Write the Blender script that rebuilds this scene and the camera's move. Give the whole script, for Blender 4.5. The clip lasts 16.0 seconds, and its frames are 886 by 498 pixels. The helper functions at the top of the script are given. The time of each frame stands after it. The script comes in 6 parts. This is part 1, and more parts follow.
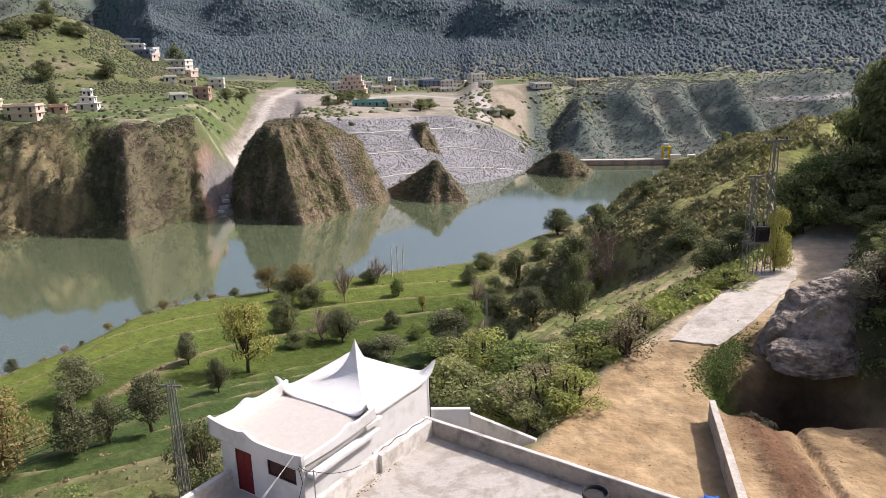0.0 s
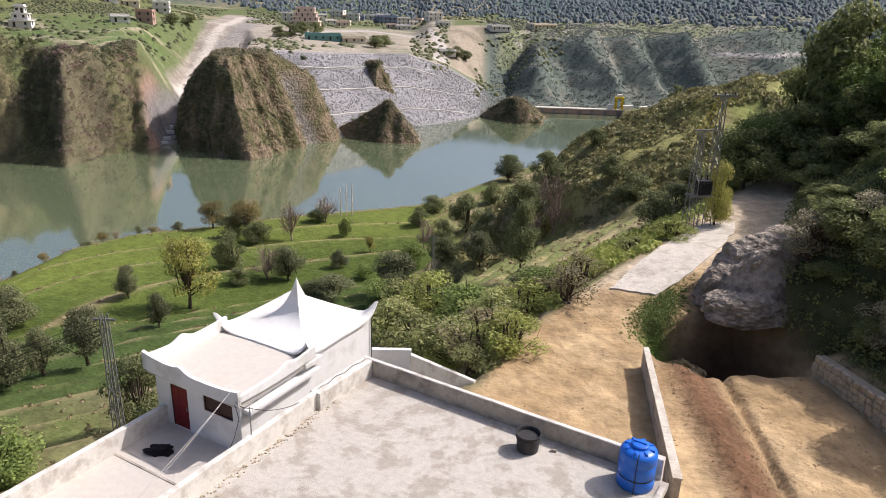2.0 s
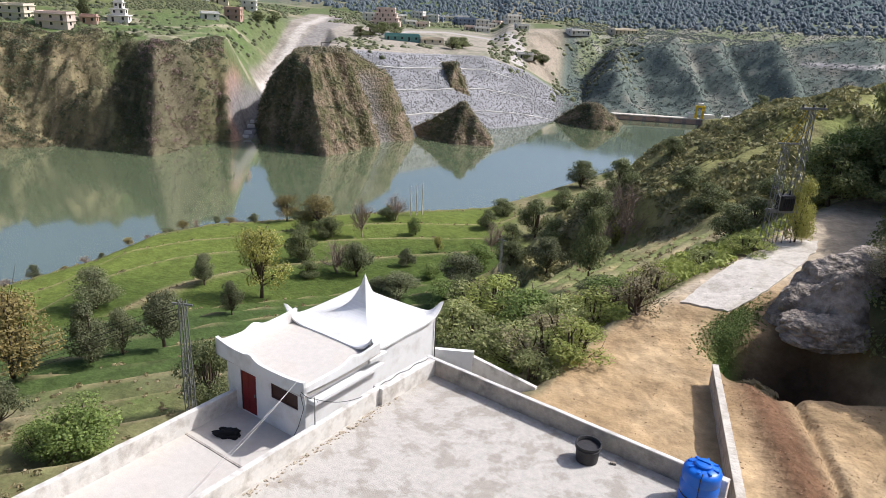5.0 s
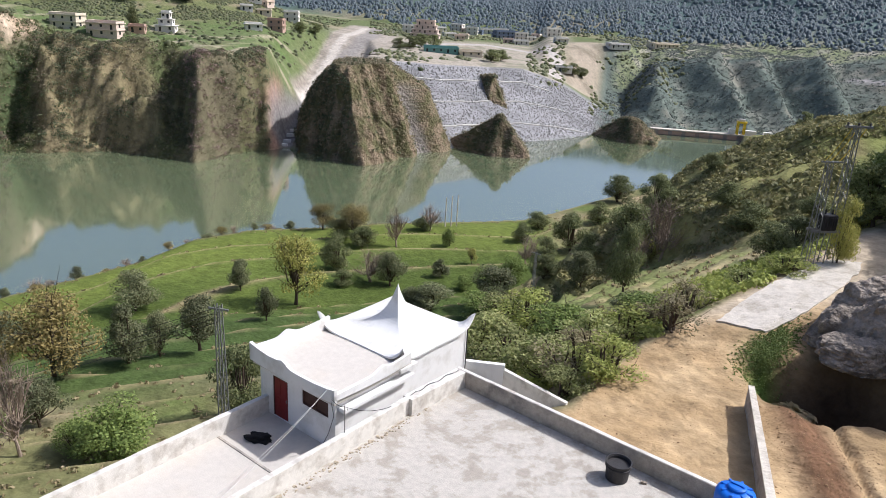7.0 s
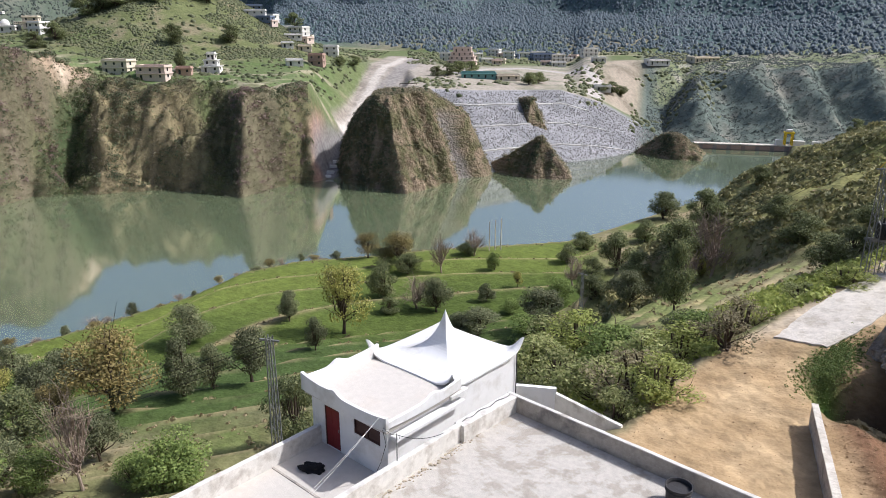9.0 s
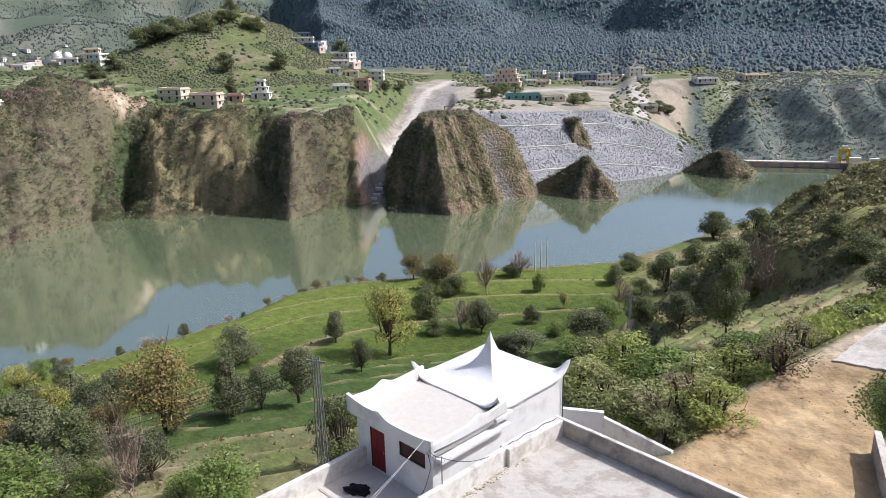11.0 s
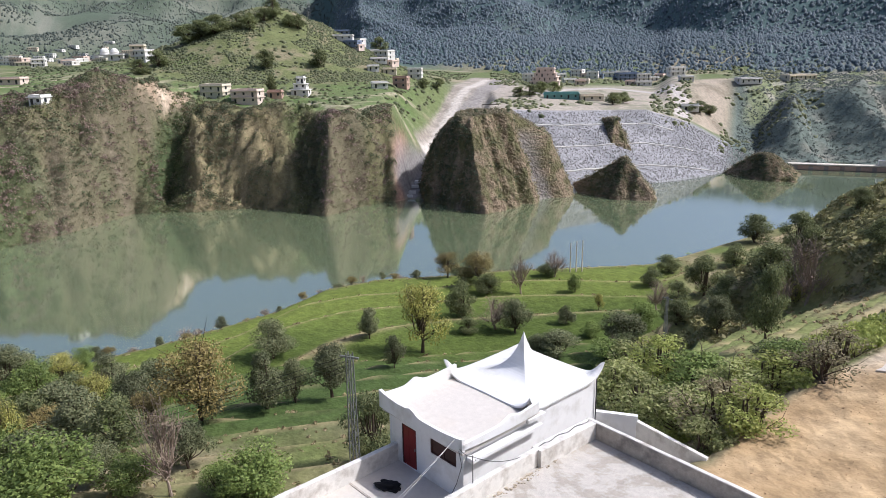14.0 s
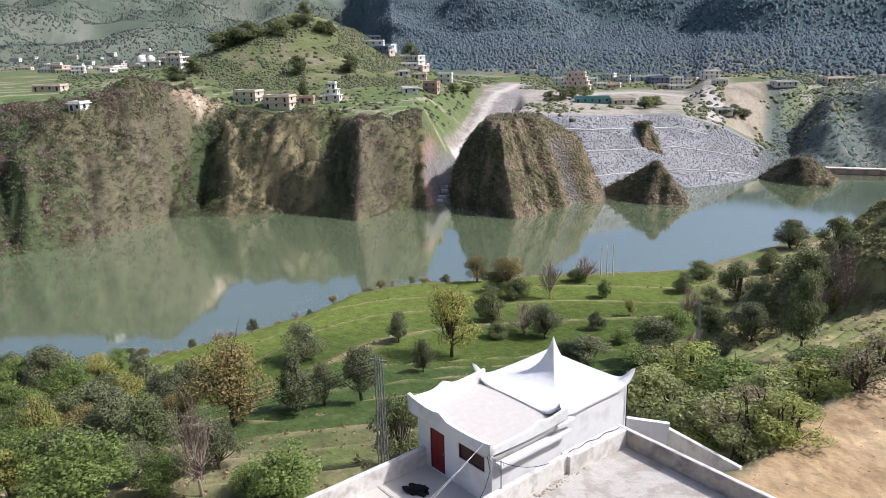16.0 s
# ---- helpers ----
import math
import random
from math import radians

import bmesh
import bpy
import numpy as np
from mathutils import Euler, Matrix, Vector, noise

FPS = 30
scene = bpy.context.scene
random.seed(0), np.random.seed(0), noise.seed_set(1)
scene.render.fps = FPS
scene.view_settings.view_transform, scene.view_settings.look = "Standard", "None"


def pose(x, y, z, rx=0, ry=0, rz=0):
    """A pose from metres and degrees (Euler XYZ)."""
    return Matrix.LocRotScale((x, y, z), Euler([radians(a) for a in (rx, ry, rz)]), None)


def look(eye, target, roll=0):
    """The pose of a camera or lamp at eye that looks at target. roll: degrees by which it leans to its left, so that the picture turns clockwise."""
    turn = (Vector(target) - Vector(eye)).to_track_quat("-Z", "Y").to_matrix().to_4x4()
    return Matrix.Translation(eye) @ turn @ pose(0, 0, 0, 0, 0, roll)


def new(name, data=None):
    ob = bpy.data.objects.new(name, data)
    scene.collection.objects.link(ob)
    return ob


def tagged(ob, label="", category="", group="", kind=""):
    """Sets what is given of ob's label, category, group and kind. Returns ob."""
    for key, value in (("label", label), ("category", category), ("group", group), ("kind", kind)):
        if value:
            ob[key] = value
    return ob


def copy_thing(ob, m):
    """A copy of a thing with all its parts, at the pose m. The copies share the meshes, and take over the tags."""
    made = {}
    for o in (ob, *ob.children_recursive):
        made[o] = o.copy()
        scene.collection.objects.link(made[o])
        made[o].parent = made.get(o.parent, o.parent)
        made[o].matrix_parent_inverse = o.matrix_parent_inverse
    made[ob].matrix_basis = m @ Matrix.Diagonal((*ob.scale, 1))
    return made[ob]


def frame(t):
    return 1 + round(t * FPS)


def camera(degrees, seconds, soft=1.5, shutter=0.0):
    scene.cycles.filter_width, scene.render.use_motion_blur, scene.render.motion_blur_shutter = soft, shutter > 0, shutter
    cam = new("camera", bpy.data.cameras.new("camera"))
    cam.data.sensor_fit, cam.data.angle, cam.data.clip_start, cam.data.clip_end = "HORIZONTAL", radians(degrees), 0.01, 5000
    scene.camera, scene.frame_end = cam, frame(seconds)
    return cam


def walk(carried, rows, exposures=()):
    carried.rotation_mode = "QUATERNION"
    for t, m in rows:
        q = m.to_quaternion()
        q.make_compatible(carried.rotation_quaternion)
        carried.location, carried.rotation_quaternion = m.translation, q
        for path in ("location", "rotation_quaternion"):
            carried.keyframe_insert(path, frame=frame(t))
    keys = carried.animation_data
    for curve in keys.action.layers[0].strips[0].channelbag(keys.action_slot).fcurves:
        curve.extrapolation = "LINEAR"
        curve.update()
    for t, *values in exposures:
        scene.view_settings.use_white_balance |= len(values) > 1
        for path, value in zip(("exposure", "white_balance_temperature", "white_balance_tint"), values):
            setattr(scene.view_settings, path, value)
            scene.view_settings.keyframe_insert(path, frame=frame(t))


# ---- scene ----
cam = camera(64.0, 16.0, soft=0.65)
PATH = [
    (0, (17.67, -22.649, 16.731), (16.537, -21.087, 16.205), -1.4),
    (0.5, (17.75, -22.385, 16.577), (16.673, -20.82, 15.95), -1.1),
    (1, (17.658, -22.264, 16.614), (16.682, -20.644, 15.966), 1.4),
    (1.5, (17.702, -22.256, 16.548), (16.721, -20.646, 15.881), 1.5),
    (2, (17.708, -22.304, 16.601), (16.719, -20.703, 15.922), 2.0),
    (2.5, (17.676, -22.379, 16.649), (16.659, -20.801, 15.96), 1.6),
    (3, (17.718, -22.34, 16.666), (16.694, -20.768, 15.975), 2.2),
    (3.5, (17.736, -22.365, 16.693), (16.679, -20.806, 16.02), 2.9),
    (4, (17.72, -22.394, 16.654), (16.637, -20.855, 15.976), 3.0),
    (6.5, (17.825, -22.471, 16.743), (16.606, -21.032, 16.078), 3.1),
    (7, (17.823, -22.475, 16.733), (16.598, -21.038, 16.077), 3.3),
    (7.5, (17.808, -22.498, 16.779), (16.546, -21.09, 16.127), 2.1),
    (8, (17.79, -22.455, 16.768), (16.523, -21.038, 16.146), 1.1),
    (8.5, (17.774, -22.435, 16.681), (16.489, -21.026, 16.077), -0.1),
    (9, (17.775, -22.5, 16.732), (16.442, -21.133, 16.139), -0.0),
    (11.5, (17.811, -22.474, 16.742), (16.369, -21.193, 16.211), -1.3),
    (12, (17.809, -22.506, 16.735), (16.362, -21.232, 16.202), -0.9),
    (12.5, (17.831, -22.492, 16.754), (16.364, -21.243, 16.219), -1.0),
    (13, (17.791, -22.506, 16.745), (16.317, -21.265, 16.21), -1.2),
    (13.5, (17.825, -22.496, 16.764), (16.351, -21.255, 16.227), -1.0),
    (14, (17.805, -22.489, 16.767), (16.308, -21.276, 16.23), -1.0),
    (14.5, (17.763, -22.464, 16.726), (16.247, -21.27, 16.2), -1.1),
    (15, (17.775, -22.467, 16.755), (16.237, -21.299, 16.234), -1.7),
    (15.5, (17.782, -22.468, 16.73), (16.237, -21.311, 16.207), -1.5),
    (16, (17.792, -22.463, 16.729), (16.241, -21.313, 16.206), -1.4),
]
walk(cam, [(t, look(eye, target, roll)) for t, eye, target, roll in PATH], [(0, -0.07, 6100, 17), (1.5, -0.05, 6150, 16), (3, -0.03, 5950, 12), (7, -0.03, 5700, 11), (16, -0.02, 5600, 13)])

# ---- light ----
SUN_DIR = Vector((0.72, 0.83, 1.22)).normalized()
world = bpy.data.worlds.new("sky")
scene.world = world
world.use_nodes = True
wn = world.node_tree
bg = wn.nodes["Background"]
sky = wn.nodes.new("ShaderNodeTexSky")
sky.sky_type = "NISHITA"
sky.sun_disc = False
sky.sun_elevation = math.asin(SUN_DIR.z)
sky.sun_rotation = math.atan2(SUN_DIR.x, SUN_DIR.y)
sky.altitude = 600
sky.air_density = 0.8
sky.dust_density = 8.0
sky.ozone_density = 1.0
wn.links.new(sky.outputs[0], bg.inputs[0])
bg.inputs[1].default_value = 0.152
sun_data = bpy.data.lights.new("sun", "SUN")
sun_data.energy = 4.9
sun_data.angle = radians(0.6)
sun_data.color = (1.0, 0.92, 0.82)
sun = new("sun", sun_data)
sun.matrix_world = look(SUN_DIR * 50, (0, 0, 0))

# ---- plan frame: u to the right, v ahead of the viewpoint ----
EYE_X, EYE_Y, EYE_Z = 17.5, -22.2, 16.5
C45 = math.sqrt(0.5)
WATER = -40.0


def plan(u, v, z=0.0):
    return Vector((EYE_X + (u - v) * C45, EYE_Y + (u + v) * C45, z))


# ---- terrain functions (numpy) ----
def hash2(ix, iy, seed):
    n = (ix * 374761393 + iy * 668265263 + seed * 362437) & 0x7FFFFFFF
    n = ((n ^ (n >> 13)) * 1274126177) & 0x7FFFFFFF
    return ((n ^ (n >> 16)) & 0xFFFF) / 65535.0


def vnoise(x, y, seed=0):
    x, y = np.asarray(x, float), np.asarray(y, float)
    ix, iy = np.floor(x).astype(np.int64), np.floor(y).astype(np.int64)
    fx, fy = x - ix, y - iy
    fx, fy = fx * fx * (3 - 2 * fx), fy * fy * (3 - 2 * fy)
    a, b = hash2(ix, iy, seed), hash2(ix + 1, iy, seed)
    c, d = hash2(ix, iy + 1, seed), hash2(ix + 1, iy + 1, seed)
    return (a * (1 - fx) + b * fx) * (1 - fy) + (c * (1 - fx) + d * fx) * fy


def fbm(x, y, octaves=4, seed=0):
    total, amp, norm = 0.0, 1.0, 0.0
    for k in range(octaves):
        total = total + amp * (vnoise(x * 2 ** k, y * 2 ** k, seed + k * 17) - 0.5)
        norm += amp
        amp *= 0.5
    return total / norm * 2


def ramp(x, a, b):
    t = np.clip((x - a) / (b - a), 0, 1)
    return t * t * (3 - 2 * t)


def smax(a, b, k):
    h = np.clip(0.5 + 0.5 * (a - b) / k, 0, 1)
    return b * (1 - h) + a * h + k * h * (1 - h)


def near_shore(u):
    return np.interp(u, [-400, -140, -82, -51, -44, -33, 0, 35, 65, 115, 150, 172], [-160, 55, 112, 145, 160, 168, 175, 182, 208, 256, 300, 340])


def far_shore(u):
    return np.interp(u, [-400, -163, -150, -142, -104, -84, -68, -62, -52, -43, -30, 20, 58, 106, 134, 200],
                     [60, 184, 205, 241, 253, 249, 242, 252, 268, 271, 268, 280, 303, 323, 348, 348])


def terrace_profile(dn):
    return -36.8 + 0.11 * np.clip(dn - 4, 0, 50) + 0.34 * np.clip(dn - 54, 0, 200)


def near_ground(u, v):
    """Fields, the bench with the yard and the road, the ridge and the slope below the viewpoint; returns height and masks."""
    dn = (near_shore(u) - v) * 0.8 + 2.5 * fbm(u / 30, v / 30, 2, 3)
    base = terrace_profile(dn)
    step = 2.0
    q = (base + 2.0 * fbm(u / 60, v / 60, 2, 5)) / step
    frac = q - np.floor(q)
    edge = ramp(frac, 0.0, 0.16) - ramp(frac, 0.16, 0.32)
    z_field = base + step * (0.75 * ramp(frac, 0.0, 0.25) - 0.75 * frac) * ramp(dn, 4, 12)
    z_field = z_field * ramp(dn, -1, 4) + (WATER - 5 + 0 * dn) * (1 - ramp(dn, -1, 4))
    ve = np.interp(u, [-30, 2, 9, 11.3, 16.3, 26, 34, 60, 120], [10, 24, 28, 31, 36, 41.5, 48, 62, 80])
    zb = np.interp(u, [-30, -8, 2, 8, 16, 25, 32, 60], [-24, -12, -5.5, -1.2, -1.0, 0.6, 1.1, 4])
    low = np.interp(u, [-30, -8, 2, 8, 26, 60], [-24, -12, -5.5, -1.2, -1.0, 2])
    lift = ramp(v, 30.5, 37)
    zb = zb * lift + low * (1 - lift)
    beyond = np.maximum(v - ve, 0)
    z_bench = zb - 0.44 * beyond * ramp(beyond, 0, 3)
    ur = np.interp(v, [8, 15, 26, 35, 43, 50, 70], [26, 25, 26.5, 27, 35, 42, 60])
    z_bench = z_bench + 0.62 * np.maximum(u - ur, 0) * ramp(u - ur, 0, 4) * (1 - ramp(v, 55, 90))
    a = u - 0.45 * v
    z_ridge = -6 + np.where(a > 16, 7.04 + 0.20 * (a - 16), np.where(a > 0, 0.44 * a, 0.75 * a)) - 0.40 * np.maximum(0, v - 106) - 0.24 * np.maximum(0, 100 - v)
    z_ridge = z_ridge + 2.6 * fbm(u / 16, v / 16, 4, 9) + 1.6 * (0.35 - np.abs(fbm(u / 9, v / 9, 3, 10))) * ramp(v, 55, 75)
    scarp = u - (41.5 - 0.15 * (v - 80)) + 1.5 * fbm(v / 6, u / 20, 2, 12)
    z_ridge = z_ridge - 3.4 * (1 - ramp(scarp, -2.0, 1.5)) * ramp(scarp, -16, -6) * ramp(v, 62, 70) * (1 - ramp(v, 92, 100))
    z = smax(smax(z_field, z_bench, 2.0), z_ridge, 2.5)
    # small grass terraces on the slope between the fields and the ridge
    q = (z + 1.2 * fbm(u / 12, v / 12, 2, 14)) / 1.7
    tread = z + 1.7 * (ramp(q - np.floor(q), 0.60, 0.96) - (q - np.floor(q)))
    zone = ramp(u, 17, 20) * (1 - ramp(u, 36, 41)) * ramp(v, 54, 60) * (1 - ramp(v, 98, 106))
    z = z + (tread - z) * zone
    bench = ramp(z_bench - np.maximum(z_field, z_ridge), -1, 1.5) * (1 - ramp(v - ve, 0.0, 1.2))
    ridge = ramp(z_ridge - np.maximum(z_field, z_bench), -1.5, 2)
    # the slope under the viewpoint
    r = np.hypot(u, v)
    z_eye = 14.9 - 2.0 * np.maximum(r - 1.2, 0)
    z = np.maximum(z, z_eye)
    behind = ramp(-v, 2, 30)
    z = np.maximum(z, 14.9 * behind - 60 * (1 - behind))
    z = z - 1.0 * ramp(u, 20, 24) * (1 - ramp(u, 26, 26.6)) * (1 - ramp(v, 15, 25)) * ramp(v, 8, 11)
    pq = v - 29.9 + 0.22 * (u - 22.9) + 0.5 * fbm(u / 1.3, v / 1.3, 3, 28)
    pit = np.exp(-(np.abs(u - 22.9) / 3.2) ** 5 - (np.abs(pq) / 2.3) ** 5)
    z = z - 3.4 * pit * (1 - 0.3 * fbm(u, v, 2, 27))
    z = z + 2.6 * ramp(u + 0.35 * (v - 31), 26.4, 27.9) * (1 - ramp(v, 33, 36)) * ramp(v, 26.2, 28) + 1.0 * ramp(u, 26.2, 26.7) * (1 - ramp(v, 26.2, 28)) * ramp(v, 8, 12)
    along = np.clip((v - 18) / 11, 0, 1)
    berm = np.exp(-((u - (16.6 + 3.0 * along)) / 0.9) ** 2) * ramp(v, 17, 19) * (1 - ramp(v, 28.5, 30))
    trench = np.exp(-((u - (18.3 + 3.6 * along)) / 0.22) ** 2) * ramp(v, 17, 19) * (1 - ramp(v, 29, 30.5))
    z = z + 0.38 * berm - 0.42 * trench
    z = z + 0.16 * berm * fbm(u / 0.45, v / 0.45, 3, 29) + 0.075 * bench * fbm(u / 0.55, v / 0.55, 3, 30)
    rough = 0.35 * fbm(u / 4, v / 4, 3, 21) * (0.25 + 2.6 * ridge) + 0.06 * fbm(u / 1.1, v / 1.1, 3, 23) * (1 - ramp(r, 45, 60))
    return z + rough, dn, edge * ramp(dn, 4, 12), bench, ridge


def far_ground(u, v):
    """The far bank: cliffs, plateau, hill, embankment and mountains."""
    az = np.degrees(np.arctan2(u, np.maximum(v, 1)))
    r = np.hypot(u, v)
    df = v - far_shore(u) + 5 * fbm(u / 22, v / 40, 3, 31) * (1 - ramp(az, -3, 0))
    plateau = np.interp(az, [-60, -40, -30, -24, -10, -6, 0, 10, 13, 16, 18, 20, 40], [4, 2, 1, -4, -5, -8, -10, -13, -20, -33, -36, -9, -4])
    width = np.interp(az, [-60, -40, -30, -24, -21, -10, -7, -4, 12, 17, 20, 30, 50], [90, 62, 54, 42, 34, 26, 50, 62, 62, 60, 80, 90, 90])
    shift = az - 2.6 * np.clip(df / width, 0, 1.3) * ramp(-az, 19, 23)
    spurs = np.interp(shift, [-60, -46, -41, -37.5, -33, -30.5, -28.2, -27.2, -24, -19, -16.9, -15.9, -14.9, -12.5, -10, -9], [0, -6, 2, 9, 6, 5, -10, -5, 2, 1, -8, -7, 7, 5, 1, 0])
    df = df + spurs * ramp(df, 0, 16)
    fold = az + 4.6 * np.clip(df / width, 0, 1)
    teeth = np.interp(fold, [17, 19.5, 22.6, 23.4, 24.5, 28.1, 29.2, 31.6, 32.6, 35.5, 36.9, 42.5, 44, 60], [1, 0.75, 1, 0.45, 0.25, 1, 0.35, 0.75, 0.3, 1, 0.3, 0.9, 0.4, 0.5])
    df = df - 34 * (1 - teeth) * ramp(df, 0, 40) * ramp(az, 17.5, 19)
    rise = np.clip(df / width, 0, 1)
    gully = fbm(az * 0.42, r / 90, 4, 37)
    cliff = (1 - ramp(az, -4.5, -2.5) * (1 - ramp(az, 18, 20)))
    rise = np.clip(rise + (0.07 * gully + 0.34 * fbm(u / 8, v / 9, 4, 39)) * rise * (1 - rise) * 4 * cliff * (1 - 0.75 * ramp(az, 16, 18)), 0, 1)
    z = WATER - 4 + (plateau - WATER + 4) * np.where((cliff > 0.5) & (az < 0), 1 - (1 - rise) ** 1.55, rise)
    z = z + (6 * fbm(u / 24, v / 24, 3, 43) + 9 * np.exp(-((az + 29.5) / 3.5) ** 2)) * ramp(rise, 0.4, 1.0) * (1 - ramp(df - width, 15, 70)) * (1 - ramp(az, -13, -10))
    z = z + 0.022 * np.maximum(df - width, 0) * (1 - ramp(df, 500, 900)) + 9 * ramp(df, 500, 900)
    z = z + ramp(az, 10, 12) * np.maximum(-6 - plateau, 0) * ramp(df, 78, 150)
    z = z + (3.4 * fbm(u / 9, v / 9, 3, 44) + 1.1 * fbm(u / 2.8, v / 2.8, 2, 46)) * ramp(df, 2, 8) * (1 - ramp(df - width, 0, 20)) * (1 - ramp(az, -10.5, -9.5))
    # the valley that the dirt road climbs
    side = u - np.interp(v, [262, 292, 325, 365, 420, 480], [-42.0, -41.0, -37.5, -33, -29, -26])
    floor = WATER - 1 + 0.20 * np.maximum(df, 0) + np.where(side < 0, np.interp(df, [0, 25, 60, 90], [6, 4, 1.6, 1.0]), 1.1) * np.maximum(np.abs(side) - np.interp(df, [0, 40, 120], [1.8, 3.0, 12]), 0)
    z = np.where((v > 250) & (v < 470) & (az < -1), np.minimum(z, floor + 0.8 * fbm(u / 6, v / 6, 3, 45)), z)
    # grassy hill with the village behind it
    hu, hv = u + 152, v - 465
    z = z + 44 * np.exp(-np.abs(hu / np.where(hu < 0, 80, 60)) ** 1.75 - np.abs(hv / 80) ** 2) * (1 + 0.20 * fbm(u / 36, v / 36, 4, 41))
    # mountains
    azs = az
    az = az + 2.2 * fbm(u / 230, v / 230, 3, 47) * ramp(az, -12, -6)
    foot = np.interp(az, [-60, -15, -12, 0, 14, 22, 30, 60], [1500, 1500, 760, 640, 620, 600, 560, 500])
    top_el = np.interp(az, [-60, -17, -15.2, -13.8, -12, -8, 0, 10, 20, 40, 60], [2, 2.0, 2.6, 3.9, 4.8, 5.7, 6.0, 6.2, 6.4, 7, 7])
    top_r = np.interp(az, [-60, -15, -12, 0, 60], [2600, 1900, 1500, 1500, 1400])
    m1 = np.clip((r - foot) / (top_r - foot), 0, 1.05)
    h1 = (EYE_Z + top_r * np.tan(np.radians(top_el))) * m1
    bell = np.sin(np.pi * np.clip(m1, 0, 1))
    spur = 1 - np.abs(fbm((u + 0.35 * v) / 210, v / 420, 3, 51)) * 2.2
    z = z + (h1 + ramp(m1, 0.03, 0.3) * np.maximum(bell, 0) * np.maximum(50 * spur - 32 + 16 * fbm(u / 70, v / 70, 4, 55), -25)) * ramp(az, -16, -13.5)
    az = azs
    el2 = np.interp(az, [-80, -45, -27, -21, -17, -13, -9], [8, 8, 6.8, 5.9, 5.0, 3.6, 1.5])
    m2 = np.clip((r - 1350) / 1500, 0, 1.1)
    spur2 = 1 - np.abs(fbm(u / 330, v / 330, 3, 61)) * 2.2
    z = z + (2700 * np.tan(np.radians(el2)) * m2 + 70 * (spur2 - 0.6) * np.sin(np.pi * np.clip(m2, 0, 1))) * (1 - ramp(az, -14, -10))
    # gorge walls to the right of the embankment, with spurs
    gorge = ramp(az, 17, 20) * (1 - ramp(m1, 0.0, 0.1))
    fold2 = az + 4.6 * np.clip((r - 385) / 130, 0, 1.6)
    teeth2 = np.interp(fold2, [17, 19.5, 22.6, 23.4, 24.5, 28.1, 29.2, 31.6, 32.6, 35.5, 36.9, 42.5, 44, 60], [1, 0.75, 1, 0.45, 0.25, 1, 0.35, 0.75, 0.3, 1, 0.3, 0.9, 0.4, 0.5])
    z = z + 17 * (teeth2 - 0.6) * ramp(az, 18, 21) * (1 - ramp(df, 70, 125)) * ramp(df, 3, 50)
    z = z + gorge * 4 * fbm(u / 26, v / 60, 4, 65) * np.sin(np.pi * np.clip(rise, 0, 1) * 0.85)
    return z, df, rise, az, r, width


def ground_height(u, v):
    u, v = np.asarray(u, float), np.asarray(v, float)
    zn, dn, *_ = near_ground(u, v)
    zf, df, *_ = far_ground(u, v)
    zf = np.where(v < far_shore(u) - 8, WATER - 5, np.maximum(zf, WATER - 5))
    return np.where(v < near_shore(u) + 10, np.maximum(zn, WATER - 5), zf)
# ---- end of terrain functions ----


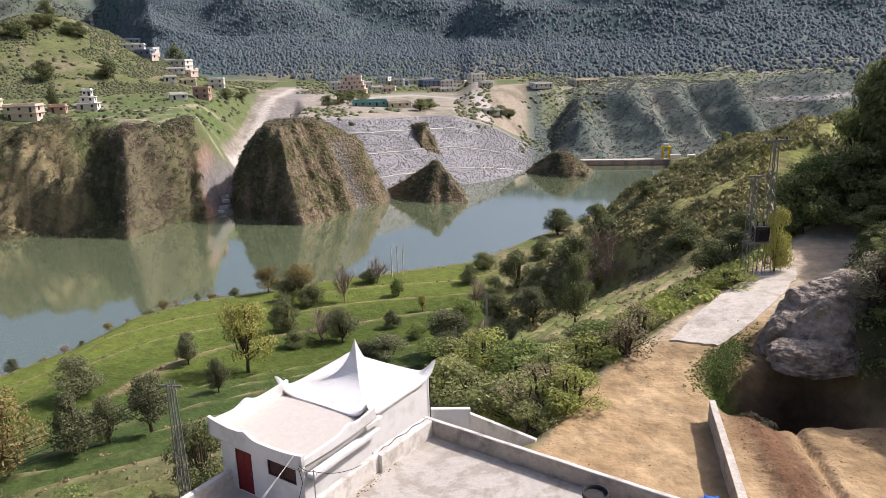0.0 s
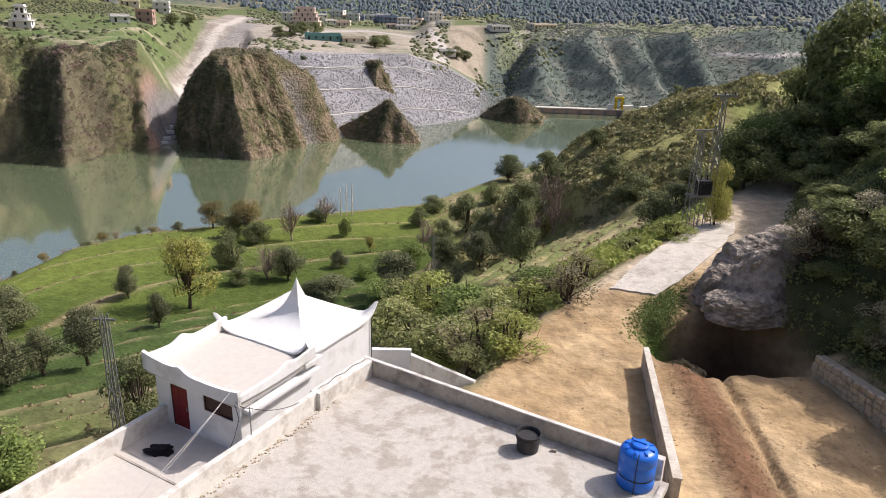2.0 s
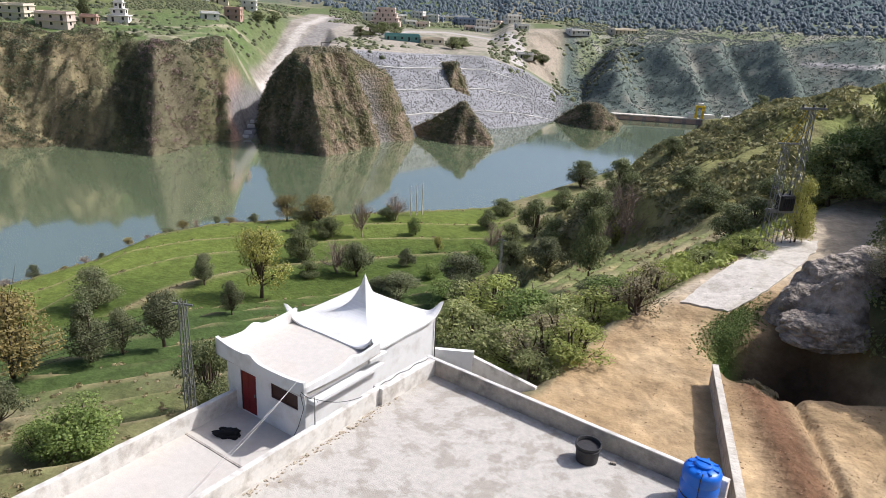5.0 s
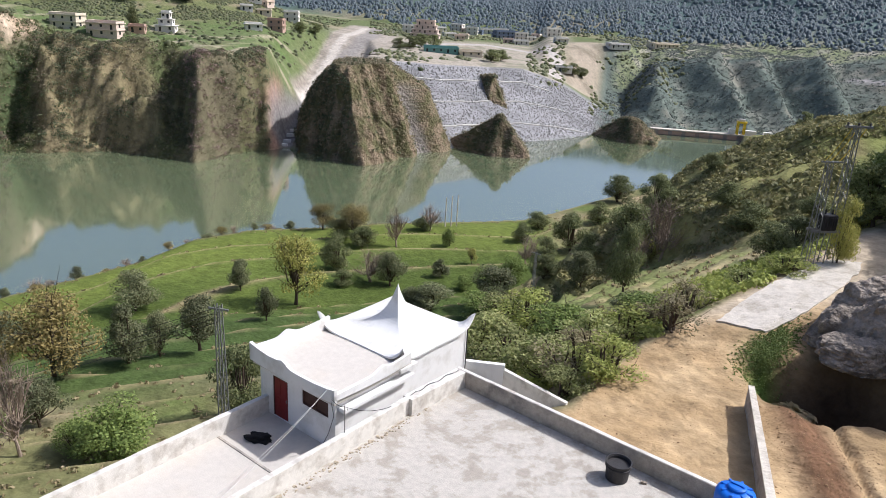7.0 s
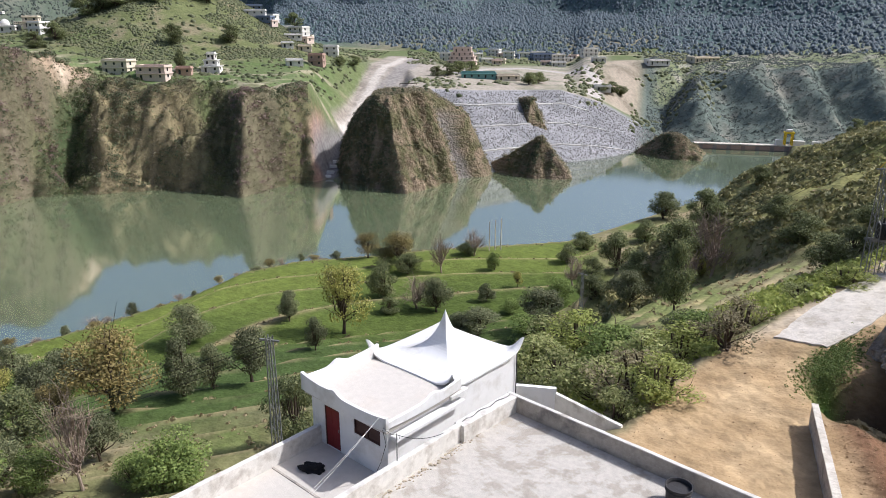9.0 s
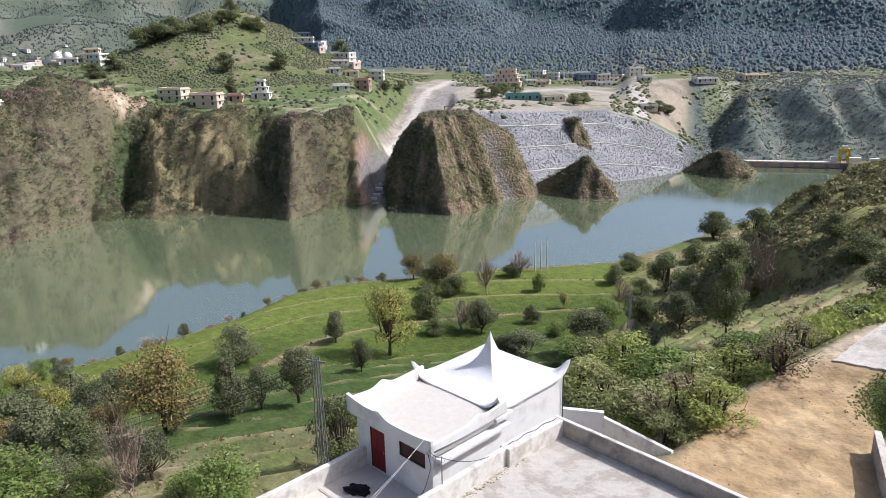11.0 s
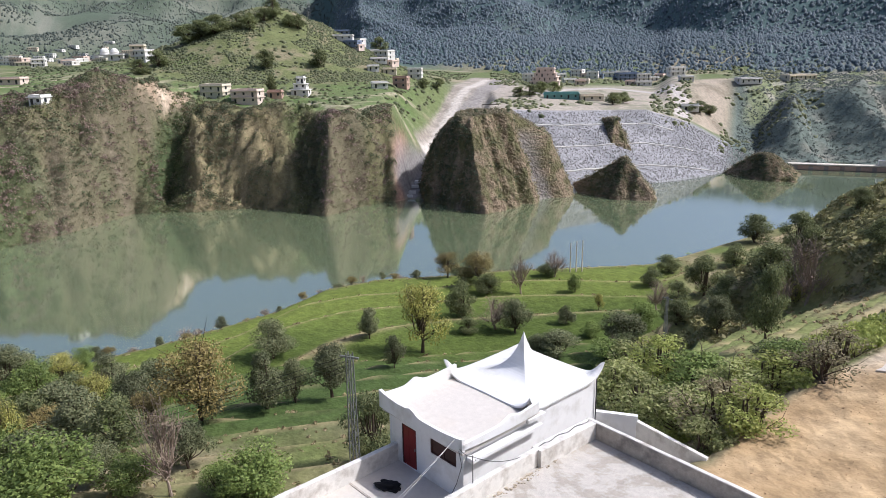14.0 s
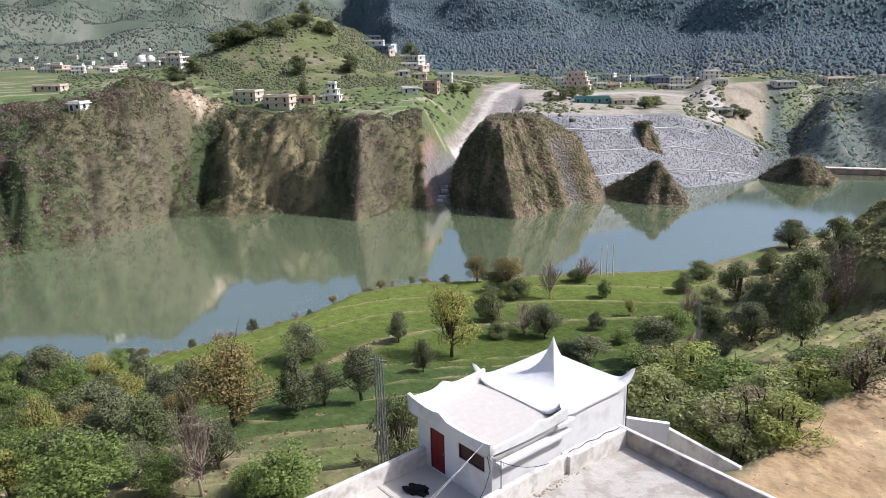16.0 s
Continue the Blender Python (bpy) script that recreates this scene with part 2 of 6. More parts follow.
# ---- materials ----
def material(name, color, rough=0.8, var=0.25, scale=3.0, bump=0.0, bump_scale=20.0, metal=0.0, spec=0.3, second=None, second_scale=0.5, second_cut=0.55, attribute="", coat=0.0, stretch=1.0, hard=0.1):
    """A surface with grain at one scale and patches of a second colour at a larger one."""
    m = bpy.data.materials.new(name)
    m.use_nodes = True
    t = m.node_tree
    n, l = t.nodes, t.links
    b = n["Principled BSDF"]
    b.inputs["Roughness"].default_value = rough
    b.inputs["Metallic"].default_value = metal
    b.inputs["Specular IOR Level"].default_value = spec
    b.inputs["Coat Weight"].default_value = coat
    geo = n.new("ShaderNodeNewGeometry")
    fine = n.new("ShaderNodeTexNoise")
    fine.inputs["Scale"].default_value = scale
    fine.inputs["Detail"].default_value = 10
    fine.inputs["Roughness"].default_value = 0.72
    l.new(geo.outputs["Position"], fine.inputs["Vector"])
    if attribute:
        src = n.new("ShaderNodeVertexColor")
        src.layer_name = attribute
        base = src.outputs["Color"]
    else:
        rgb = n.new("ShaderNodeRGB")
        rgb.outputs[0].default_value = (*color, 1)
        base = rgb.outputs[0]
    if second:
        big = n.new("ShaderNodeTexNoise")
        big.inputs["Scale"].default_value = second_scale
        big.inputs["Detail"].default_value = 9
        big.inputs["Roughness"].default_value = 0.62
        tall = n.new("ShaderNodeVectorMath")
        tall.operation = "MULTIPLY"
        tall.inputs[1].default_value = (1, 1, stretch)
        l.new(geo.outputs["Position"], tall.inputs[0])
        l.new(tall.outputs[0], big.inputs["Vector"])
        cut = n.new("ShaderNodeMapRange")
        cut.inputs[1].default_value, cut.inputs[2].default_value = second_cut - hard, second_cut + hard
        l.new(big.outputs["Fac"], cut.inputs[0])
        mix = n.new("ShaderNodeMix")
        mix.data_type = "RGBA"
        l.new(cut.outputs[0], mix.inputs[0])
        l.new(base, mix.inputs[6])
        mix.inputs[7].default_value = (*second, 1)
        base = mix.outputs[2]
    span = n.new("ShaderNodeMapRange")
    span.inputs[1].default_value, span.inputs[2].default_value = 0.3, 0.7
    span.inputs[3].default_value, span.inputs[4].default_value = 1 - var, 1 + var
    l.new(fine.outputs["Fac"], span.inputs[0])
    mul = n.new("ShaderNodeVectorMath")
    mul.operation = "MULTIPLY"
    l.new(base, mul.inputs[0])
    l.new(span.outputs[0], mul.inputs[1])
    l.new(mul.outputs[0], b.inputs["Base Color"])
    if bump:
        bn = n.new("ShaderNodeTexNoise")
        bn.inputs["Scale"].default_value = bump_scale
        bn.inputs["Detail"].default_value = 11
        l.new(geo.outputs["Position"], bn.inputs["Vector"])
        bu = n.new("ShaderNodeBump")
        bu.inputs["Strength"].default_value = min(bump, 1)
        bu.inputs["Distance"].default_value = 1.0 / bump_scale * 1.5
        l.new(bn.outputs["Fac"], bu.inputs["Height"])
        l.new(bu.outputs[0], b.inputs["Normal"])
    return m


def leaf_material(name, color, tip, trans=0.32, tone=(1.04, 0.96, 1.2)):
    """Foliage: each leaf island has its own shade between two greens."""
    m = bpy.data.materials.new(name)
    m.use_nodes = True
    t = m.node_tree
    n, l = t.nodes, t.links
    b = n["Principled BSDF"]
    b.inputs["Roughness"].default_value = 0.6
    b.inputs["Specular IOR Level"].default_value = 0.25
    geo = n.new("ShaderNodeNewGeometry")
    info = n.new("ShaderNodeObjectInfo")
    mix = n.new("ShaderNodeMix")
    mix.data_type = "RGBA"
    mix.inputs[6].default_value, mix.inputs[7].default_value = (*[c * k for c, k in zip(color, tone)], 1), (*[c * k for c, k in zip(tip, tone)], 1)
    l.new(geo.outputs["Random Per Island"], mix.inputs[0])
    hue = n.new("ShaderNodeHueSaturation")
    vary = n.new("ShaderNodeMapRange")
    vary.inputs[3].default_value, vary.inputs[4].default_value = 0.75, 1.25
    l.new(info.outputs["Random"], vary.inputs[0])
    l.new(vary.outputs[0], hue.inputs["Value"])
    l.new(mix.outputs[2], hue.inputs["Color"])
    l.new(hue.outputs[0], b.inputs["Base Color"])
    tr = n.new("ShaderNodeBsdfTranslucent")
    l.new(hue.outputs[0], tr.inputs[0])
    ms = n.new("ShaderNodeMixShader")
    ms.inputs[0].default_value = trans
    l.new(b.outputs[0], ms.inputs[1])
    l.new(tr.outputs[0], ms.inputs[2])
    l.new(ms.outputs[0], n["Material Output"].inputs[0])
    return m


def water_material():
    m = bpy.data.materials.new("lake_water")
    m.use_nodes = True
    n, l = m.node_tree.nodes, m.node_tree.links
    b = n["Principled BSDF"]
    b.inputs["Base Color"].default_value = (0.135, 0.165, 0.10, 1)
    b.inputs["Roughness"].default_value = 0.06
    b.inputs["IOR"].default_value = 3.6
    b.inputs["Coat Weight"].default_value = 1.0
    b.inputs["Coat Roughness"].default_value = 0.06
    b.inputs["Specular IOR Level"].default_value = 0.5
    geo = n.new("ShaderNodeNewGeometry")
    big = n.new("ShaderNodeTexNoise")
    big.inputs["Scale"].default_value = 0.03
    l.new(geo.outputs["Position"], big.inputs["Vector"])
    mix = n.new("ShaderNodeMix")
    mix.data_type = "RGBA"
    mix.inputs[6].default_value, mix.inputs[7].default_value = (0.132, 0.165, 0.088, 1), (0.150, 0.182, 0.102, 1)
    l.new(big.outputs["Fac"], mix.inputs[0])
    l.new(mix.outputs[2], b.inputs["Base Color"])
    rip = n.new("ShaderNodeTexNoise")
    rip.inputs["Scale"].default_value = 0.8
    rip.inputs["Detail"].default_value = 3
    l.new(geo.outputs["Position"], rip.inputs["Vector"])
    bu = n.new("ShaderNodeBump")
    bu.inputs["Strength"].default_value = 0.012
    bu.inputs["Distance"].default_value = 0.1
    l.new(rip.outputs["Fac"], bu.inputs["Height"])
    l.new(bu.outputs[0], b.inputs["Normal"])
    return m


M_GROUND = material("land", (1, 1, 1), 0.95, 0.42, 0.6, 0.3, 1.6, spec=0.1, attribute="cover")
M_WATER = water_material()
M_WHITE = material("white_paint", (0.76, 0.75, 0.735), 0.6, 0.05, 1.5, 0.12, 30, spec=0.3, second=(0.60, 0.58, 0.54), second_scale=0.9, second_cut=0.60)
M_WALL = material("weathered_whitewash", (0.66, 0.63, 0.58), 0.85, 0.14, 2.0, 0.3, 25, second=(0.42, 0.38, 0.33), second_scale=1.3, second_cut=0.58)
M_ROOF = material("cement_screed", (0.465, 0.432, 0.385), 0.9, 0.16, 3.5, 0.25, 18, second=(0.355, 0.318, 0.268), second_scale=0.85, second_cut=0.54, hard=0.045, stretch=1.0)
M_PORCH = material("pale_screed", (0.54, 0.50, 0.45), 0.9, 0.08, 3.0, 0.15, 18, second=(0.54, 0.49, 0.43), second_scale=0.6, second_cut=0.58)
M_GREYWALL = material("grey_cement_plaster", (0.42, 0.375, 0.32), 0.9, 0.2, 3.0, 0.35, 22, second=(0.22, 0.20, 0.18), second_scale=1.1, second_cut=0.57)
M_CLOD = material("earth_clods", (0.34, 0.23, 0.135), 0.95, 0.3, 4.0)
M_CONC = material("pale_concrete", (0.57, 0.52, 0.45), 0.9, 0.18, 3.0, 0.35, 9, second=(0.45, 0.40, 0.33), second_scale=0.9, second_cut=0.55, hard=0.06)
M_GREYROCK = material("grey_rock", (0.36, 0.305, 0.25), 0.9, 0.45, 1.8, 1.0, 2.2, second=(0.15, 0.125, 0.10), second_scale=0.7)
M_STONE = material("rubble_stone", (0.42, 0.36, 0.27), 0.9, 0.2, 4.0, 0.5, 14, second=(0.32, 0.27, 0.2), second_scale=1.5)
M_MORTAR = material("mortar", (0.30, 0.26, 0.2), 0.95, 0.2, 5.0)
M_RED = material("dark_red_paint", (0.17, 0.012, 0.014), 0.45, 0.12, 4.0, 0.1, 30)
M_BROWN = material("brown_shutter", (0.055, 0.022, 0.018), 0.5, 0.2, 5.0, 0.1, 30)
M_BLUE = material("blue_plastic", (0.015, 0.14, 0.62), 0.38, 0.06, 3.0, spec=0.45)
M_BLACK = material("black_rubber", (0.035, 0.033, 0.034), 0.6, 0.2, 5.0, 0.2, 20)
M_CLOTH = material("black_cloth", (0.008, 0.008, 0.01), 0.9, 0.2, 6.0, 0.4, 30)
M_STEEL = material("galvanised_steel", (0.27, 0.27, 0.26), 0.55, 0.15, 6.0, metal=0.6)
M_WIRE = material("dark_cable", (0.03, 0.03, 0.032), 0.6, 0.1, 4.0)
M_PALEWIRE = material("pale_cable", (0.55, 0.53, 0.5), 0.6, 0.1, 4.0)
M_YELLOW = material("yellow_paint", (0.62, 0.44, 0.02), 0.5, 0.12, 1.0)
M_BARK = material("bark", (0.075, 0.055, 0.04), 0.95, 0.3, 4.0, 0.6, 14)
M_PALEBARK = material("pale_bark", (0.30, 0.235, 0.18), 0.95, 0.25, 4.0, 0.5, 14)
L_OLIVE = leaf_material("olive_leaf", (0.088, 0.110, 0.042), (0.215, 0.240, 0.100), 0.32)
L_DARK = leaf_material("dark_leaf", (0.090, 0.120, 0.042), (0.250, 0.290, 0.098), 0.38)
L_GREEN = leaf_material("green_leaf", (0.095, 0.150, 0.030), (0.250, 0.335, 0.075), 0.35)
L_YELLOW = leaf_material("spring_leaf", (0.24, 0.27, 0.05), (0.42, 0.42, 0.10))
L_RUST = leaf_material("rusty_leaf", (0.165, 0.150, 0.045), (0.31, 0.265, 0.080))
L_BLOSSOM = leaf_material("pale_blossom", (0.15, 0.18, 0.055), (0.66, 0.61, 0.36))
L_BUSH = leaf_material("shrub_leaf", (0.18, 0.235, 0.055), (0.48, 0.52, 0.19), 0.45)
L_DRY = leaf_material("dry_twig", (0.13, 0.10, 0.065), (0.22, 0.18, 0.12), 0.1)
L_TUFT = leaf_material("dry_grass", (0.20, 0.19, 0.075), (0.36, 0.31, 0.15), 0.3)
L_RIDGE = leaf_material("ridge_scrub_leaf", (0.13, 0.150, 0.050), (0.31, 0.30, 0.115), 0.3)
# distance haze is put into the pine colour as a pale blue cast
L_HAZED_PINE = leaf_material("hazed_pine", (0.118, 0.170, 0.150), (0.188, 0.240, 0.212), 0.5)
L_WOOD = leaf_material("wood_leaf", (0.112, 0.148, 0.044), (0.295, 0.335, 0.105), 0.45)
L_FRESH = leaf_material("fresh_leaf", (0.23, 0.30, 0.055), (0.46, 0.52, 0.13), 0.45)
L_HAZEL = leaf_material("brown_green_leaf", (0.16, 0.15, 0.06), (0.32, 0.30, 0.14), 0.3)
L_BUD = leaf_material("budding_twig", (0.130, 0.100, 0.066), (0.235, 0.185, 0.125), 0.25)
L_HILLWOOD = leaf_material("hill_tree_leaf", (0.095, 0.128, 0.085), (0.150, 0.185, 0.120), 0.4)
# the grey-blue lift of distance haze is put into this leaf colour
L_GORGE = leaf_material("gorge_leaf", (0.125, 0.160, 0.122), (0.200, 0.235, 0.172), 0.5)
L_SCRUB = leaf_material("cliff_scrub", (0.170, 0.170, 0.080), (0.275, 0.250, 0.138), 0.45)
L_CLIFF = leaf_material("cliff_bush", (0.120, 0.152, 0.062), (0.200, 0.228, 0.096), 0.45)
L_THICKET = leaf_material("cliff_thicket_leaf", (0.070, 0.095, 0.040), (0.150, 0.172, 0.075), 0.3)
# dark leaf whose colour carries the shade of the lake rocks' unlit faces
L_SHADE = leaf_material("shaded_bush_leaf", (0.050, 0.072, 0.032), (0.105, 0.130, 0.055), 0.2)


# ---- mesh helpers ----
def part(name, bm, mat, parent=None, label="", smooth=False):
    """Links a bmesh as one mesh object, under a thing or a part where one is given."""
    me = bpy.data.meshes.new(name)
    if smooth:
        for f in bm.faces:
            f.smooth = True
    bm.to_mesh(me)
    bm.free()
    me.materials.append(mat)
    ob = new(name, me)
    if parent is not None:
        ob.parent = parent
    if label:
        ob["label"] = label
    return ob


def raw(name, verts, faces, mat, parent=None, label="", smooth=False):
    me = bpy.data.meshes.new(name)
    me.from_pydata(verts, [], faces)
    if smooth:
        me.polygons.foreach_set("use_smooth", [True] * len(me.polygons))
    me.materials.append(mat)
    ob = new(name, me)
    if parent is not None:
        ob.parent = parent
    if label:
        ob["label"] = label
    return ob


def thing(name, m, label, category, group="", kind=""):
    ob = new(name)
    ob.matrix_world = m
    return tagged(ob, label, category, group, kind)


def box(bm, x0, x1, y0, y1, z0, z1, bevel=0.0):
    out = bmesh.ops.create_cube(bm, size=1.0, matrix=Matrix.Translation(((x0 + x1) / 2, (y0 + y1) / 2, (z0 + z1) / 2)) @ Matrix.Diagonal((x1 - x0, y1 - y0, z1 - z0, 1)))
    if bevel:
        edges = list({e for v in out["verts"] for e in v.link_edges})
        bmesh.ops.bevel(bm, geom=edges, offset=bevel, segments=2, affect="EDGES")
    return bm


def boxes(*args, bevel=0.0):
    bm = bmesh.new()
    for a in args:
        box(bm, *a, bevel=bevel)
    return bm


def prism(bm, outline, z0, z1):
    """Upright prism over an outline of (x, y)."""
    low = [bm.verts.new((x, y, z0)) for x, y in outline]
    high = [bm.verts.new((x, y, z1)) for x, y in outline]
    bm.faces.new(high)
    bm.faces.new(low[::-1])
    for i in range(len(outline)):
        j = (i + 1) % len(outline)
        bm.faces.new((low[i], low[j], high[j], high[i]))
    return bm


def tube(bm, points, radius, sides=6, end=None):
    """A tapering tube along points."""
    end = radius if end is None else end
    rings = []
    count = len(points)
    for i, p in enumerate(points):
        p = Vector(p)
        d = (Vector(points[min(i + 1, count - 1)]) - Vector(points[max(i - 1, 0)])).normalized()
        a = d.orthogonal().normalized()
        b = d.cross(a)
        rr = radius + (end - radius) * i / max(count - 1, 1)
        rings.append([bm.verts.new(p + rr * (math.cos(k * math.tau / sides) * a + math.sin(k * math.tau / sides) * b)) for k in range(sides)])
    for r0, r1 in zip(rings, rings[1:]):
        best = min(range(sides), key=lambda s: (r0[0].co - r1[s].co).length)
        for k in range(sides):
            bm.faces.new((r0[k], r0[(k + 1) % sides], r1[(k + 1 + best) % sides], r1[(k + best) % sides]))
    bm.faces.new(rings[0][::-1])
    bm.faces.new(rings[-1])
    return bm


def lathe(bm, profile, sides=32):
    """Turns a profile of (radius, height) round the z axis."""
    rings = [[bm.verts.new((r * math.cos(k * math.tau / sides), r * math.sin(k * math.tau / sides), z)) for k in range(sides)] for r, z in profile]
    for r0, r1 in zip(rings, rings[1:]):
        for k in range(sides):
            bm.faces.new((r0[k], r0[(k + 1) % sides], r1[(k + 1) % sides], r1[k]))
    bm.faces.new(rings[0][::-1])
    bm.faces.new(rings[-1])
    return bm


def sag(a, b, drop, count=12):
    a, b = Vector(a), Vector(b)
    return [a.lerp(b, i / count) - Vector((0, 0, drop * 4 * (i / count) * (1 - i / count))) for i in range(count + 1)]


# ---- the land ----
FOOTPATH = [(30.5, 46.0), (30.8, 51.0), (29.4, 53.0), (27.6, 55.3), (24.0, 52.5), (20.0, 48.5)]
ROAD_A = [(-37, 334), (-34, 365), (-30, 420), (-26, 480), (-24, 560)]
LANE_A = [(-34, 318), (-36, 335), (-31, 356), (-30, 385), (-22, 425), (-17, 480), (-14, 545)]
LANE_B = [(-29, 345), (-24, 372), (-23, 405), (-15, 450), (-12, 520)]
LANE_C = [(-42, 330), (-39, 352), (-36, 378), (-33, 420), (-26, 470), (-22, 540)]
ROAD_B = [(-22, 345), (-16, 390), (-10, 440), (-8, 500), (-10, 560)]
ROAD_C = [(10, 430), (30, 470), (62, 500), (90, 470), (96, 430), (88, 395)]


def build_ground():
    rr = np.concatenate([np.linspace(0.01, 14, 22), np.arange(14.6, 24, 0.7), np.arange(24, 50, 0.3), np.arange(50, 62, 0.7), np.arange(62, 236, 1.5), np.arange(236, 430, 1.4), np.arange(430, 760, 3.0), np.geomspace(760, 4600, 110)])
    aa = np.radians(np.concatenate([np.arange(-180, -56, 4.0), np.arange(-56, 64, 0.25), np.arange(64, 180, 4.0)]))
    nr, na = len(rr), len(aa)
    R, A = np.meshgrid(rr, aa, indexing="ij")
    u, v = R * np.sin(A), R * np.cos(A)
    z = ground_height(u, v)
    zn, dn, edge, bench, ridge = near_ground(u, v)
    zf, df, rise, az, r, width = far_ground(u, v)
    is_near = v < near_shore(u) + 10
    n1, n2 = fbm(u / 9, v / 9, 4, 71)[..., None], fbm(u / 45, v / 45, 3, 73)[..., None]

    def col(*c):
        return np.array(c, float)

    def blend(a, b, f):
        f = np.clip(f, 0, 1)
        f = f[..., None] if f.ndim == 2 else f
        return a * (1 - f) + b * f

    wheat = blend(col(0.068, 0.094, 0.021), col(0.105, 0.136, 0.030), ramp(n2, -0.2, 0.5))
    wheat = blend(wheat, col(0.135, 0.165, 0.035), (1 - ramp(dn, 20, 40))[..., None] * 0.7)
    wheat = blend(wheat, col(0.058, 0.088, 0.028), ramp(dn, 50, 66)[..., None] * 0.8)
    scrub = blend(col(0.155, 0.152, 0.066), col(0.26, 0.215, 0.13), ramp(n1, 0.0, 0.6))
    scrub = blend(scrub, col(0.12, 0.15, 0.045), ramp(-n1, 0.1, 0.5))
    near = blend(wheat, scrub, ramp(dn, 82, 96))
    near = blend(near, scrub, ramp(u - 0.12 * (v - 60), 20, 34))
    near = blend(near, blend(col(0.185, 0.205, 0.075), col(0.29, 0.25, 0.14), ramp(n1, 0.05, 0.5)), ramp(u, 17, 20) * (1 - ramp(u, 36, 41)) * ramp(v, 54, 60) * (1 - ramp(v, 98, 106)) * 0.9)
    near = blend(near, col(0.32, 0.26, 0.14), edge * 0.9)
    near = blend(near, col(0.30, 0.24, 0.15), (1 - ramp(dn, 3, 6)) * 0.8 * (1 - ramp(u, 60, 110)))
    near = blend(near, blend(blend(col(0.25, 0.235, 0.095), col(0.20, 0.225, 0.07), ramp(n2, 0.0, 0.5)), col(0.29, 0.225, 0.135), ramp(n1, 0.0, 0.5)), ridge)
    near = blend(near, blend(col(0.45, 0.33, 0.19), col(0.35, 0.245, 0.132), ramp(n1 + 0.6 * fbm(u / 1.6, v / 1.6, 4, 75)[..., None], -0.4, 0.5)), bench)
    near = blend(near, col(0.50, 0.43, 0.33), bench * ramp(v, 36, 39) * 0.7)
    dug = np.exp(-((u - (17.0 + 3.0 * np.clip((v - 18) / 11, 0, 1))) / 1.15) ** 2) * ramp(v, 17, 19) * (1 - ramp(v, 29.5, 31))
    near = blend(near, col(0.165, 0.092, 0.052), dug * 1.25)
    # shade inside the dug hole is painted into the ground colour
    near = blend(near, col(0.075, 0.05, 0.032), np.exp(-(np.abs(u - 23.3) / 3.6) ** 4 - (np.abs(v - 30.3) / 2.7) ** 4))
    near = blend(near, col(0.09, 0.15, 0.03), np.exp(-((u - 20.3 - 0.25 * (v - 32)) / 0.9) ** 2 - ((v - 32.2) / 2.0) ** 2) * ramp(n1[..., 0], -0.5, 0.1))
    path = np.full(u.shape, 1e9)
    for (u0, v0), (u1, v1) in zip(FOOTPATH, FOOTPATH[1:]):
        k = np.clip(((u - u0) * (u1 - u0) + (v - v0) * (v1 - v0)) / ((u1 - u0) ** 2 + (v1 - v0) ** 2), 0, 1)
        path = np.minimum(path, np.hypot(u - u0 - k * (u1 - u0), v - v0 - k * (v1 - v0)))
    near = blend(near, col(0.40, 0.325, 0.225), (1 - ramp(path + 0.8 * n1[..., 0], 0.8, 2.2)) * (1 - bench))
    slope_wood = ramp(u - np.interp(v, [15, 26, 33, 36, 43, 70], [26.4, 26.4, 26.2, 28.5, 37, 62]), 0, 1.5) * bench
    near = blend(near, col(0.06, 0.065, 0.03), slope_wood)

    cliff = blend(col(0.148, 0.138, 0.068), col(0.215, 0.178, 0.115), ramp(n1, 0.1, 0.6))
    cliff = blend(cliff, col(0.115, 0.135, 0.054), ramp(-n1, 0.05, 0.45))
    cliff = blend(cliff, col(0.075, 0.095, 0.042), (1 - ramp(az + 2 * fbm(u / 12, v / 12, 3, 78), -37.5, -35.0)) * 0.8)
    wobble = az - 2.6 * np.clip(df / width, 0, 1.3) * ramp(-az, 19, 23) + 1.3 * fbm(u / 16, v / 16, 3, 77)
    cliff = blend(cliff, blend(col(0.27, 0.215, 0.12), col(0.17, 0.145, 0.07), ramp(n1, -0.2, 0.4)), ramp(wobble, -27.2, -26.2) * (1 - ramp(wobble, -19.5, -17.5)) * 0.75)
    cliff = blend(cliff, col(0.150, 0.128, 0.085), (ramp(wobble, -38, -34) * (1 - ramp(wobble, -30, -28.5)) + ramp(wobble, -15.6, -14.8) * (1 - ramp(wobble, -12.6, -11.8))) * 0.6)
    cliff = blend(cliff, col(0.075, 0.10, 0.042), np.exp(-((wobble + 28.0) / 1.0) ** 4) + np.exp(-((wobble + 42) / 2.2) ** 4) * 0.7)
    plat = blend(col(0.125, 0.150, 0.060), col(0.27, 0.235, 0.145), ramp(n2 + 0.5 * n1, -0.1, 0.6))
    far = blend(cliff, plat, ramp(df - width, -6, 4))
    slip = ramp(az + 1.2 * fbm(u / 9, v / 9, 3, 79), -28.6, -28.0) * (1 - ramp(az, -25.6, -24.6)) * ramp(df - width, -12, -8) * (1 - ramp(df - width, 0, 6))
    far = blend(far, blend(col(0.55, 0.44, 0.31), col(0.38, 0.29, 0.19), ramp(n1, -0.2, 0.4)), slip)
    rip = blend(col(0.285, 0.280, 0.270), col(0.215, 0.212, 0.205), ramp(n1, -0.3, 0.4))
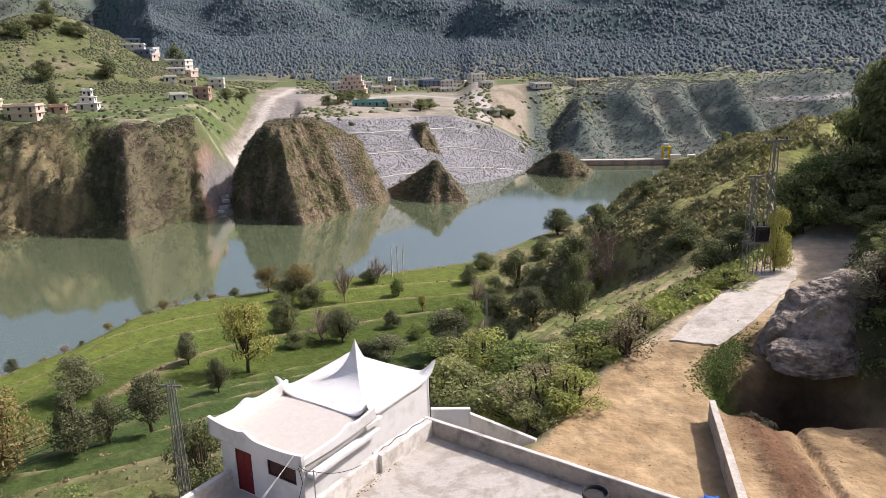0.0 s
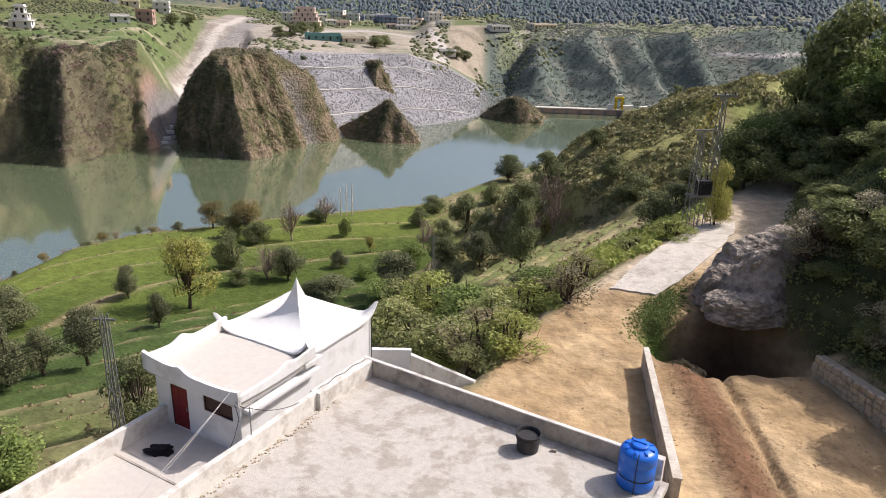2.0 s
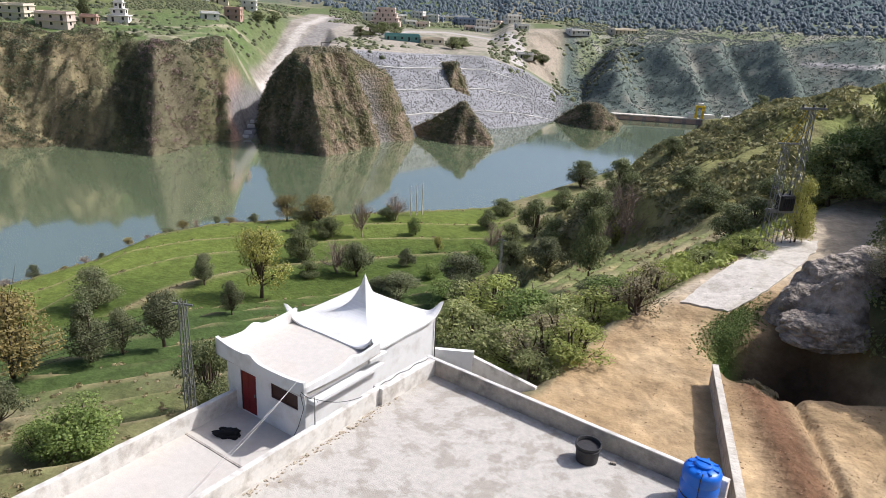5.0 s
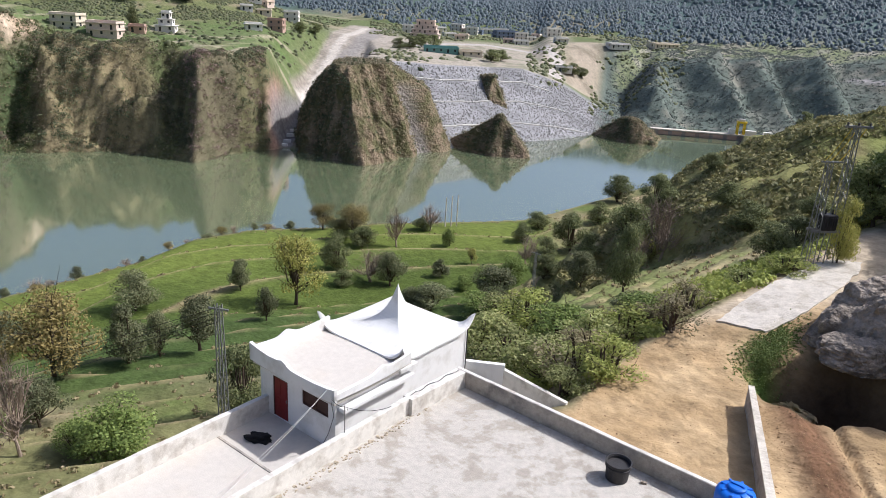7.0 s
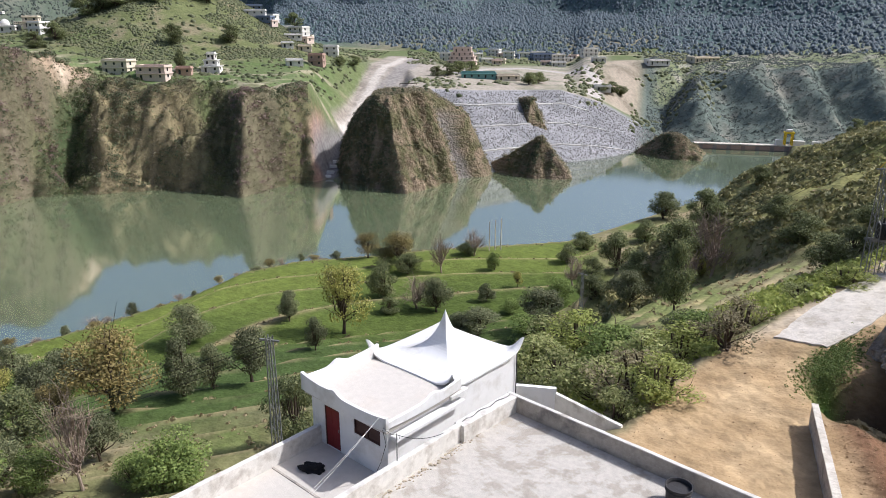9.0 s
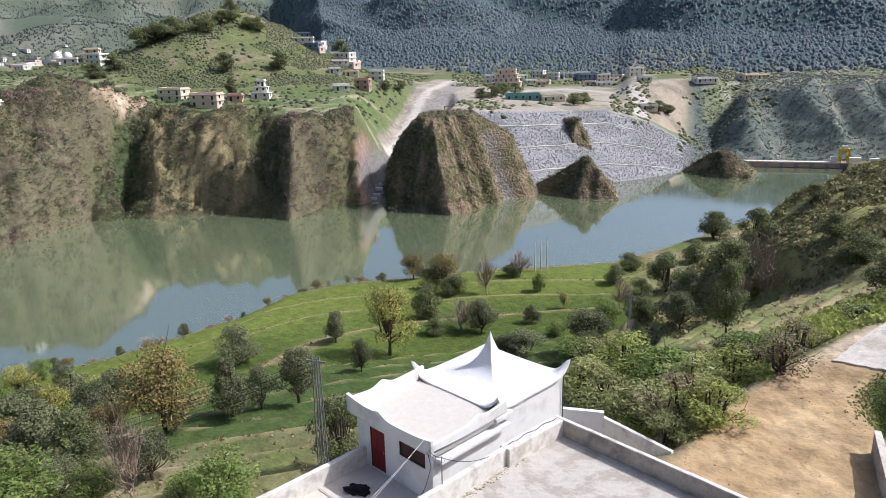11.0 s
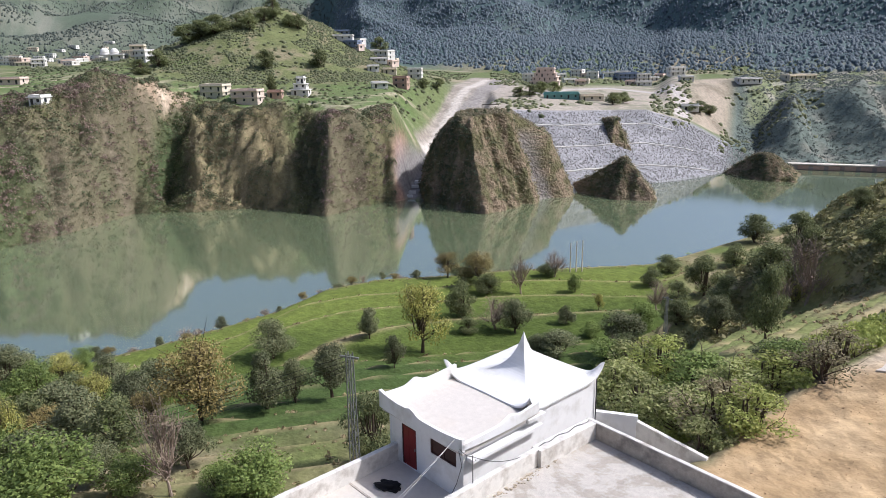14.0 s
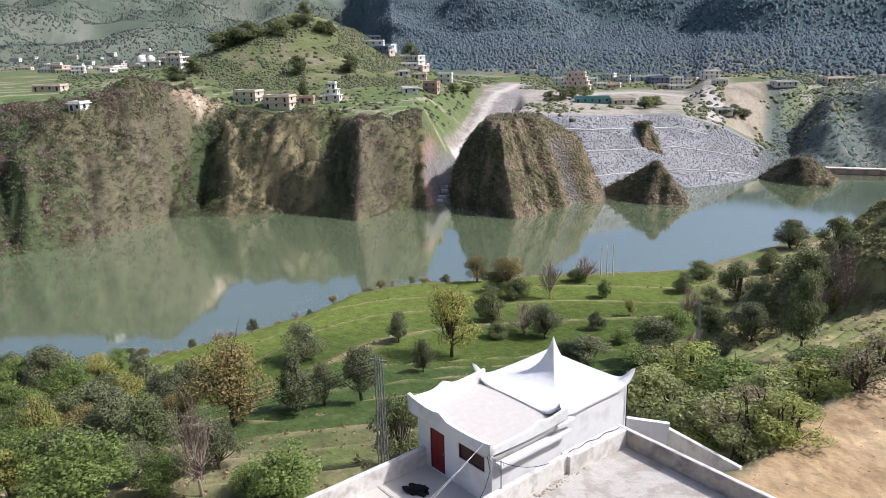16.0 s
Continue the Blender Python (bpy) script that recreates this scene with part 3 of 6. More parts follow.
    dam = ramp(az, -3.5, -2.5) * (1 - ramp(az, 17.5, 18.5)) * (1 - ramp(df - width, 0, 3 + 12 * ramp(az, 12, 14)))
    far = blend(far, rip, dam)
    yard = ramp(az, -6, -3) * (1 - ramp(az, 12.5, 14)) * ramp(df - width, -1, 2) * (1 - ramp(df, 190, 240))
    far = blend(far, blend(col(0.36, 0.315, 0.245), col(0.23, 0.22, 0.15), ramp(n1, -0.1, 0.3)), yard * 0.9)
    cut = np.exp(-((az - 14.6) / 1.9) ** 4) * ramp(df, 72, 80) * (1 - ramp(df, 150, 165))
    far = blend(far, blend(col(0.33, 0.28, 0.205), col(0.22, 0.19, 0.135), ramp(n1 + 0.5 * fbm(u / 4, v / 4, 3, 85)[..., None], -0.2, 0.4)), cut)
    far = blend(far, col(0.36, 0.22, 0.155), np.exp(-((az + 9.4) / 0.55) ** 2) * (1 - ramp(df, 30, 45)) * (1 - ramp(z + 2 * n1[..., 0], -20, -14)))
    def track(points, half):
        best = np.full(u.shape, 1e9)
        for (u0, v0), (u1, v1) in zip(points, points[1:]):
            du, dv = u1 - u0, v1 - v0
            k = np.clip(((u - u0) * du + (v - v0) * dv) / (du * du + dv * dv), 0, 1)
            best = np.minimum(best, np.hypot(u - u0 - k * du, v - v0 - k * dv))
        return 1 - ramp(best, half, half + 3)

    far = blend(far, blend(col(0.35, 0.31, 0.245), col(0.26, 0.228, 0.178), ramp(n1, -0.2, 0.3)), np.maximum(track(ROAD_A, 9), track(ROAD_B, 8)))
    gravel = (1 - ramp(np.abs(u - np.interp(v, [262, 292, 325, 365], [-42.0, -41.0, -37.5, -33])), 4.0, 8.0)) * (1 - ramp(df, 62, 78)) * ramp(df, 2, 8)
    far = blend(far, blend(col(0.23, 0.215, 0.195), col(0.14, 0.132, 0.12), ramp(n1 + 0.7 * fbm(u / 2.5, v / 2.5, 3, 88)[..., None], -0.2, 0.4)), gravel)
    far = blend(far, col(0.245, 0.225, 0.195), track(LANE_A, 2.4) * 0.9)
    far = blend(far, col(0.25, 0.23, 0.20), track(LANE_B, 1.8) * 0.8)
    far = blend(far, col(0.54, 0.49, 0.41), track(LANE_C, 1.2) * 0.8)
    far = blend(far, col(0.42, 0.385, 0.33), track(ROAD_C, 3))
    strip = np.floor(df / 7 + 1.5 * fbm(u / 30, v / 30, 2, 86)) * 0.618 + np.floor(u / 26 + 2 * fbm(u / 40, v / 40, 2, 87)) * 0.37
    strip = strip - np.floor(strip)
    fields = (1 - ramp(az, -8.5, -7.5)) * ramp(az, -60, -40) * ramp(df - width, 2, 8) * (1 - ramp(df, 240, 300))
    far = blend(far, blend(col(0.10, 0.15, 0.045), col(0.34, 0.30, 0.20), ramp(strip, 0.80, 0.86)), fields * (0.25 + 0.5 * ramp(strip, 0.55, 0.6)))
    hill = ramp(46 * np.exp(-((u + 152) / 75) ** 2 - ((v - 465) / 90) ** 2), 4, 12)
    far = blend(far, blend(blend(col(0.135, 0.150, 0.060), col(0.105, 0.145, 0.045), ramp(n2, -0.1, 0.4)), col(0.205, 0.18, 0.105), ramp(n1, 0.0, 0.5)), hill)
    # mountain ground: the blue-grey of distance haze is put into its cover colour
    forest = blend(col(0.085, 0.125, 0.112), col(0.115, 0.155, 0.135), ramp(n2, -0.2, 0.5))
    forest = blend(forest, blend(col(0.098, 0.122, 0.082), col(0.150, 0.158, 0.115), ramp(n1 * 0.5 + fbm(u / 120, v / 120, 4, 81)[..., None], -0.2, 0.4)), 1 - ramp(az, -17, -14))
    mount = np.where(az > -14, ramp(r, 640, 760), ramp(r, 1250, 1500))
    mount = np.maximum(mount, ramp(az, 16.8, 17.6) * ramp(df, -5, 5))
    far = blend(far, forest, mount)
    # gorge walls: haze is put into the cover colour as a grey-blue lift
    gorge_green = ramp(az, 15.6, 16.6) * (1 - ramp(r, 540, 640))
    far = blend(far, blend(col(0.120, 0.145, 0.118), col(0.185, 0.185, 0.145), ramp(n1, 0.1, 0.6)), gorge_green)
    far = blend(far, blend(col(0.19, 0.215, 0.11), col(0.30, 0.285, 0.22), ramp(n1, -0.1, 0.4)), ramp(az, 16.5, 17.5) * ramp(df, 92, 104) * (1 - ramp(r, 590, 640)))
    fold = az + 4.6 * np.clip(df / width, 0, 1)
    # pale scree, laid on the spurs' sunlit sides so it also paints light
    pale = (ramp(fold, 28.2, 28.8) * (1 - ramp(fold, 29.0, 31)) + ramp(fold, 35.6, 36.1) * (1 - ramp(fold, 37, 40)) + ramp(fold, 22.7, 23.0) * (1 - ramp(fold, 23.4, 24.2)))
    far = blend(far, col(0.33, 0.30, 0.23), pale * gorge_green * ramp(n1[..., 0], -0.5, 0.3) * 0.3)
    shelf = (1 - ramp(np.abs(z + 15.5 - 0.4 * (az - 35)), 0.5, 1.3)) * ramp(az, 32.6, 33.2) * (1 - ramp(az, 38.5, 39.5))
    far = blend(far, col(0.45, 0.42, 0.38), shelf * gorge_green)
    bare = ramp(fbm(az / 1.7, r / 260, 4, 83), 0.22, 0.5) * mount
    far = blend(far, col(0.22, 0.22, 0.175), bare * (1 - gorge_green) * 0.3)
    # the far land takes a slight blue tint that stands for haze
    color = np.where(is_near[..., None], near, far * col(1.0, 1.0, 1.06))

    i, j = np.meshgrid(np.arange(nr - 1), np.arange(na), indexing="ij")
    j2 = (j + 1) % na
    quads = np.stack([i * na + j, i * na + j2, (i + 1) * na + j2, (i + 1) * na + j], -1).reshape(-1, 4)
    co = np.stack([EYE_X + (u - v) * C45, EYE_Y + (u + v) * C45, z], -1).reshape(-1, 3)
    me = bpy.data.meshes.new("ground")
    me.vertices.add(len(co))
    me.vertices.foreach_set("co", co.ravel())
    me.loops.add(quads.size)
    me.loops.foreach_set("vertex_index", quads.ravel().astype(np.int32))
    me.polygons.add(len(quads))
    me.polygons.foreach_set("loop_start", np.arange(0, quads.size, 4, dtype=np.int32))
    me.update(calc_edges=True)
    me.polygons.foreach_set("use_smooth", [True] * len(me.polygons))
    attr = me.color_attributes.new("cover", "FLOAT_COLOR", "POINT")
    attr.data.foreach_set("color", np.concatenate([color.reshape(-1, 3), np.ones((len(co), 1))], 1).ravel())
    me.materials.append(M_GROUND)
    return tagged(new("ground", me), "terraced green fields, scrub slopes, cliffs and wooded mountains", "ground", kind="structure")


build_ground()
bm = bmesh.new()
prism(bm, [tuple(plan(u, v)[:2]) for u, v in ((-420, -150), (260, 60), (260, 420), (-420, 420))], WATER - 0.5, WATER)
tagged(part("water", bm, M_WATER), "calm grey-green reservoir water with reflections", "water", kind="structure")




# ---- rocks in the lake ----
def faceted_rock(name, cu, cv, planes, top, label, slab=None, nseg=340, nz=110, reach=48.0, rough=1.0, seed=1, base=WATER, fall=(0.0, 0.0)):
    """A crag cut by steep planes: each is (u, v, z, nu, nv, slope, ((place, width, depth) of its gullies))."""
    th = np.linspace(0, math.tau, nseg, endpoint=False)
    rad = np.arange(0, reach, 0.16)
    uu, vv = cu + rad[None] * np.cos(th)[:, None], cv + rad[None] * np.sin(th)[:, None]
    h = top + fall[0] * (uu - cu) + fall[1] * (vv - cv) + 0.7 * fbm(uu / 9, vv / 9, 3, seed)
    for pu, pv, pz, nu, nv, slope, gullies in planes:
        q = math.hypot(nu, nv)
        nu, nv = nu / q, nv / q
        inward = -(uu - pu) * nu - (vv - pv) * nv
        along = -(uu - pu) * nv + (vv - pv) * nu
        for place, wide, depth in gullies:
            inward = inward - depth * np.exp(-np.abs((along - place) / wide) ** 2.5)
        inward = inward + rough * (1.5 * fbm(along / 7, vv / 60, 3, seed + 3) + 0.7 * np.abs(fbm(along / 2.6, vv / 30, 3, seed + 5)))
        h = -smax(-h, -(pz + slope * inward), 1.2)
    lip = top - 2.0
    rings = []
    for z in np.linspace(base - 3, lip, nz):
        inside = h >= z
        last = len(rad) - 1 - np.argmax(inside[:, ::-1], axis=1)
        r = np.where(inside.any(axis=1), rad[last], 0.0)
        rings.append((r, np.full(nseg, z)))
    r0 = rings[-1][0]
    for f in np.linspace(0.93, 0.0, 16):
        k = np.clip((r0 * f / 0.16).astype(int), 0, len(rad) - 1)
        rings.append((r0 * f, np.maximum(h[np.arange(nseg), k], lip)))
    verts, faces, cover = [], [], []
    for i, (r, zz) in enumerate(rings):
        for k in range(nseg):
            u, v, z = cu + r[k] * math.cos(th[k]), cv + r[k] * math.sin(th[k]), float(zz[k])
            p = Vector((u / 5, v / 5, z / 7 + seed))
            push = rough * (1.1 * noise.fractal(p, 0.9, 2.1, 5) - 0.9 * max(0.0, 0.22 - abs(noise.fractal(p * 0.8 + Vector((9, 0, 0)), 1.0, 2.0, 3)))) * min(1.0, r[k] / 4)
            verts.append(plan(u + push * math.cos(th[k]), v + push * math.sin(th[k]), z))
            tone = 0.5 + 1.3 * noise.fractal(Vector((u / 3.5, v / 3.5, z / 6)), 0.9, 2.0, 4)
            tone = min(1.0, max(0.0, tone))
            c = [a * (1 - tone) + b * tone for a, b in zip((0.105, 0.100, 0.050), (0.225, 0.172, 0.118))]
            if slab:
                f = float(ramp((u - slab[0]) * slab[2] + (v - slab[1]) * slab[3] + 2.0 * noise.noise(Vector((u / 3, v / 3, z / 5))), slab[4], slab[4] + 2) * (1 - ramp((u - slab[0]) * slab[2] + (v - slab[1]) * slab[3], slab[5], slab[5] + 2.0)) * (1 - ramp(z, lip - 9, lip - 3)))
                c = [a * (1 - f) + b * f for a, b in zip(c, (0.205, 0.185, 0.165))]
            cover.append((*c, 1.0))
    for i in range(len(rings) - 1):
        for k in range(nseg):
            a, b = i * nseg + k, i * nseg + (k + 1) % nseg
            faces.append((a, b, b + nseg, a + nseg))
    ob = raw(name, verts, faces, M_CRAG, smooth=True)
    attr = ob.data.color_attributes.new("cover", "FLOAT_COLOR", "POINT")
    attr.data.foreach_set("color", np.array(cover).ravel())
    return tagged(ob, label, "rock")


M_CRAG = material("crag_rock", (1, 1, 1), 0.95, 0.4, 0.9, 0.8, 0.9, spec=0.1, attribute="cover")
faceted_rock("rock_hill", -12.0, 281, [
    (-10.0, 248.3, WATER, -0.66, -0.75, 5.2, ((-14, 3, 1.2), (-27, 4, 2.0))),
    (-10.0, 248.3, WATER, 0.731, -0.682, 2.05, ((12, 1.6, 1.6), (22, 2.2, 2.4), (35.5, 5.0, 4.2))),
    (-23.0, 275, -7.5, -1.0, 0.1, 1.1, ()),
    (-36.5, 272, WATER, -1.0, -0.15, 3.2, ()),
    (-2.0, 276, -7.6, 1.0, 0.0, 0.62, ()),
    (18.0, 289, -27.0, 1.0, 0.1, 2.6, ()),
    (0, 298, -8.0, 0.1, 1.0, 0.8, ())], -6.6, "steep rock knob with a flat grassy top rising from the water", slab=(-10.0, 248.3, 0.682, 0.731, 31.0, 38.0), seed=5)
faceted_rock("rock_islet", 43.0, 284, [
    (39.0, 275.7, WATER, -0.75, -0.66, 1.9, ((-6, 2, 1.0),)),
    (39.0, 275.7, WATER, -0.2, -0.98, 1.75, ((5, 1.5, 1.2),)),
    (55.0, 280.0, WATER, 0.95, -0.1, 1.3, ((3, 2, 1.0),)),
    (43.0, 296.0, WATER, 0.1, 1.0, 1.3, ())], -24.5, "small dark conical rock islet at the dam foot", nseg=160, nz=56, reach=22, rough=0.6, seed=7)
faceted_rock("rock_islet", 111.0, 326, [
    (104.5, 324.0, WATER, -0.85, -0.5, 2.2, ()),
    (111.4, 314.4, WATER, -0.1, -1.0, 1.15, ((-4, 2, 1.0), (5, 2, 1.2))),
    (126.0, 327.0, WATER, 0.9, -0.4, 0.95, ()),
    (112.0, 338.0, WATER, 0.1, 1.0, 1.1, ())], -29.5, "shrub-covered rock islet beside the embankment", nseg=160, nz=50, reach=24, rough=0.6, seed=11)
faceted_rock("rock_outcrop", 45.5, 341, [
    (41.5, 335.0, -25.5, -0.85, -0.4, 2.2, ()),
    (47.0, 331.5, -25.5, 0.2, -0.95, 1.5, ()),
    (50.5, 336.0, -23.0, 1.0, -0.1, 2.0, ()),
    (45.0, 350.0, -18.0, 0.0, 1.0, 1.0, ())], -14.6, "scrubby rock outcrop standing out of the riprap slope", nseg=120, nz=40, reach=18, rough=0.5, seed=13, base=-28.0)

# ---- the house roof in front ----
HP = 0.80
PSI = 2.52
HUT = pose(0, 0, 0, 0, 0, PSI)
house = thing("house", pose(0, 0, 0), "flat-roofed house with whitewashed and grey parapets", "house")
part("wall", boxes((-0.30, 13.5, -14.0, 0.50, -13.0, -0.22)), M_WALL, house)
part("roof_slab", boxes((-0.70, 13.65, -14.0, 0.56, -0.22, 0.0)), M_ROOF, house, "pale cement roof slab with grey stains")


def wavy_wall(x0, x1, y0, y1, z0, z1, steps, amp, seed):
    """A low wall whose plaster top is a little uneven."""
    bm = bmesh.new()
    along_x = (x1 - x0) > (y1 - y0)
    prev = None
    for i in range(steps + 1):
        f = i / steps
        top = z1 + amp * noise.noise(Vector((f * 9, seed, 0)))
        if along_x:
            x = x0 + (x1 - x0) * f
            ring = [(x, y0, z0), (x, y1, z0), (x, y1, top - 0.02), (x, y1 - 0.02, top), (x, y0 + 0.02, top), (x, y0, top - 0.02)]
        else:
            y = y0 + (y1 - y0) * f
            ring = [(x0, y, z0), (x0, y, top - 0.02), (x0 + 0.02, y, top), (x1 - 0.02, y, top), (x1, y, top - 0.02), (x1, y, z0)]
        ring = [bm.verts.new(p) for p in ring]
        if prev:
            for k in range(6):
                bm.faces.new((prev[k], prev[(k + 1) % 6], ring[(k + 1) % 6], ring[k]))
        else:
            bm.faces.new(ring[::-1])
        prev = ring
    bm.faces.new(prev)
    bmesh.ops.recalc_face_normals(bm, faces=bm.faces)
    return bm


part("parapet", wavy_wall(-0.42, 0.13, -3.14, 0.38, -0.22, HP, 14, 0.02, 1), M_WALL, house, "weathered whitewashed parapet")
part("parapet", wavy_wall(-0.42, 13.3, 0.38, 0.62, -0.22, HP, 40, 0.02, 2), M_GREYWALL, house, "grey cement parapet with a pale top").matrix_world = pose(0, 0, 0, 0, 0, 0.9)
part("parapet_cap", wavy_wall(-0.40, 13.3, 0.40, 0.60, HP - 0.03, HP + 0.012, 40, 0.02, 2), M_WALL, house, "pale plaster top of the parapet").matrix_world = pose(0, 0, 0, 0, 0, 0.9)
long_parapet = part("parapet", wavy_wall(-0.44, -0.19, -14.0, -3.14, -1.65, HP, 44, 0.025, 3), M_WALL, house, "weathered whitewashed parapet")
long_parapet.matrix_world = HUT
part("parapet_end", boxes((13.0, 13.34, 0.55, 0.87, -0.2, HP + 0.06), bevel=0.02), M_WALL, house)
part("kerb", boxes((13.42, 13.66, -14.0, 0.30, 0.0, 0.10), bevel=0.02), M_ROOF, house)
bm = bmesh.new()
for i in range(150):
    y = random.uniform(-10.5, -2.0)
    x = -0.06 + (0.044 * -y if y < -3.2 else 0.0) + abs(random.gauss(0, 0.16))
    s = random.uniform(0.02, 0.07)
    bmesh.ops.create_icosphere(bm, subdivisions=1, radius=s, matrix=Matrix.Translation((x, y, s * 0.3)) @ Matrix.Diagonal((1, random.uniform(0.6, 1.5), 0.6, 1)))
tagged(part("rubble", bm, M_STONE), "small plaster rubble and dry leaves along the parapet", "rubble", kind="stuff")

# low white wall of the neighbour, behind the grey parapet
low = thing("garden_wall", pose(0, 0, 0), "low white garden wall with a stepped top", "wall")
bm = bmesh.new()
prism(bm, [(-2.9, 4.1), (-1.1, 5.3), (-0.95, 5.1), (-2.75, 3.9)], -4.0, -1.05)
part("wall_section", bm, M_WHITE, low)
bm = bmesh.new()
prism(bm, [(-1.1, 5.3), (3.1, 4.85), (3.1, 4.65), (-1.1, 5.08)], -4.0, -1.32)
part("wall_section", bm, M_WALL, low)

# ---- the rooftop hut ----
hut = thing("rooftop_hut", HUT, "white rooftop hut with a pagoda roof and wavy eaves", "building")
part("wall", boxes((-7.2, -2.2, -5.38, 3.6, -13.0, 0.86)), M_WHITE, hut)
# front wall with openings for the door and the window
part("front_wall", boxes((-7.2, -6.31, -5.5, -5.36, -13.0, 0.95), (-6.31, -5.28, -5.5, -5.36, 0.47, 0.95), (-6.31, -5.28, -5.5, -5.36, -13.0, -1.58), (-5.28, -4.30, -5.5, -5.36, -13.0, 0.95), (-4.30, -2.64, -5.5, -5.36, 0.55, 0.95), (-4.30, -2.64, -5.5, -5.36, -13.0, -0.17), (-2.64, -2.2, -5.5, -5.36, -13.0, 0.95)), M_WHITE, hut)
door = part("door", boxes((-6.30, -5.29, -5.45, -5.39, -1.58, 0.46)), M_RED, hut, "dark red painted door")
part("door_frame", boxes((-6.31, -6.25, -5.47, -5.37, -1.58, 0.47), (-5.34, -5.28, -5.47, -5.37, -1.58, 0.47), (-6.25, -5.34, -5.47, -5.37, 0.41, 0.47)), M_BROWN, door)
part("door_panel", boxes((-6.18, -5.84, -5.462, -5.44, -1.4, -0.6), (-5.75, -5.41, -5.462, -5.44, -1.4, -0.6), (-6.18, -5.84, -5.462, -5.44, -0.4, 0.32), (-5.75, -5.41, -5.462, -5.44, -0.4, 0.32), bevel=0.008), M_RED, door)
part("door_handle", boxes((-5.44, -5.40, -5.50, -5.45, -0.65, -0.5), bevel=0.008), M_STEEL, door, "steel door handle")
win = part("window", boxes((-4.29, -2.65, -5.43, -5.39, -0.16, 0.54)), M_BROWN, hut, "dark brown shuttered window")
part("window_frame", boxes((-4.30, -4.24, -5.47, -5.38, -0.17, 0.55), (-2.70, -2.64, -5.47, -5.38, -0.17, 0.55), (-4.24, -2.70, -5.47, -5.38, 0.49, 0.55), (-4.24, -2.70, -5.47, -5.38, -0.17, -0.11), (-3.50, -3.44, -5.468, -5.40, -0.11, 0.49)), M_BROWN, win)


def eave_height(f):
    """Rise of the eave along one side, f from 0 to 1: raised ends, a hollow, a bump, a hollow."""
    bump = 0.26 * math.exp(-((f - 0.40) / 0.07) ** 2) + 0.12 * ramp(f, 0.36, 0.30)
    return 0.10 + 0.20 * abs(2 * f - 1) ** 3 + float(bump) + 0.10 * (1 - f)


def eave_strip(p0, p1, inward, z0, depth, rise_of, steps=40, thick=0.16):
    """A curved parapet-and-fascia strip between two corners."""
    bm = bmesh.new()
    prev = None
    for i in range(steps + 1):
        f = i / steps
        x, y = p0[0] + (p1[0] - p0[0]) * f, p0[1] + (p1[1] - p0[1]) * f
        top = z0 + rise_of(f)
        low = z0 - depth + 0.10 * abs(2 * f - 1) ** 2
        ring = [(x, y, low), (x, y, top), (x + inward[0] * thick, y + inward[1] * thick, top), (x + inward[0] * thick, y + inward[1] * thick, low)]
        ring = [bm.verts.new(p) for p in ring]
        if prev:
            for k in range(4):
                bm.faces.new((prev[k], prev[(k + 1) % 4], ring[(k + 1) % 4], ring[k]))
        else:
            bm.faces.new(ring)
        prev = ring
    bm.faces.new(prev[::-1])
    bmesh.ops.recalc_face_normals(bm, faces=bm.faces)
    return bm


XL, XR, YF, YB = -7.38, -1.82, -5.92, -1.2
part("porch_roof", boxes((XL + 0.1, XR - 0.1, YF + 0.1, -1.0, 0.86, 1.04)), M_PORCH, hut, "pale cement porch roof")
part("eave", eave_strip((XL, YF), (XR, YF), (0, 1), 1.36, 0.42, eave_height), M_WHITE, hut, "white wavy front eave")
part("eave", eave_strip((XL, YF), (XL, YB), (1, 0), 1.36, 0.42, lambda f: 0.10 + 0.26 * math.exp(-((f - 0.45) / 0.09) ** 2) + 0.22 * (1 - f) ** 2 + 0.22 * f ** 3), M_WHITE, hut, "white wavy side eave")
part("eave", eave_strip((XR, YF), (XR, YB), (-1, 0), 1.36, 0.30, lambda f: 0.06 + 0.20 * math.exp(-((f - 0.62) / 0.09) ** 2) + 0.25 * f ** 4), M_WHITE, hut, "white wavy side eave")
part("sunshade", boxes((-2.2, -1.80, -5.35, -0.9, 0.30, 0.50), bevel=0.02), M_WHITE, hut, "white concrete ledge along the wall")
part("sunshade", boxes((-2.2, -1.80, -1.9, -0.7, 0.80, 1.0), bevel=0.02), M_WHITE, hut, "white concrete ledge along the wall")


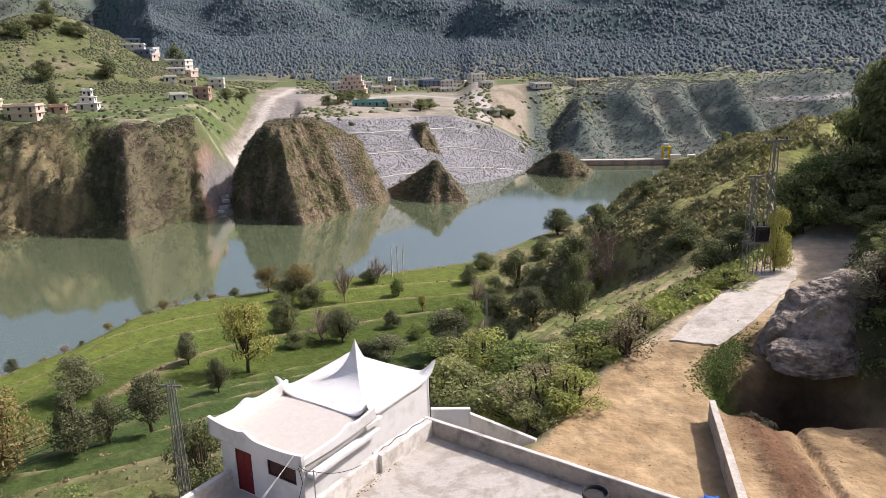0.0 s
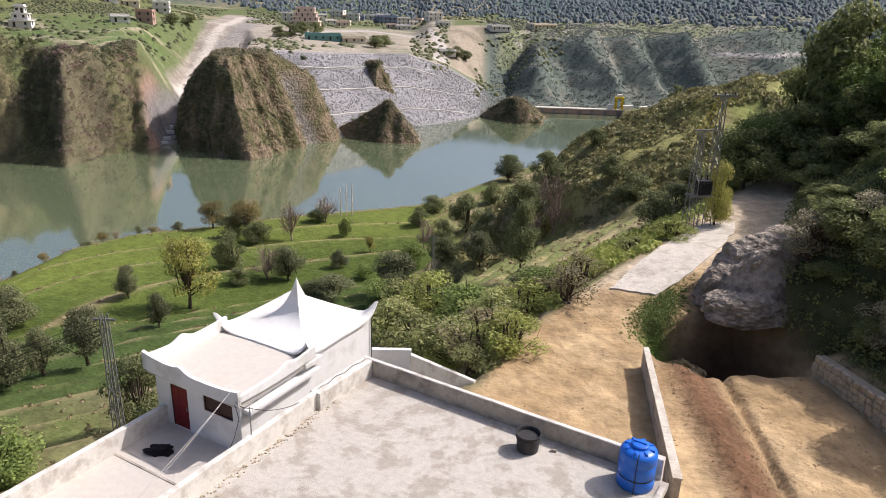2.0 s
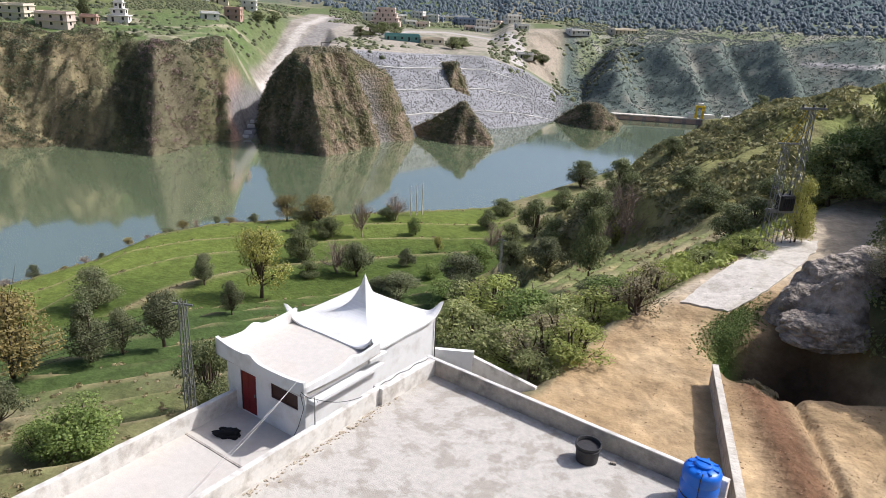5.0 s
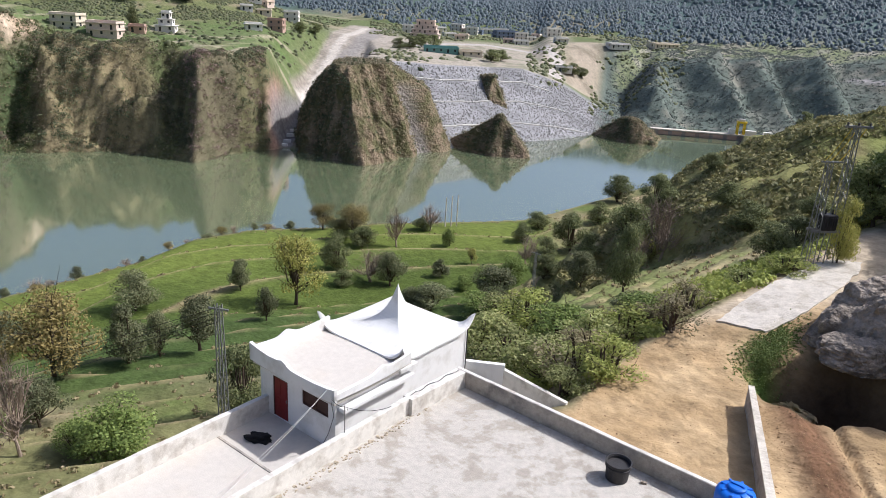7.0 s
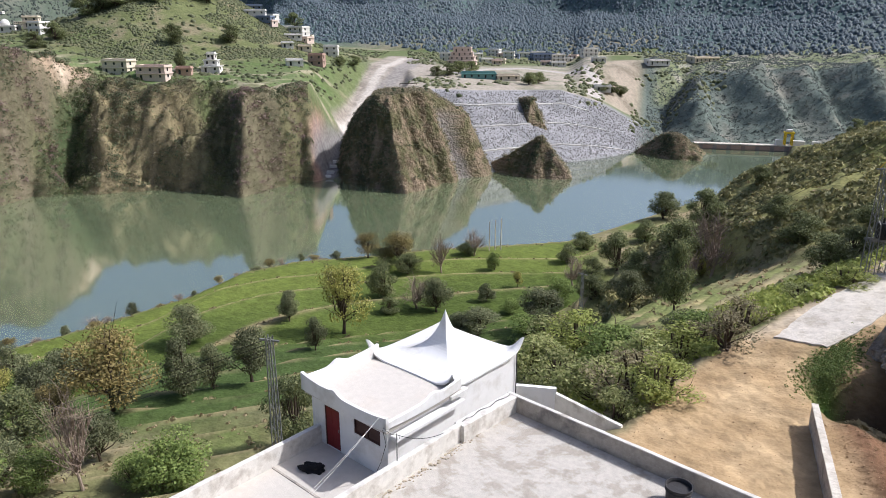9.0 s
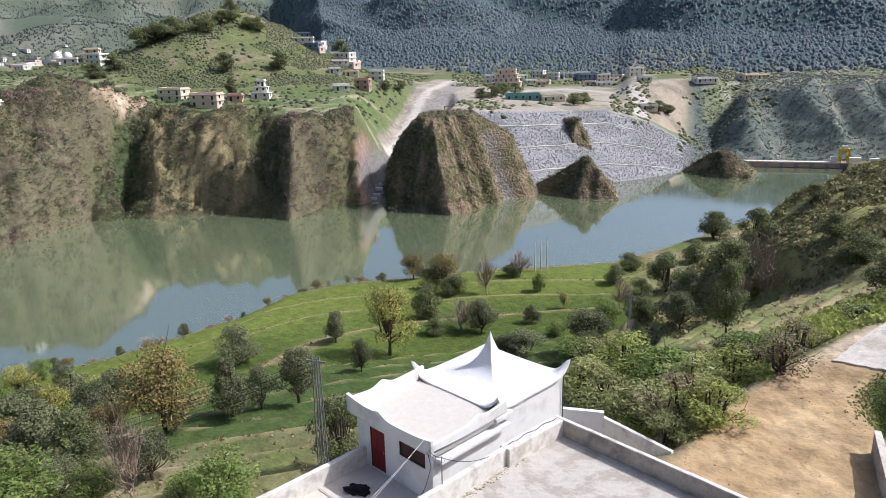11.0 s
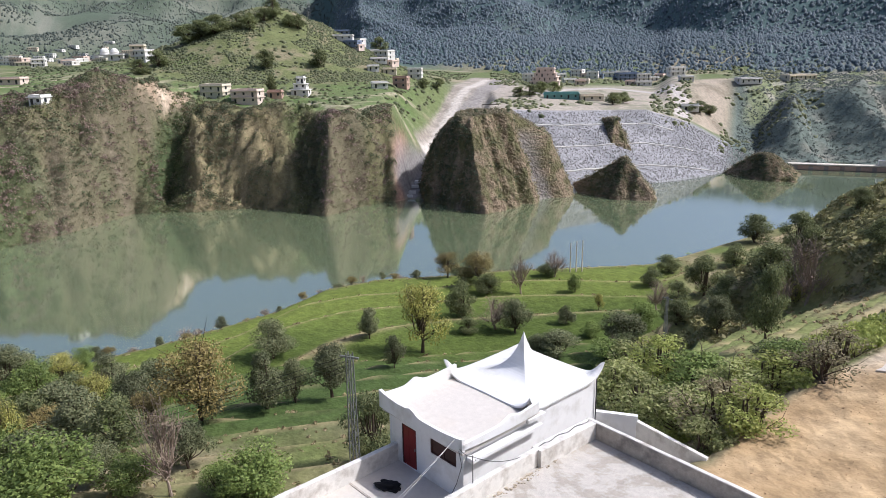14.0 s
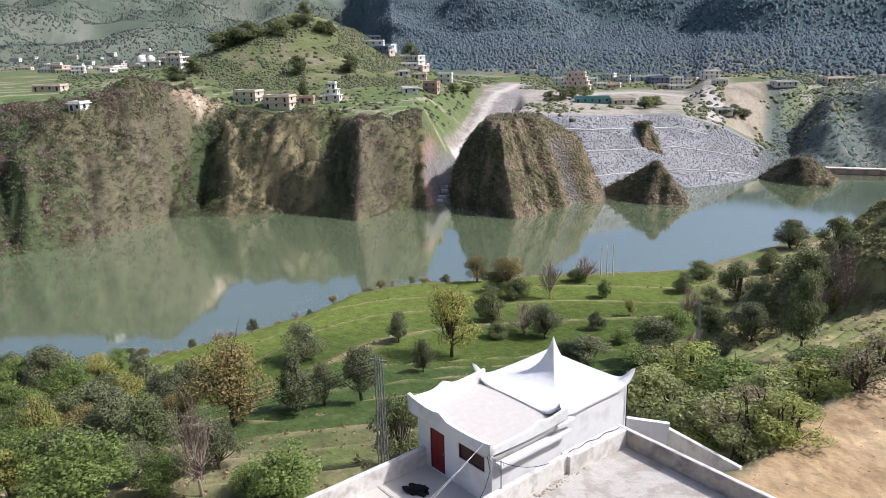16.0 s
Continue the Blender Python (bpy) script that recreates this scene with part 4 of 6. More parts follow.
def pagoda(x0, x1, y0, y1, z_eave, z_tip, z_base, z_fin, count=48, thick=0.10):
    """Hipped roof with hollow eaves, upturned corners and a pointed finial, as one shell."""
    bm = bmesh.new()
    cx, cy, hx, hy = (x0 + x1) / 2, (y0 + y1) / 2, (x1 - x0) / 2, (y1 - y0) / 2
    grids = []
    for side in (0, 1):
        grid = []
        for i in range(count + 1):
            row = []
            for j in range(count + 1):
                s, t = 2 * i / count - 1, 2 * j / count - 1
                m = max(abs(s), abs(t))
                near = min(abs(s), abs(t))
                corner = (near / max(m, 1e-6)) ** 7 * ramp(m, 0.78, 1.0) * (0.0 if s < 0 < t else 1.0)
                pull = 1 - 0.035 * (1 - (near / max(m, 1e-6)) ** 2) * m ** 2
                z = z_eave + (z_base - z_eave) * (1 - m) + (z_fin - z_base) * (0.90 * (1 - m) ** 7.5 + 0.10 * (1 - m) ** 3) + (z_tip - z_eave) * float(corner)
                row.append(bm.verts.new((cx + s * hx * pull, cy + t * hy * pull, z - side * thick * min(1, m * 3))))
            grid.append(row)
        grids.append(grid)
    for side, grid in enumerate(grids):
        for i in range(count):
            for j in range(count):
                f = (grid[i][j], grid[i + 1][j], grid[i + 1][j + 1], grid[i][j + 1])
                cut = ((0, 1, 2), (0, 2, 3)) if i == j else ((0, 1, 3), (1, 2, 3)) if i + j == count - 1 else ((0, 1, 2, 3),)
                for c in cut:
                    g = [f[k] for k in c]
                    bm.faces.new(g if side == 0 else g[::-1])
    a, b = grids
    for i in range(count):
        bm.faces.new((a[i + 1][0], a[i][0], b[i][0], b[i + 1][0]))
        bm.faces.new((a[i][count], a[i + 1][count], b[i + 1][count], b[i][count]))
        bm.faces.new((a[0][i], a[0][i + 1], b[0][i + 1], b[0][i]))
        bm.faces.new((a[count][i + 1], a[count][i], b[count][i], b[count][i + 1]))
    return bm


part("upper_wall", boxes((-7.1, -2.2, -1.0, 3.58, 0.86, 1.14)), M_WHITE, hut)
part("pagoda_roof", pagoda(-7.71, -1.98, -1.62, 3.87, 1.12, 1.95, 1.72, 3.50), M_WHITE, hut, "white pagoda roof with upturned corners and a pointed finial")


# lower terrace beside the hut
terrace = thing("terrace", HUT, "lower cement terrace with a whitewashed wall", "terrace")
part("floor_slab", boxes((-6.62, -0.44, -17.0, -5.5, -1.85, -1.60)), M_PORCH, terrace, "pale cement terrace floor")
part("parapet", wavy_wall(-6.88, -6.62, -17.0, -5.5, -13.0, -0.72, 40, 0.03, 5), M_WALL, terrace, "whitewashed terrace wall")
part("base_wall", boxes((-6.62, -0.44, -16.9, -5.5, -13.0, -1.85)), M_WALL, terrace)
part("threshold", boxes((-6.62, -0.46, -8.3, -8.2, -1.60, -1.57)), M_GREYWALL, terrace, "raised cement joint across the floor")

# black cloth bundle on the terrace
bm = bmesh.new()
bmesh.ops.create_icosphere(bm, subdivisions=4, radius=0.5)
for vtx in bm.verts:
    p = vtx.co.copy()
    k = 1 + 0.5 * noise.fractal(p * 3.0, 0.8, 2.0, 4)
    vtx.co = Vector((p.x * 1.15 * k, p.y * 0.62 * k, max(p.z, -0.1) * 0.42 * k + 0.04))
cloth = tagged(part("cloth_bundle", bm, M_CLOTH, smooth=True), "crumpled black cloth lying on the terrace floor", "cloth")
cloth.matrix_world = HUT @ pose(-5.15, -7.15, -1.585, 0, 0, 35)

# pipe pole on the parapet and cables
mast = thing("pipe_mast", HUT @ pose(-0.34, -6.75, 0), "thin grey steel pipe standing on the parapet", "pole")
part("pipe", tube(bmesh.new(), [(0, 0, HP - 0.02), (0, 0, 2.0)], 0.025, 8), M_STEEL, mast)
part("hook", tube(bmesh.new(), [(-0.04, 0, 1.95), (0.12, 0, 1.96), (0.16, 0, 1.86)], 0.012, 6), M_STEEL, mast)
pipe = thing("drain_pipe", HUT @ pose(-2.13, 3.5, 0), "thin dark drain pipe on the hut wall", "pipe")
part("pipe", tube(bmesh.new(), [(0, 0, -1.5), (0, 0, 1.5)], 0.03, 8), M_WIRE, pipe)


def cable(points, radius, mat, label):
    bm = bmesh.new()
    tube(bm, points, radius, 5)
    return tagged(part("cable", bm, mat), label, "cable", group="overhead cables")


top = HUT @ Vector((-0.34, -6.75, 1.95))
porch = HUT @ Vector((-2.1, -5.9, 1.75))
cable(sag(porch, (2.6, -16.5, 2.2), 0.35), 0.007, M_PALEWIRE, "pale cable running from the hut roof across the terrace")
cable(sag(porch, (1.2, -16.5, 1.2), 0.45), 0.007, M_PALEWIRE, "pale cable running from the hut roof across the terrace")
cable(sag(HUT @ Vector((-2.0, -5.9, 1.2)), top, 0.10), 0.012, M_WIRE, "dark cable between the hut and the pipe mast")
cable(sag(top, (-0.2, -2.6, HP + 0.06), 0.5), 0.014, M_WIRE, "dark cable drooping onto the parapet")
cable([(-0.2 + 0.06 * math.sin(i * 1.3), -2.6 + i * 0.24, HP + 0.035) for i in range(13)], 0.016, M_WIRE, "dark cable lying on top of the parapet")
cable([HUT @ Vector((-2.0, -5.93, 1.1)), HUT @ Vector((-2.05, -5.72, 0.3)), HUT @ Vector((-2.5, -5.62, -0.8)), HUT @ Vector((-2.9, -5.6, -1.59))], 0.014, M_WIRE, "dark cable hanging down the hut front")

# black tub on the roof
tub = thing("rubber_tub", pose(8.45, -0.55, 0.0), "black rubber tub standing on the cement roof", "tub")
bm = bmesh.new()
lathe(bm, [(0.38, 0.005), (0.42, 0.03), (0.47, 0.72), (0.50, 0.74), (0.50, 0.77), (0.46, 0.77), (0.43, 0.70), (0.38, 0.06)], 40)
part("shell", bm, M_BLACK, tub, smooth=False)
bm = bmesh.new()
lathe(bm, [(0.476, 0.56), (0.49, 0.57), (0.49, 0.61), (0.478, 0.62)], 40)
part("rib", bm, M_BLACK, tub)
brick = tagged(part("brick_scrap", boxes((-0.11, 0.11, -0.06, 0.06, 0.0, 0.09), bevel=0.01), M_GREYROCK), "broken brick lying beside the tub", "brick")
brick.matrix_world = pose(9.35, -0.1, 0.0, 0, 0, 25)

# blue water tank
tank = thing("water_tank", pose(12.58, -0.12, 0.0) @ Matrix.Diagonal((1.06, 1.06, 1.12, 1)), "blue plastic water tank with a round lid", "tank")
bm = bmesh.new()
prof = [(0.60, 0.0), (0.63, 0.04), (0.63, 0.36), (0.605, 0.40), (0.605, 0.44), (0.63, 0.48), (0.63, 0.84), (0.605, 0.88), (0.605, 0.92), (0.63, 0.96), (0.63, 1.22), (0.60, 1.30), (0.50, 1.37), (0.32, 1.42), (0.30, 1.42)]
lathe(bm, prof, 48)
part("shell", bm, M_BLUE, tank, smooth=True)
bm = bmesh.new()
lathe(bm, [(0.27, 1.41), (0.29, 1.43), (0.29, 1.50), (0.25, 1.53), (0.08, 1.55), (0.02, 1.55)], 36)
lid = part("lid", bm, M_BLUE, tank, "blue screw lid", smooth=False)
part("lid_grip", boxes((-0.22, 0.22, -0.03, 0.03, 1.535, 1.585), bevel=0.01), M_BLUE, lid)
for k in range(8):
    a = k * math.tau / 8
    bm = boxes((0.30, 0.52, -0.045, 0.045, 1.28, 1.43), bevel=0.015)
    rib = part("rib", bm, M_BLUE, tank)
    rib.matrix_world = tank.matrix_world @ pose(0, 0, 0.0, 0, 0, math.degrees(a))
bm = bmesh.new()
lathe(bm, [(0.612, 0.40), (0.622, 0.405), (0.622, 0.435), (0.612, 0.44)], 40)
part("strap", bm, M_BLACK, tank, "black strap round the tank")
part("outlet_pipe", tube(bmesh.new(), [(0.15, -0.66, 0.02), (0.15, -0.66, 1.30), (0.15, -0.5, 1.42)], 0.018, 8), M_WIRE, tank, "dark outlet pipe")

# ---- yard, retaining wall, road ----
def draped(points, lift, thick, name, mat, label, category, rows=28, cols=8, jag=0.15):
    """A slab laid on the ground between a left and a right edge given in plan."""
    left, right = points
    verts, faces = [], []
    lu = [np.interp(np.linspace(0, 1, rows), np.linspace(0, 1, len(e)), [p[k] for p in e]) for e in (left, right) for k in (0, 1)]
    for i in range(rows):
        for j in range(cols):
            f = j / (cols - 1)
            u, v = lu[0][i] * (1 - f) + lu[2][i] * f, lu[1][i] * (1 - f) + lu[3][i] * f
            if j in (0, cols - 1) or i in (0, rows - 1):
                u += jag * noise.noise(Vector((u * 1.7, v * 1.7, 3)))
                v += jag * noise.noise(Vector((u * 1.7, v * 1.7, 9)))
            verts.append(plan(u, v, float(ground_height(u, v)) + lift))
    n = len(verts)
    verts += [p - Vector((0, 0, thick)) for p in verts]
    for i in range(rows - 1):
        for j in range(cols - 1):
            a = i * cols + j
            faces.append((a, a + 1, a + 1 + cols, a + cols))
    edge = [j for j in range(cols)] + [i * cols + cols - 1 for i in range(1, rows)] + [(rows - 1) * cols + j for j in range(cols - 2, -1, -1)] + [i * cols for i in range(rows - 2, 0, -1)]
    for a, b in zip(edge, edge[1:] + edge[:1]):
        faces.append((b, a, a + n, b + n))
    ob = raw(name, verts, faces, mat, smooth=False)
    return tagged(ob, label, category, kind="structure")


draped(([(19.6, 36.9), (22.1, 39.0), (25.2, 41.2), (27.6, 42.9), (30.8, 44.8)], [(21.7, 35.1), (25.3, 37.0), (29.0, 39.9), (31.8, 42.6), (33.0, 44.2)]), 0.10, 0.5, "road", M_CONC, "pale rough concrete road slab on the slope", "road")

# retaining wall of the driveway
ramp_wall = thing("retaining_wall", pose(0, 0, 0), "grey plastered retaining wall beside the driveway", "wall")
bm = bmesh.new()
prism(bm, [(9.55, 10.6), (9.75, 10.7), (13.98, 1.05), (13.72, 0.95)], -2.2, -0.02)
part("wall_body", bm, M_GREYWALL, ramp_wall)
bm = bmesh.new()
prism(bm, [(9.52, 10.62), (9.78, 10.74), (14.02, 1.05), (13.68, 0.93)], -0.02, 0.05)
part("coping", bm, M_CONC, ramp_wall, "pale cement coping")

# rubble stone wall on the far side of the driveway
stone_wall = thing("stone_wall", pose(0, 0, 0), "rubble stone retaining wall with mortar joints", "wall")
W0, W1 = plan(25.75, 26.3), plan(26.1, 14.0)
axis = (W1 - W0)
length = axis.length
wall_m = Matrix.Translation((W0.x, W0.y, 0)) @ Matrix.Rotation(math.atan2(axis.y, axis.x), 4, "Z")
bm = boxes((0, length, -0.05, 0.45, -3.2, 0.18))
core = part("wall_core", bm, M_MORTAR, stone_wall)
core.matrix_world = wall_m
stone_meshes = []
for k in range(7):
    bm = bmesh.new()
    bmesh.ops.create_icosphere(bm, subdivisions=2, radius=0.5)
    for vtx in bm.verts:
        p = vtx.co
        q = Vector([math.copysign(abs(c * 2) ** 0.45, c) * 0.5 for c in p])
        vtx.co = q * (1 + 0.18 * noise.noise(p * 2.2 + Vector((k * 5.0, 0, 0))))
    me = bpy.data.meshes.new("stone")
    bm.to_mesh(me)
    bm.free()
    me.materials.append(M_STONE)
    stone_meshes.append(me)

# rock beside the driveway, with the dug hole
def crag(u, v, ru, rv, height, base, seed, label, under=0.0):
    """A faceted, leaning rock: a squarish dome broken by cracks."""
    bm = bmesh.new()
    bmesh.ops.create_icosphere(bm, subdivisions=5, radius=1.0)
    for vtx in bm.verts:
        p = vtx.co.copy()
        q = Vector([math.copysign(abs(c) ** 0.92, c) for c in p])
        off = Vector((seed, 0, seed * 0.5))
        big = noise.fractal(p * 1.1 + off, 1.0, 2.0, 3)
        crack = abs(noise.fractal(Vector((p.x * 2.2 + p.z, p.y * 2.2, p.z * 3.5)) + off, 0.8, 2.2, 5))
        q *= 1 + 0.22 * big - 0.22 * max(0, 0.25 - crack) + 0.03 * noise.fractal(p * 9 + off, 0.8, 2, 3)
        z = q.z * height if q.z > 0 else q.z * max(under, 0.6)
        vtx.co = plan(u + q.x * ru + 0.10 * z, v + q.y * rv + 0.22 * z, base + z)
    ob = part("boulder", bm, M_GREYROCK)
    return tagged(ob, label, "rock")


crag(28.7, 33.6, 4.7, 2.9, 4.2, -0.2, 21, "large brown-grey rock face above the dug hole")
crag(25.6, 31.7, 2.9, 1.7, 1.1, 0.15, 25, "smooth grey slab overhanging the dug hole", under=0.5)
bits = np.random.default_rng(33)
al = bits.random(8000)
bu_, bv_ = 17.2 + 3.0 * al + bits.normal(0, 0.75, 8000), 18 + 11 * al
bu_[2600:], bv_[2600:] = bits.uniform(17.0, 25.6, 5400), bits.uniform(17, 28.5, 5400)
bu_[6600:], bv_[6600:] = bits.uniform(9.0, 19.0, 1400), bits.uniform(22, 37, 1400)
size = bits.uniform(0.007, 0.024, (8000, 1, 1)) * bits.uniform(0.6, 1.4, (8000, 1, 3)) * np.where(bits.random((8000, 1, 1)) < 0.03, 2.2, 1.0)
shape = np.array([(1, 0, 0), (0, 1, 0), (-1, 0, 0), (0, -1, 0), (0, 0, 1), (0, 0, -1)], float)[None] * size * bits.uniform(0.7, 1.3, (8000, 6, 1))
spot = np.stack([EYE_X + (bu_ - bv_) * C45, EYE_Y + (bu_ + bv_) * C45, ground_height(bu_, bv_) + np.where(near_ground(bu_, bv_)[3] > 0.6, 0.01, -2.0)], -1)
tri = np.array([(0, 1, 4), (1, 2, 4), (2, 3, 4), (3, 0, 4), (1, 0, 5), (2, 1, 5), (3, 2, 5), (0, 3, 5)])
tri = (tri[None] + np.arange(8000)[:, None, None] * 6).reshape(-1, 3)
tagged(raw("earth_clods", (shape + spot[:, None]).reshape(-1, 3).tolist(), tri.tolist(), M_CLOD), "crumbled clods of dug brown earth on the driveway", "clods", kind="stuff")
bm = bmesh.new()
for i in range(300):
    u = random.uniform(9, 25)
    v = random.uniform(20, 40)
    if random.random() < 0.55:
        al = random.random()
        u, v = 16.9 + 3.0 * al + random.gauss(0, 0.8), 18 + 11 * al
    s = random.uniform(0.015, 0.055) * (1 + (i % 29 == 0))
    z = float(ground_height(u, v))
    bmesh.ops.create_icosphere(bm, subdivisions=1, radius=s, matrix=Matrix.Translation(plan(u, v, z + s * 0.2)) @ Matrix.Rotation(random.uniform(0, 6), 4, "Z") @ Matrix.Diagonal((1.3, 0.8, 0.7, 1)))
tagged(part("loose_stones", bm, M_CLOD), "loose stones and clods on the dirt driveway", "stones", kind="stuff")


# ---- poles and lines ----
def lattice(parent, x, y, h, w0, w1, bays, mat=None):
    """A steel lattice pole: four corner angles with zigzag bracing, each a part."""
    mat = mat or M_STEEL
    for sx, sy in ((-1, -1), (1, -1), (1, 1), (-1, 1)):
        part("corner_bar", tube(bmesh.new(), [(x + sx * w0, y + sy * w0, 0), (x + sx * w1, y + sy * w1, h)], 0.035, 4), mat, parent)
    bm = bmesh.new()
    for k in range(bays):
        for face in range(4):
            a, b = [((-1, -1), (1, -1)), ((1, -1), (1, 1)), ((1, 1), (-1, 1)), ((-1, 1), (-1, -1))][face]
            if k % 2:
                a, b = b, a
            f0, f1 = k / bays, (k + 1) / bays
            q0, q1 = w0 + (w1 - w0) * f0, w0 + (w1 - w0) * f1
            tube(bm, [(x + a[0] * q0, y + a[1] * q0, h * f0), (x + b[0] * q1, y + b[1] * q1, h * f1)], 0.016, 4)
    part("bracing", bm, mat, parent)


def on_ground(u, v, sink=0.0):
    return plan(u, v, float(ground_height(u, v)) - sink)


base = on_ground(28.9, 44.1, 0.2)
tower = thing("transformer_pole", Matrix.Translation(base) @ pose(0, 0, 0, 0, 0, 45), "twin steel lattice poles carrying a transformer", "power pole")
lattice(tower, 0.0, 0.0, 7.6, 0.32, 0.16, 16)
lattice(tower, 1.55, 0.35, 9.9, 0.34, 0.15, 20)
part("cross_arm", boxes((0.7, 2.6, 0.28, 0.42, 9.8, 9.95), bevel=0.01), M_STEEL, tower)
part("cross_arm", boxes((-0.6, 0.9, -0.06, 0.06, 7.5, 7.6), bevel=0.01), M_STEEL, tower)
part("platform_beam", boxes((-0.3, 1.8, -0.2, -0.1, 2.7, 2.85), (-0.3, 1.8, 0.35, 0.45, 2.7, 2.85)), M_STEEL, tower)
for x in (0.85, 1.6, 2.4):
    part("insulator", lathe(bmesh.new(), [(0.03, 9.95), (0.09, 9.98), (0.05, 10.03), (0.09, 10.08), (0.03, 10.16)], 10), M_WIRE, tower).matrix_local = pose(x, 0.35, 0)
trafo = part("transformer", boxes((0.35, 1.35, -0.3, 0.5, 2.86, 3.95), bevel=0.05), M_BLACK, tower, "dark transformer tank")
for k in range(6):
    part("cooling_fin", boxes((0.42 + k * 0.16, 0.46 + k * 0.16, -0.42, -0.3, 3.0, 3.8)), M_BLACK, trafo)
part("bushing", lathe(bmesh.new(), [(0.05, 3.95), (0.08, 4.0), (0.04, 4.1), (0.07, 4.18), (0.03, 4.3)], 10), M_WIRE, trafo).matrix_local = pose(0.6, 0.1, 0)
part("bushing", lathe(bmesh.new(), [(0.05, 3.95), (0.08, 4.0), (0.04, 4.1), (0.07, 4.18), (0.03, 4.3)], 10), M_WIRE, trafo).matrix_local = pose(1.1, 0.1, 0)
for x0, x1 in ((-0.4, 1.2), (0.0, 1.6), (0.6, 2.2)):
    part("jumper_wire", tube(bmesh.new(), sag((x0, 0.0, 7.6), (x1, 0.35, 9.8), 0.15, 8), 0.022, 5), M_YELLOW, tower, "yellow insulated jumper wire")

pole_base = Vector((-11.64, -5.0, 0))
pu, pv = ((pole_base.x - EYE_X) + (pole_base.y - EYE_Y)) * C45, (-(pole_base.x - EYE_X) + (pole_base.y - EYE_Y)) * C45
pole_z = float(ground_height(pu, pv)) - 0.3
pole = thing("utility_pole", Matrix.Translation((pole_base.x, pole_base.y, pole_z)) @ pose(0, 0, 0, 0, 0, 30), "grey steel lattice utility pole below the terrace", "power pole")
lattice(pole, 0, 0, 1.85 - pole_z, 0.26, 0.13, 20)
part("cross_arm", boxes((-0.55, 0.55, -0.05, 0.05, 1.55 - pole_z, 1.65 - pole_z), bevel=0.01), M_STEEL, pole)
for k, dz in enumerate((0.0, -0.35, -0.7, -1.0)):
    cable(sag((-11.64, -5.0, 1.7 + dz * 0.8), plan(-63.4, 66.2, -26.5 + dz * 3.0), 0.9), 0.014, M_WIRE, "dark overhead cable sloping down from the utility pole")
for k, (du, dz) in enumerate(((-0.4, 0.0), (0.6, 0.0), (1.4, 0.0))):
    cable(sag(plan(29.9 + du, 45.0, 10.8), plan(20.5 + 0.6 * du, 92.0, float(ground_height(20.5, 92.0)) + 6.8), 1.6, 20), 0.014, M_WIRE, "dark overhead cable sloping from the transformer to the lower pole")
field_pole = thing("utility_pole", Matrix.Translation(on_ground(20.5, 92, 0.2)), "grey steel lattice utility pole on the slope", "power pole")
lattice(field_pole, 0, 0, 7.2, 0.2, 0.1, 14)
part("cross_arm", boxes((-0.8, 0.8, -0.05, 0.05, 6.9, 7.0), bevel=0.01), M_STEEL, field_pole)
for k in range(3):
    post = thing("line_post", Matrix.Translation(on_ground(13.5 + 1.45 * k, 166.5 + 0.4 * k, 0.2)), "tall thin concrete post at the lake shore", "post", group="shore posts")
    part("shaft", tube(bmesh.new(), [(0, 0, 0), (0, 0, 7.6 + 0.3 * k)], 0.16, 8, 0.11), M_CONC, post)

# ---- plants ----
rng = np.random.default_rng(7)


def leaves_mesh(name, centres, radii, count, size, mat, squash=0.75, droop=0.0):
    """Leaf blades spread through clumps; every blade is its own folded quad."""
    centres, radii = np.asarray(centres, float), np.asarray(radii, float)
    pick = rng.choice(len(centres), count, p=radii ** 2 / (radii ** 2).sum())
    d = rng.normal(size=(count, 3))
    d /= np.linalg.norm(d, axis=1)[:, None]
    dist = radii[pick] * rng.uniform(0.35, 1.08, count) ** 0.6
    d2 = d * np.array([1, 1, squash])
    c = centres[pick] + d2 * dist[:, None]
    nrm = d * 0.8 + rng.normal(size=(count, 3)) * 0.55 + np.array([0, 0, 0.45])
    nrm /= np.linalg.norm(nrm, axis=1)[:, None]
    t = np.cross(nrm, rng.normal(size=(count, 3)))
    t /= np.linalg.norm(t, axis=1)[:, None]
    b = np.cross(nrm, t)
    s = size * rng.uniform(0.55, 1.35, count)[:, None]
    v = np.stack([c - t * s, c + b * s * 0.5 - nrm * s * 0.12, c + t * s - np.array([0, 0, droop]) * s, c - b * s * 0.5 - nrm * s * 0.12], 1).reshape(-1, 3)
    q = np.arange(count * 4).reshape(-1, 4)
    me = bpy.data.meshes.new(name)
    me.vertices.add(len(v))
    me.vertices.foreach_set("co", v.ravel())
    me.loops.add(q.size)
    me.loops.foreach_set("vertex_index", q.ravel().astype(np.int32))
    me.polygons.add(count)
    me.polygons.foreach_set("loop_start", np.arange(0, q.size, 4, dtype=np.int32))
    me.update(calc_edges=True)
    me.materials.append(mat)
    return me


def make_tree(name, label, category, leaf, bark, trunk=0.30, clumps=16, count=2600, size=0.035, spread=0.5, squash=0.75, twigs=0, top_heavy=0.0, stems=1):
    """A tree of height 1 and width 1 about the origin: tapering trunk, limbs that reach the clumps, a crown of leaves."""
    root = new(name)
    tagged(root, label, category)
    bm = bmesh.new()
    centres, radii = [], []
    for k in range(clumps):
        a = rng.uniform(0, math.tau)
        h = rng.uniform(trunk + 0.06, 0.90)
        f = (h - trunk) / (1 - trunk)
        wide = math.sin(math.pi * min(0.95, max(0.12, f * (0.9 - top_heavy) + 0.15 + top_heavy * 0.3))) ** 0.8
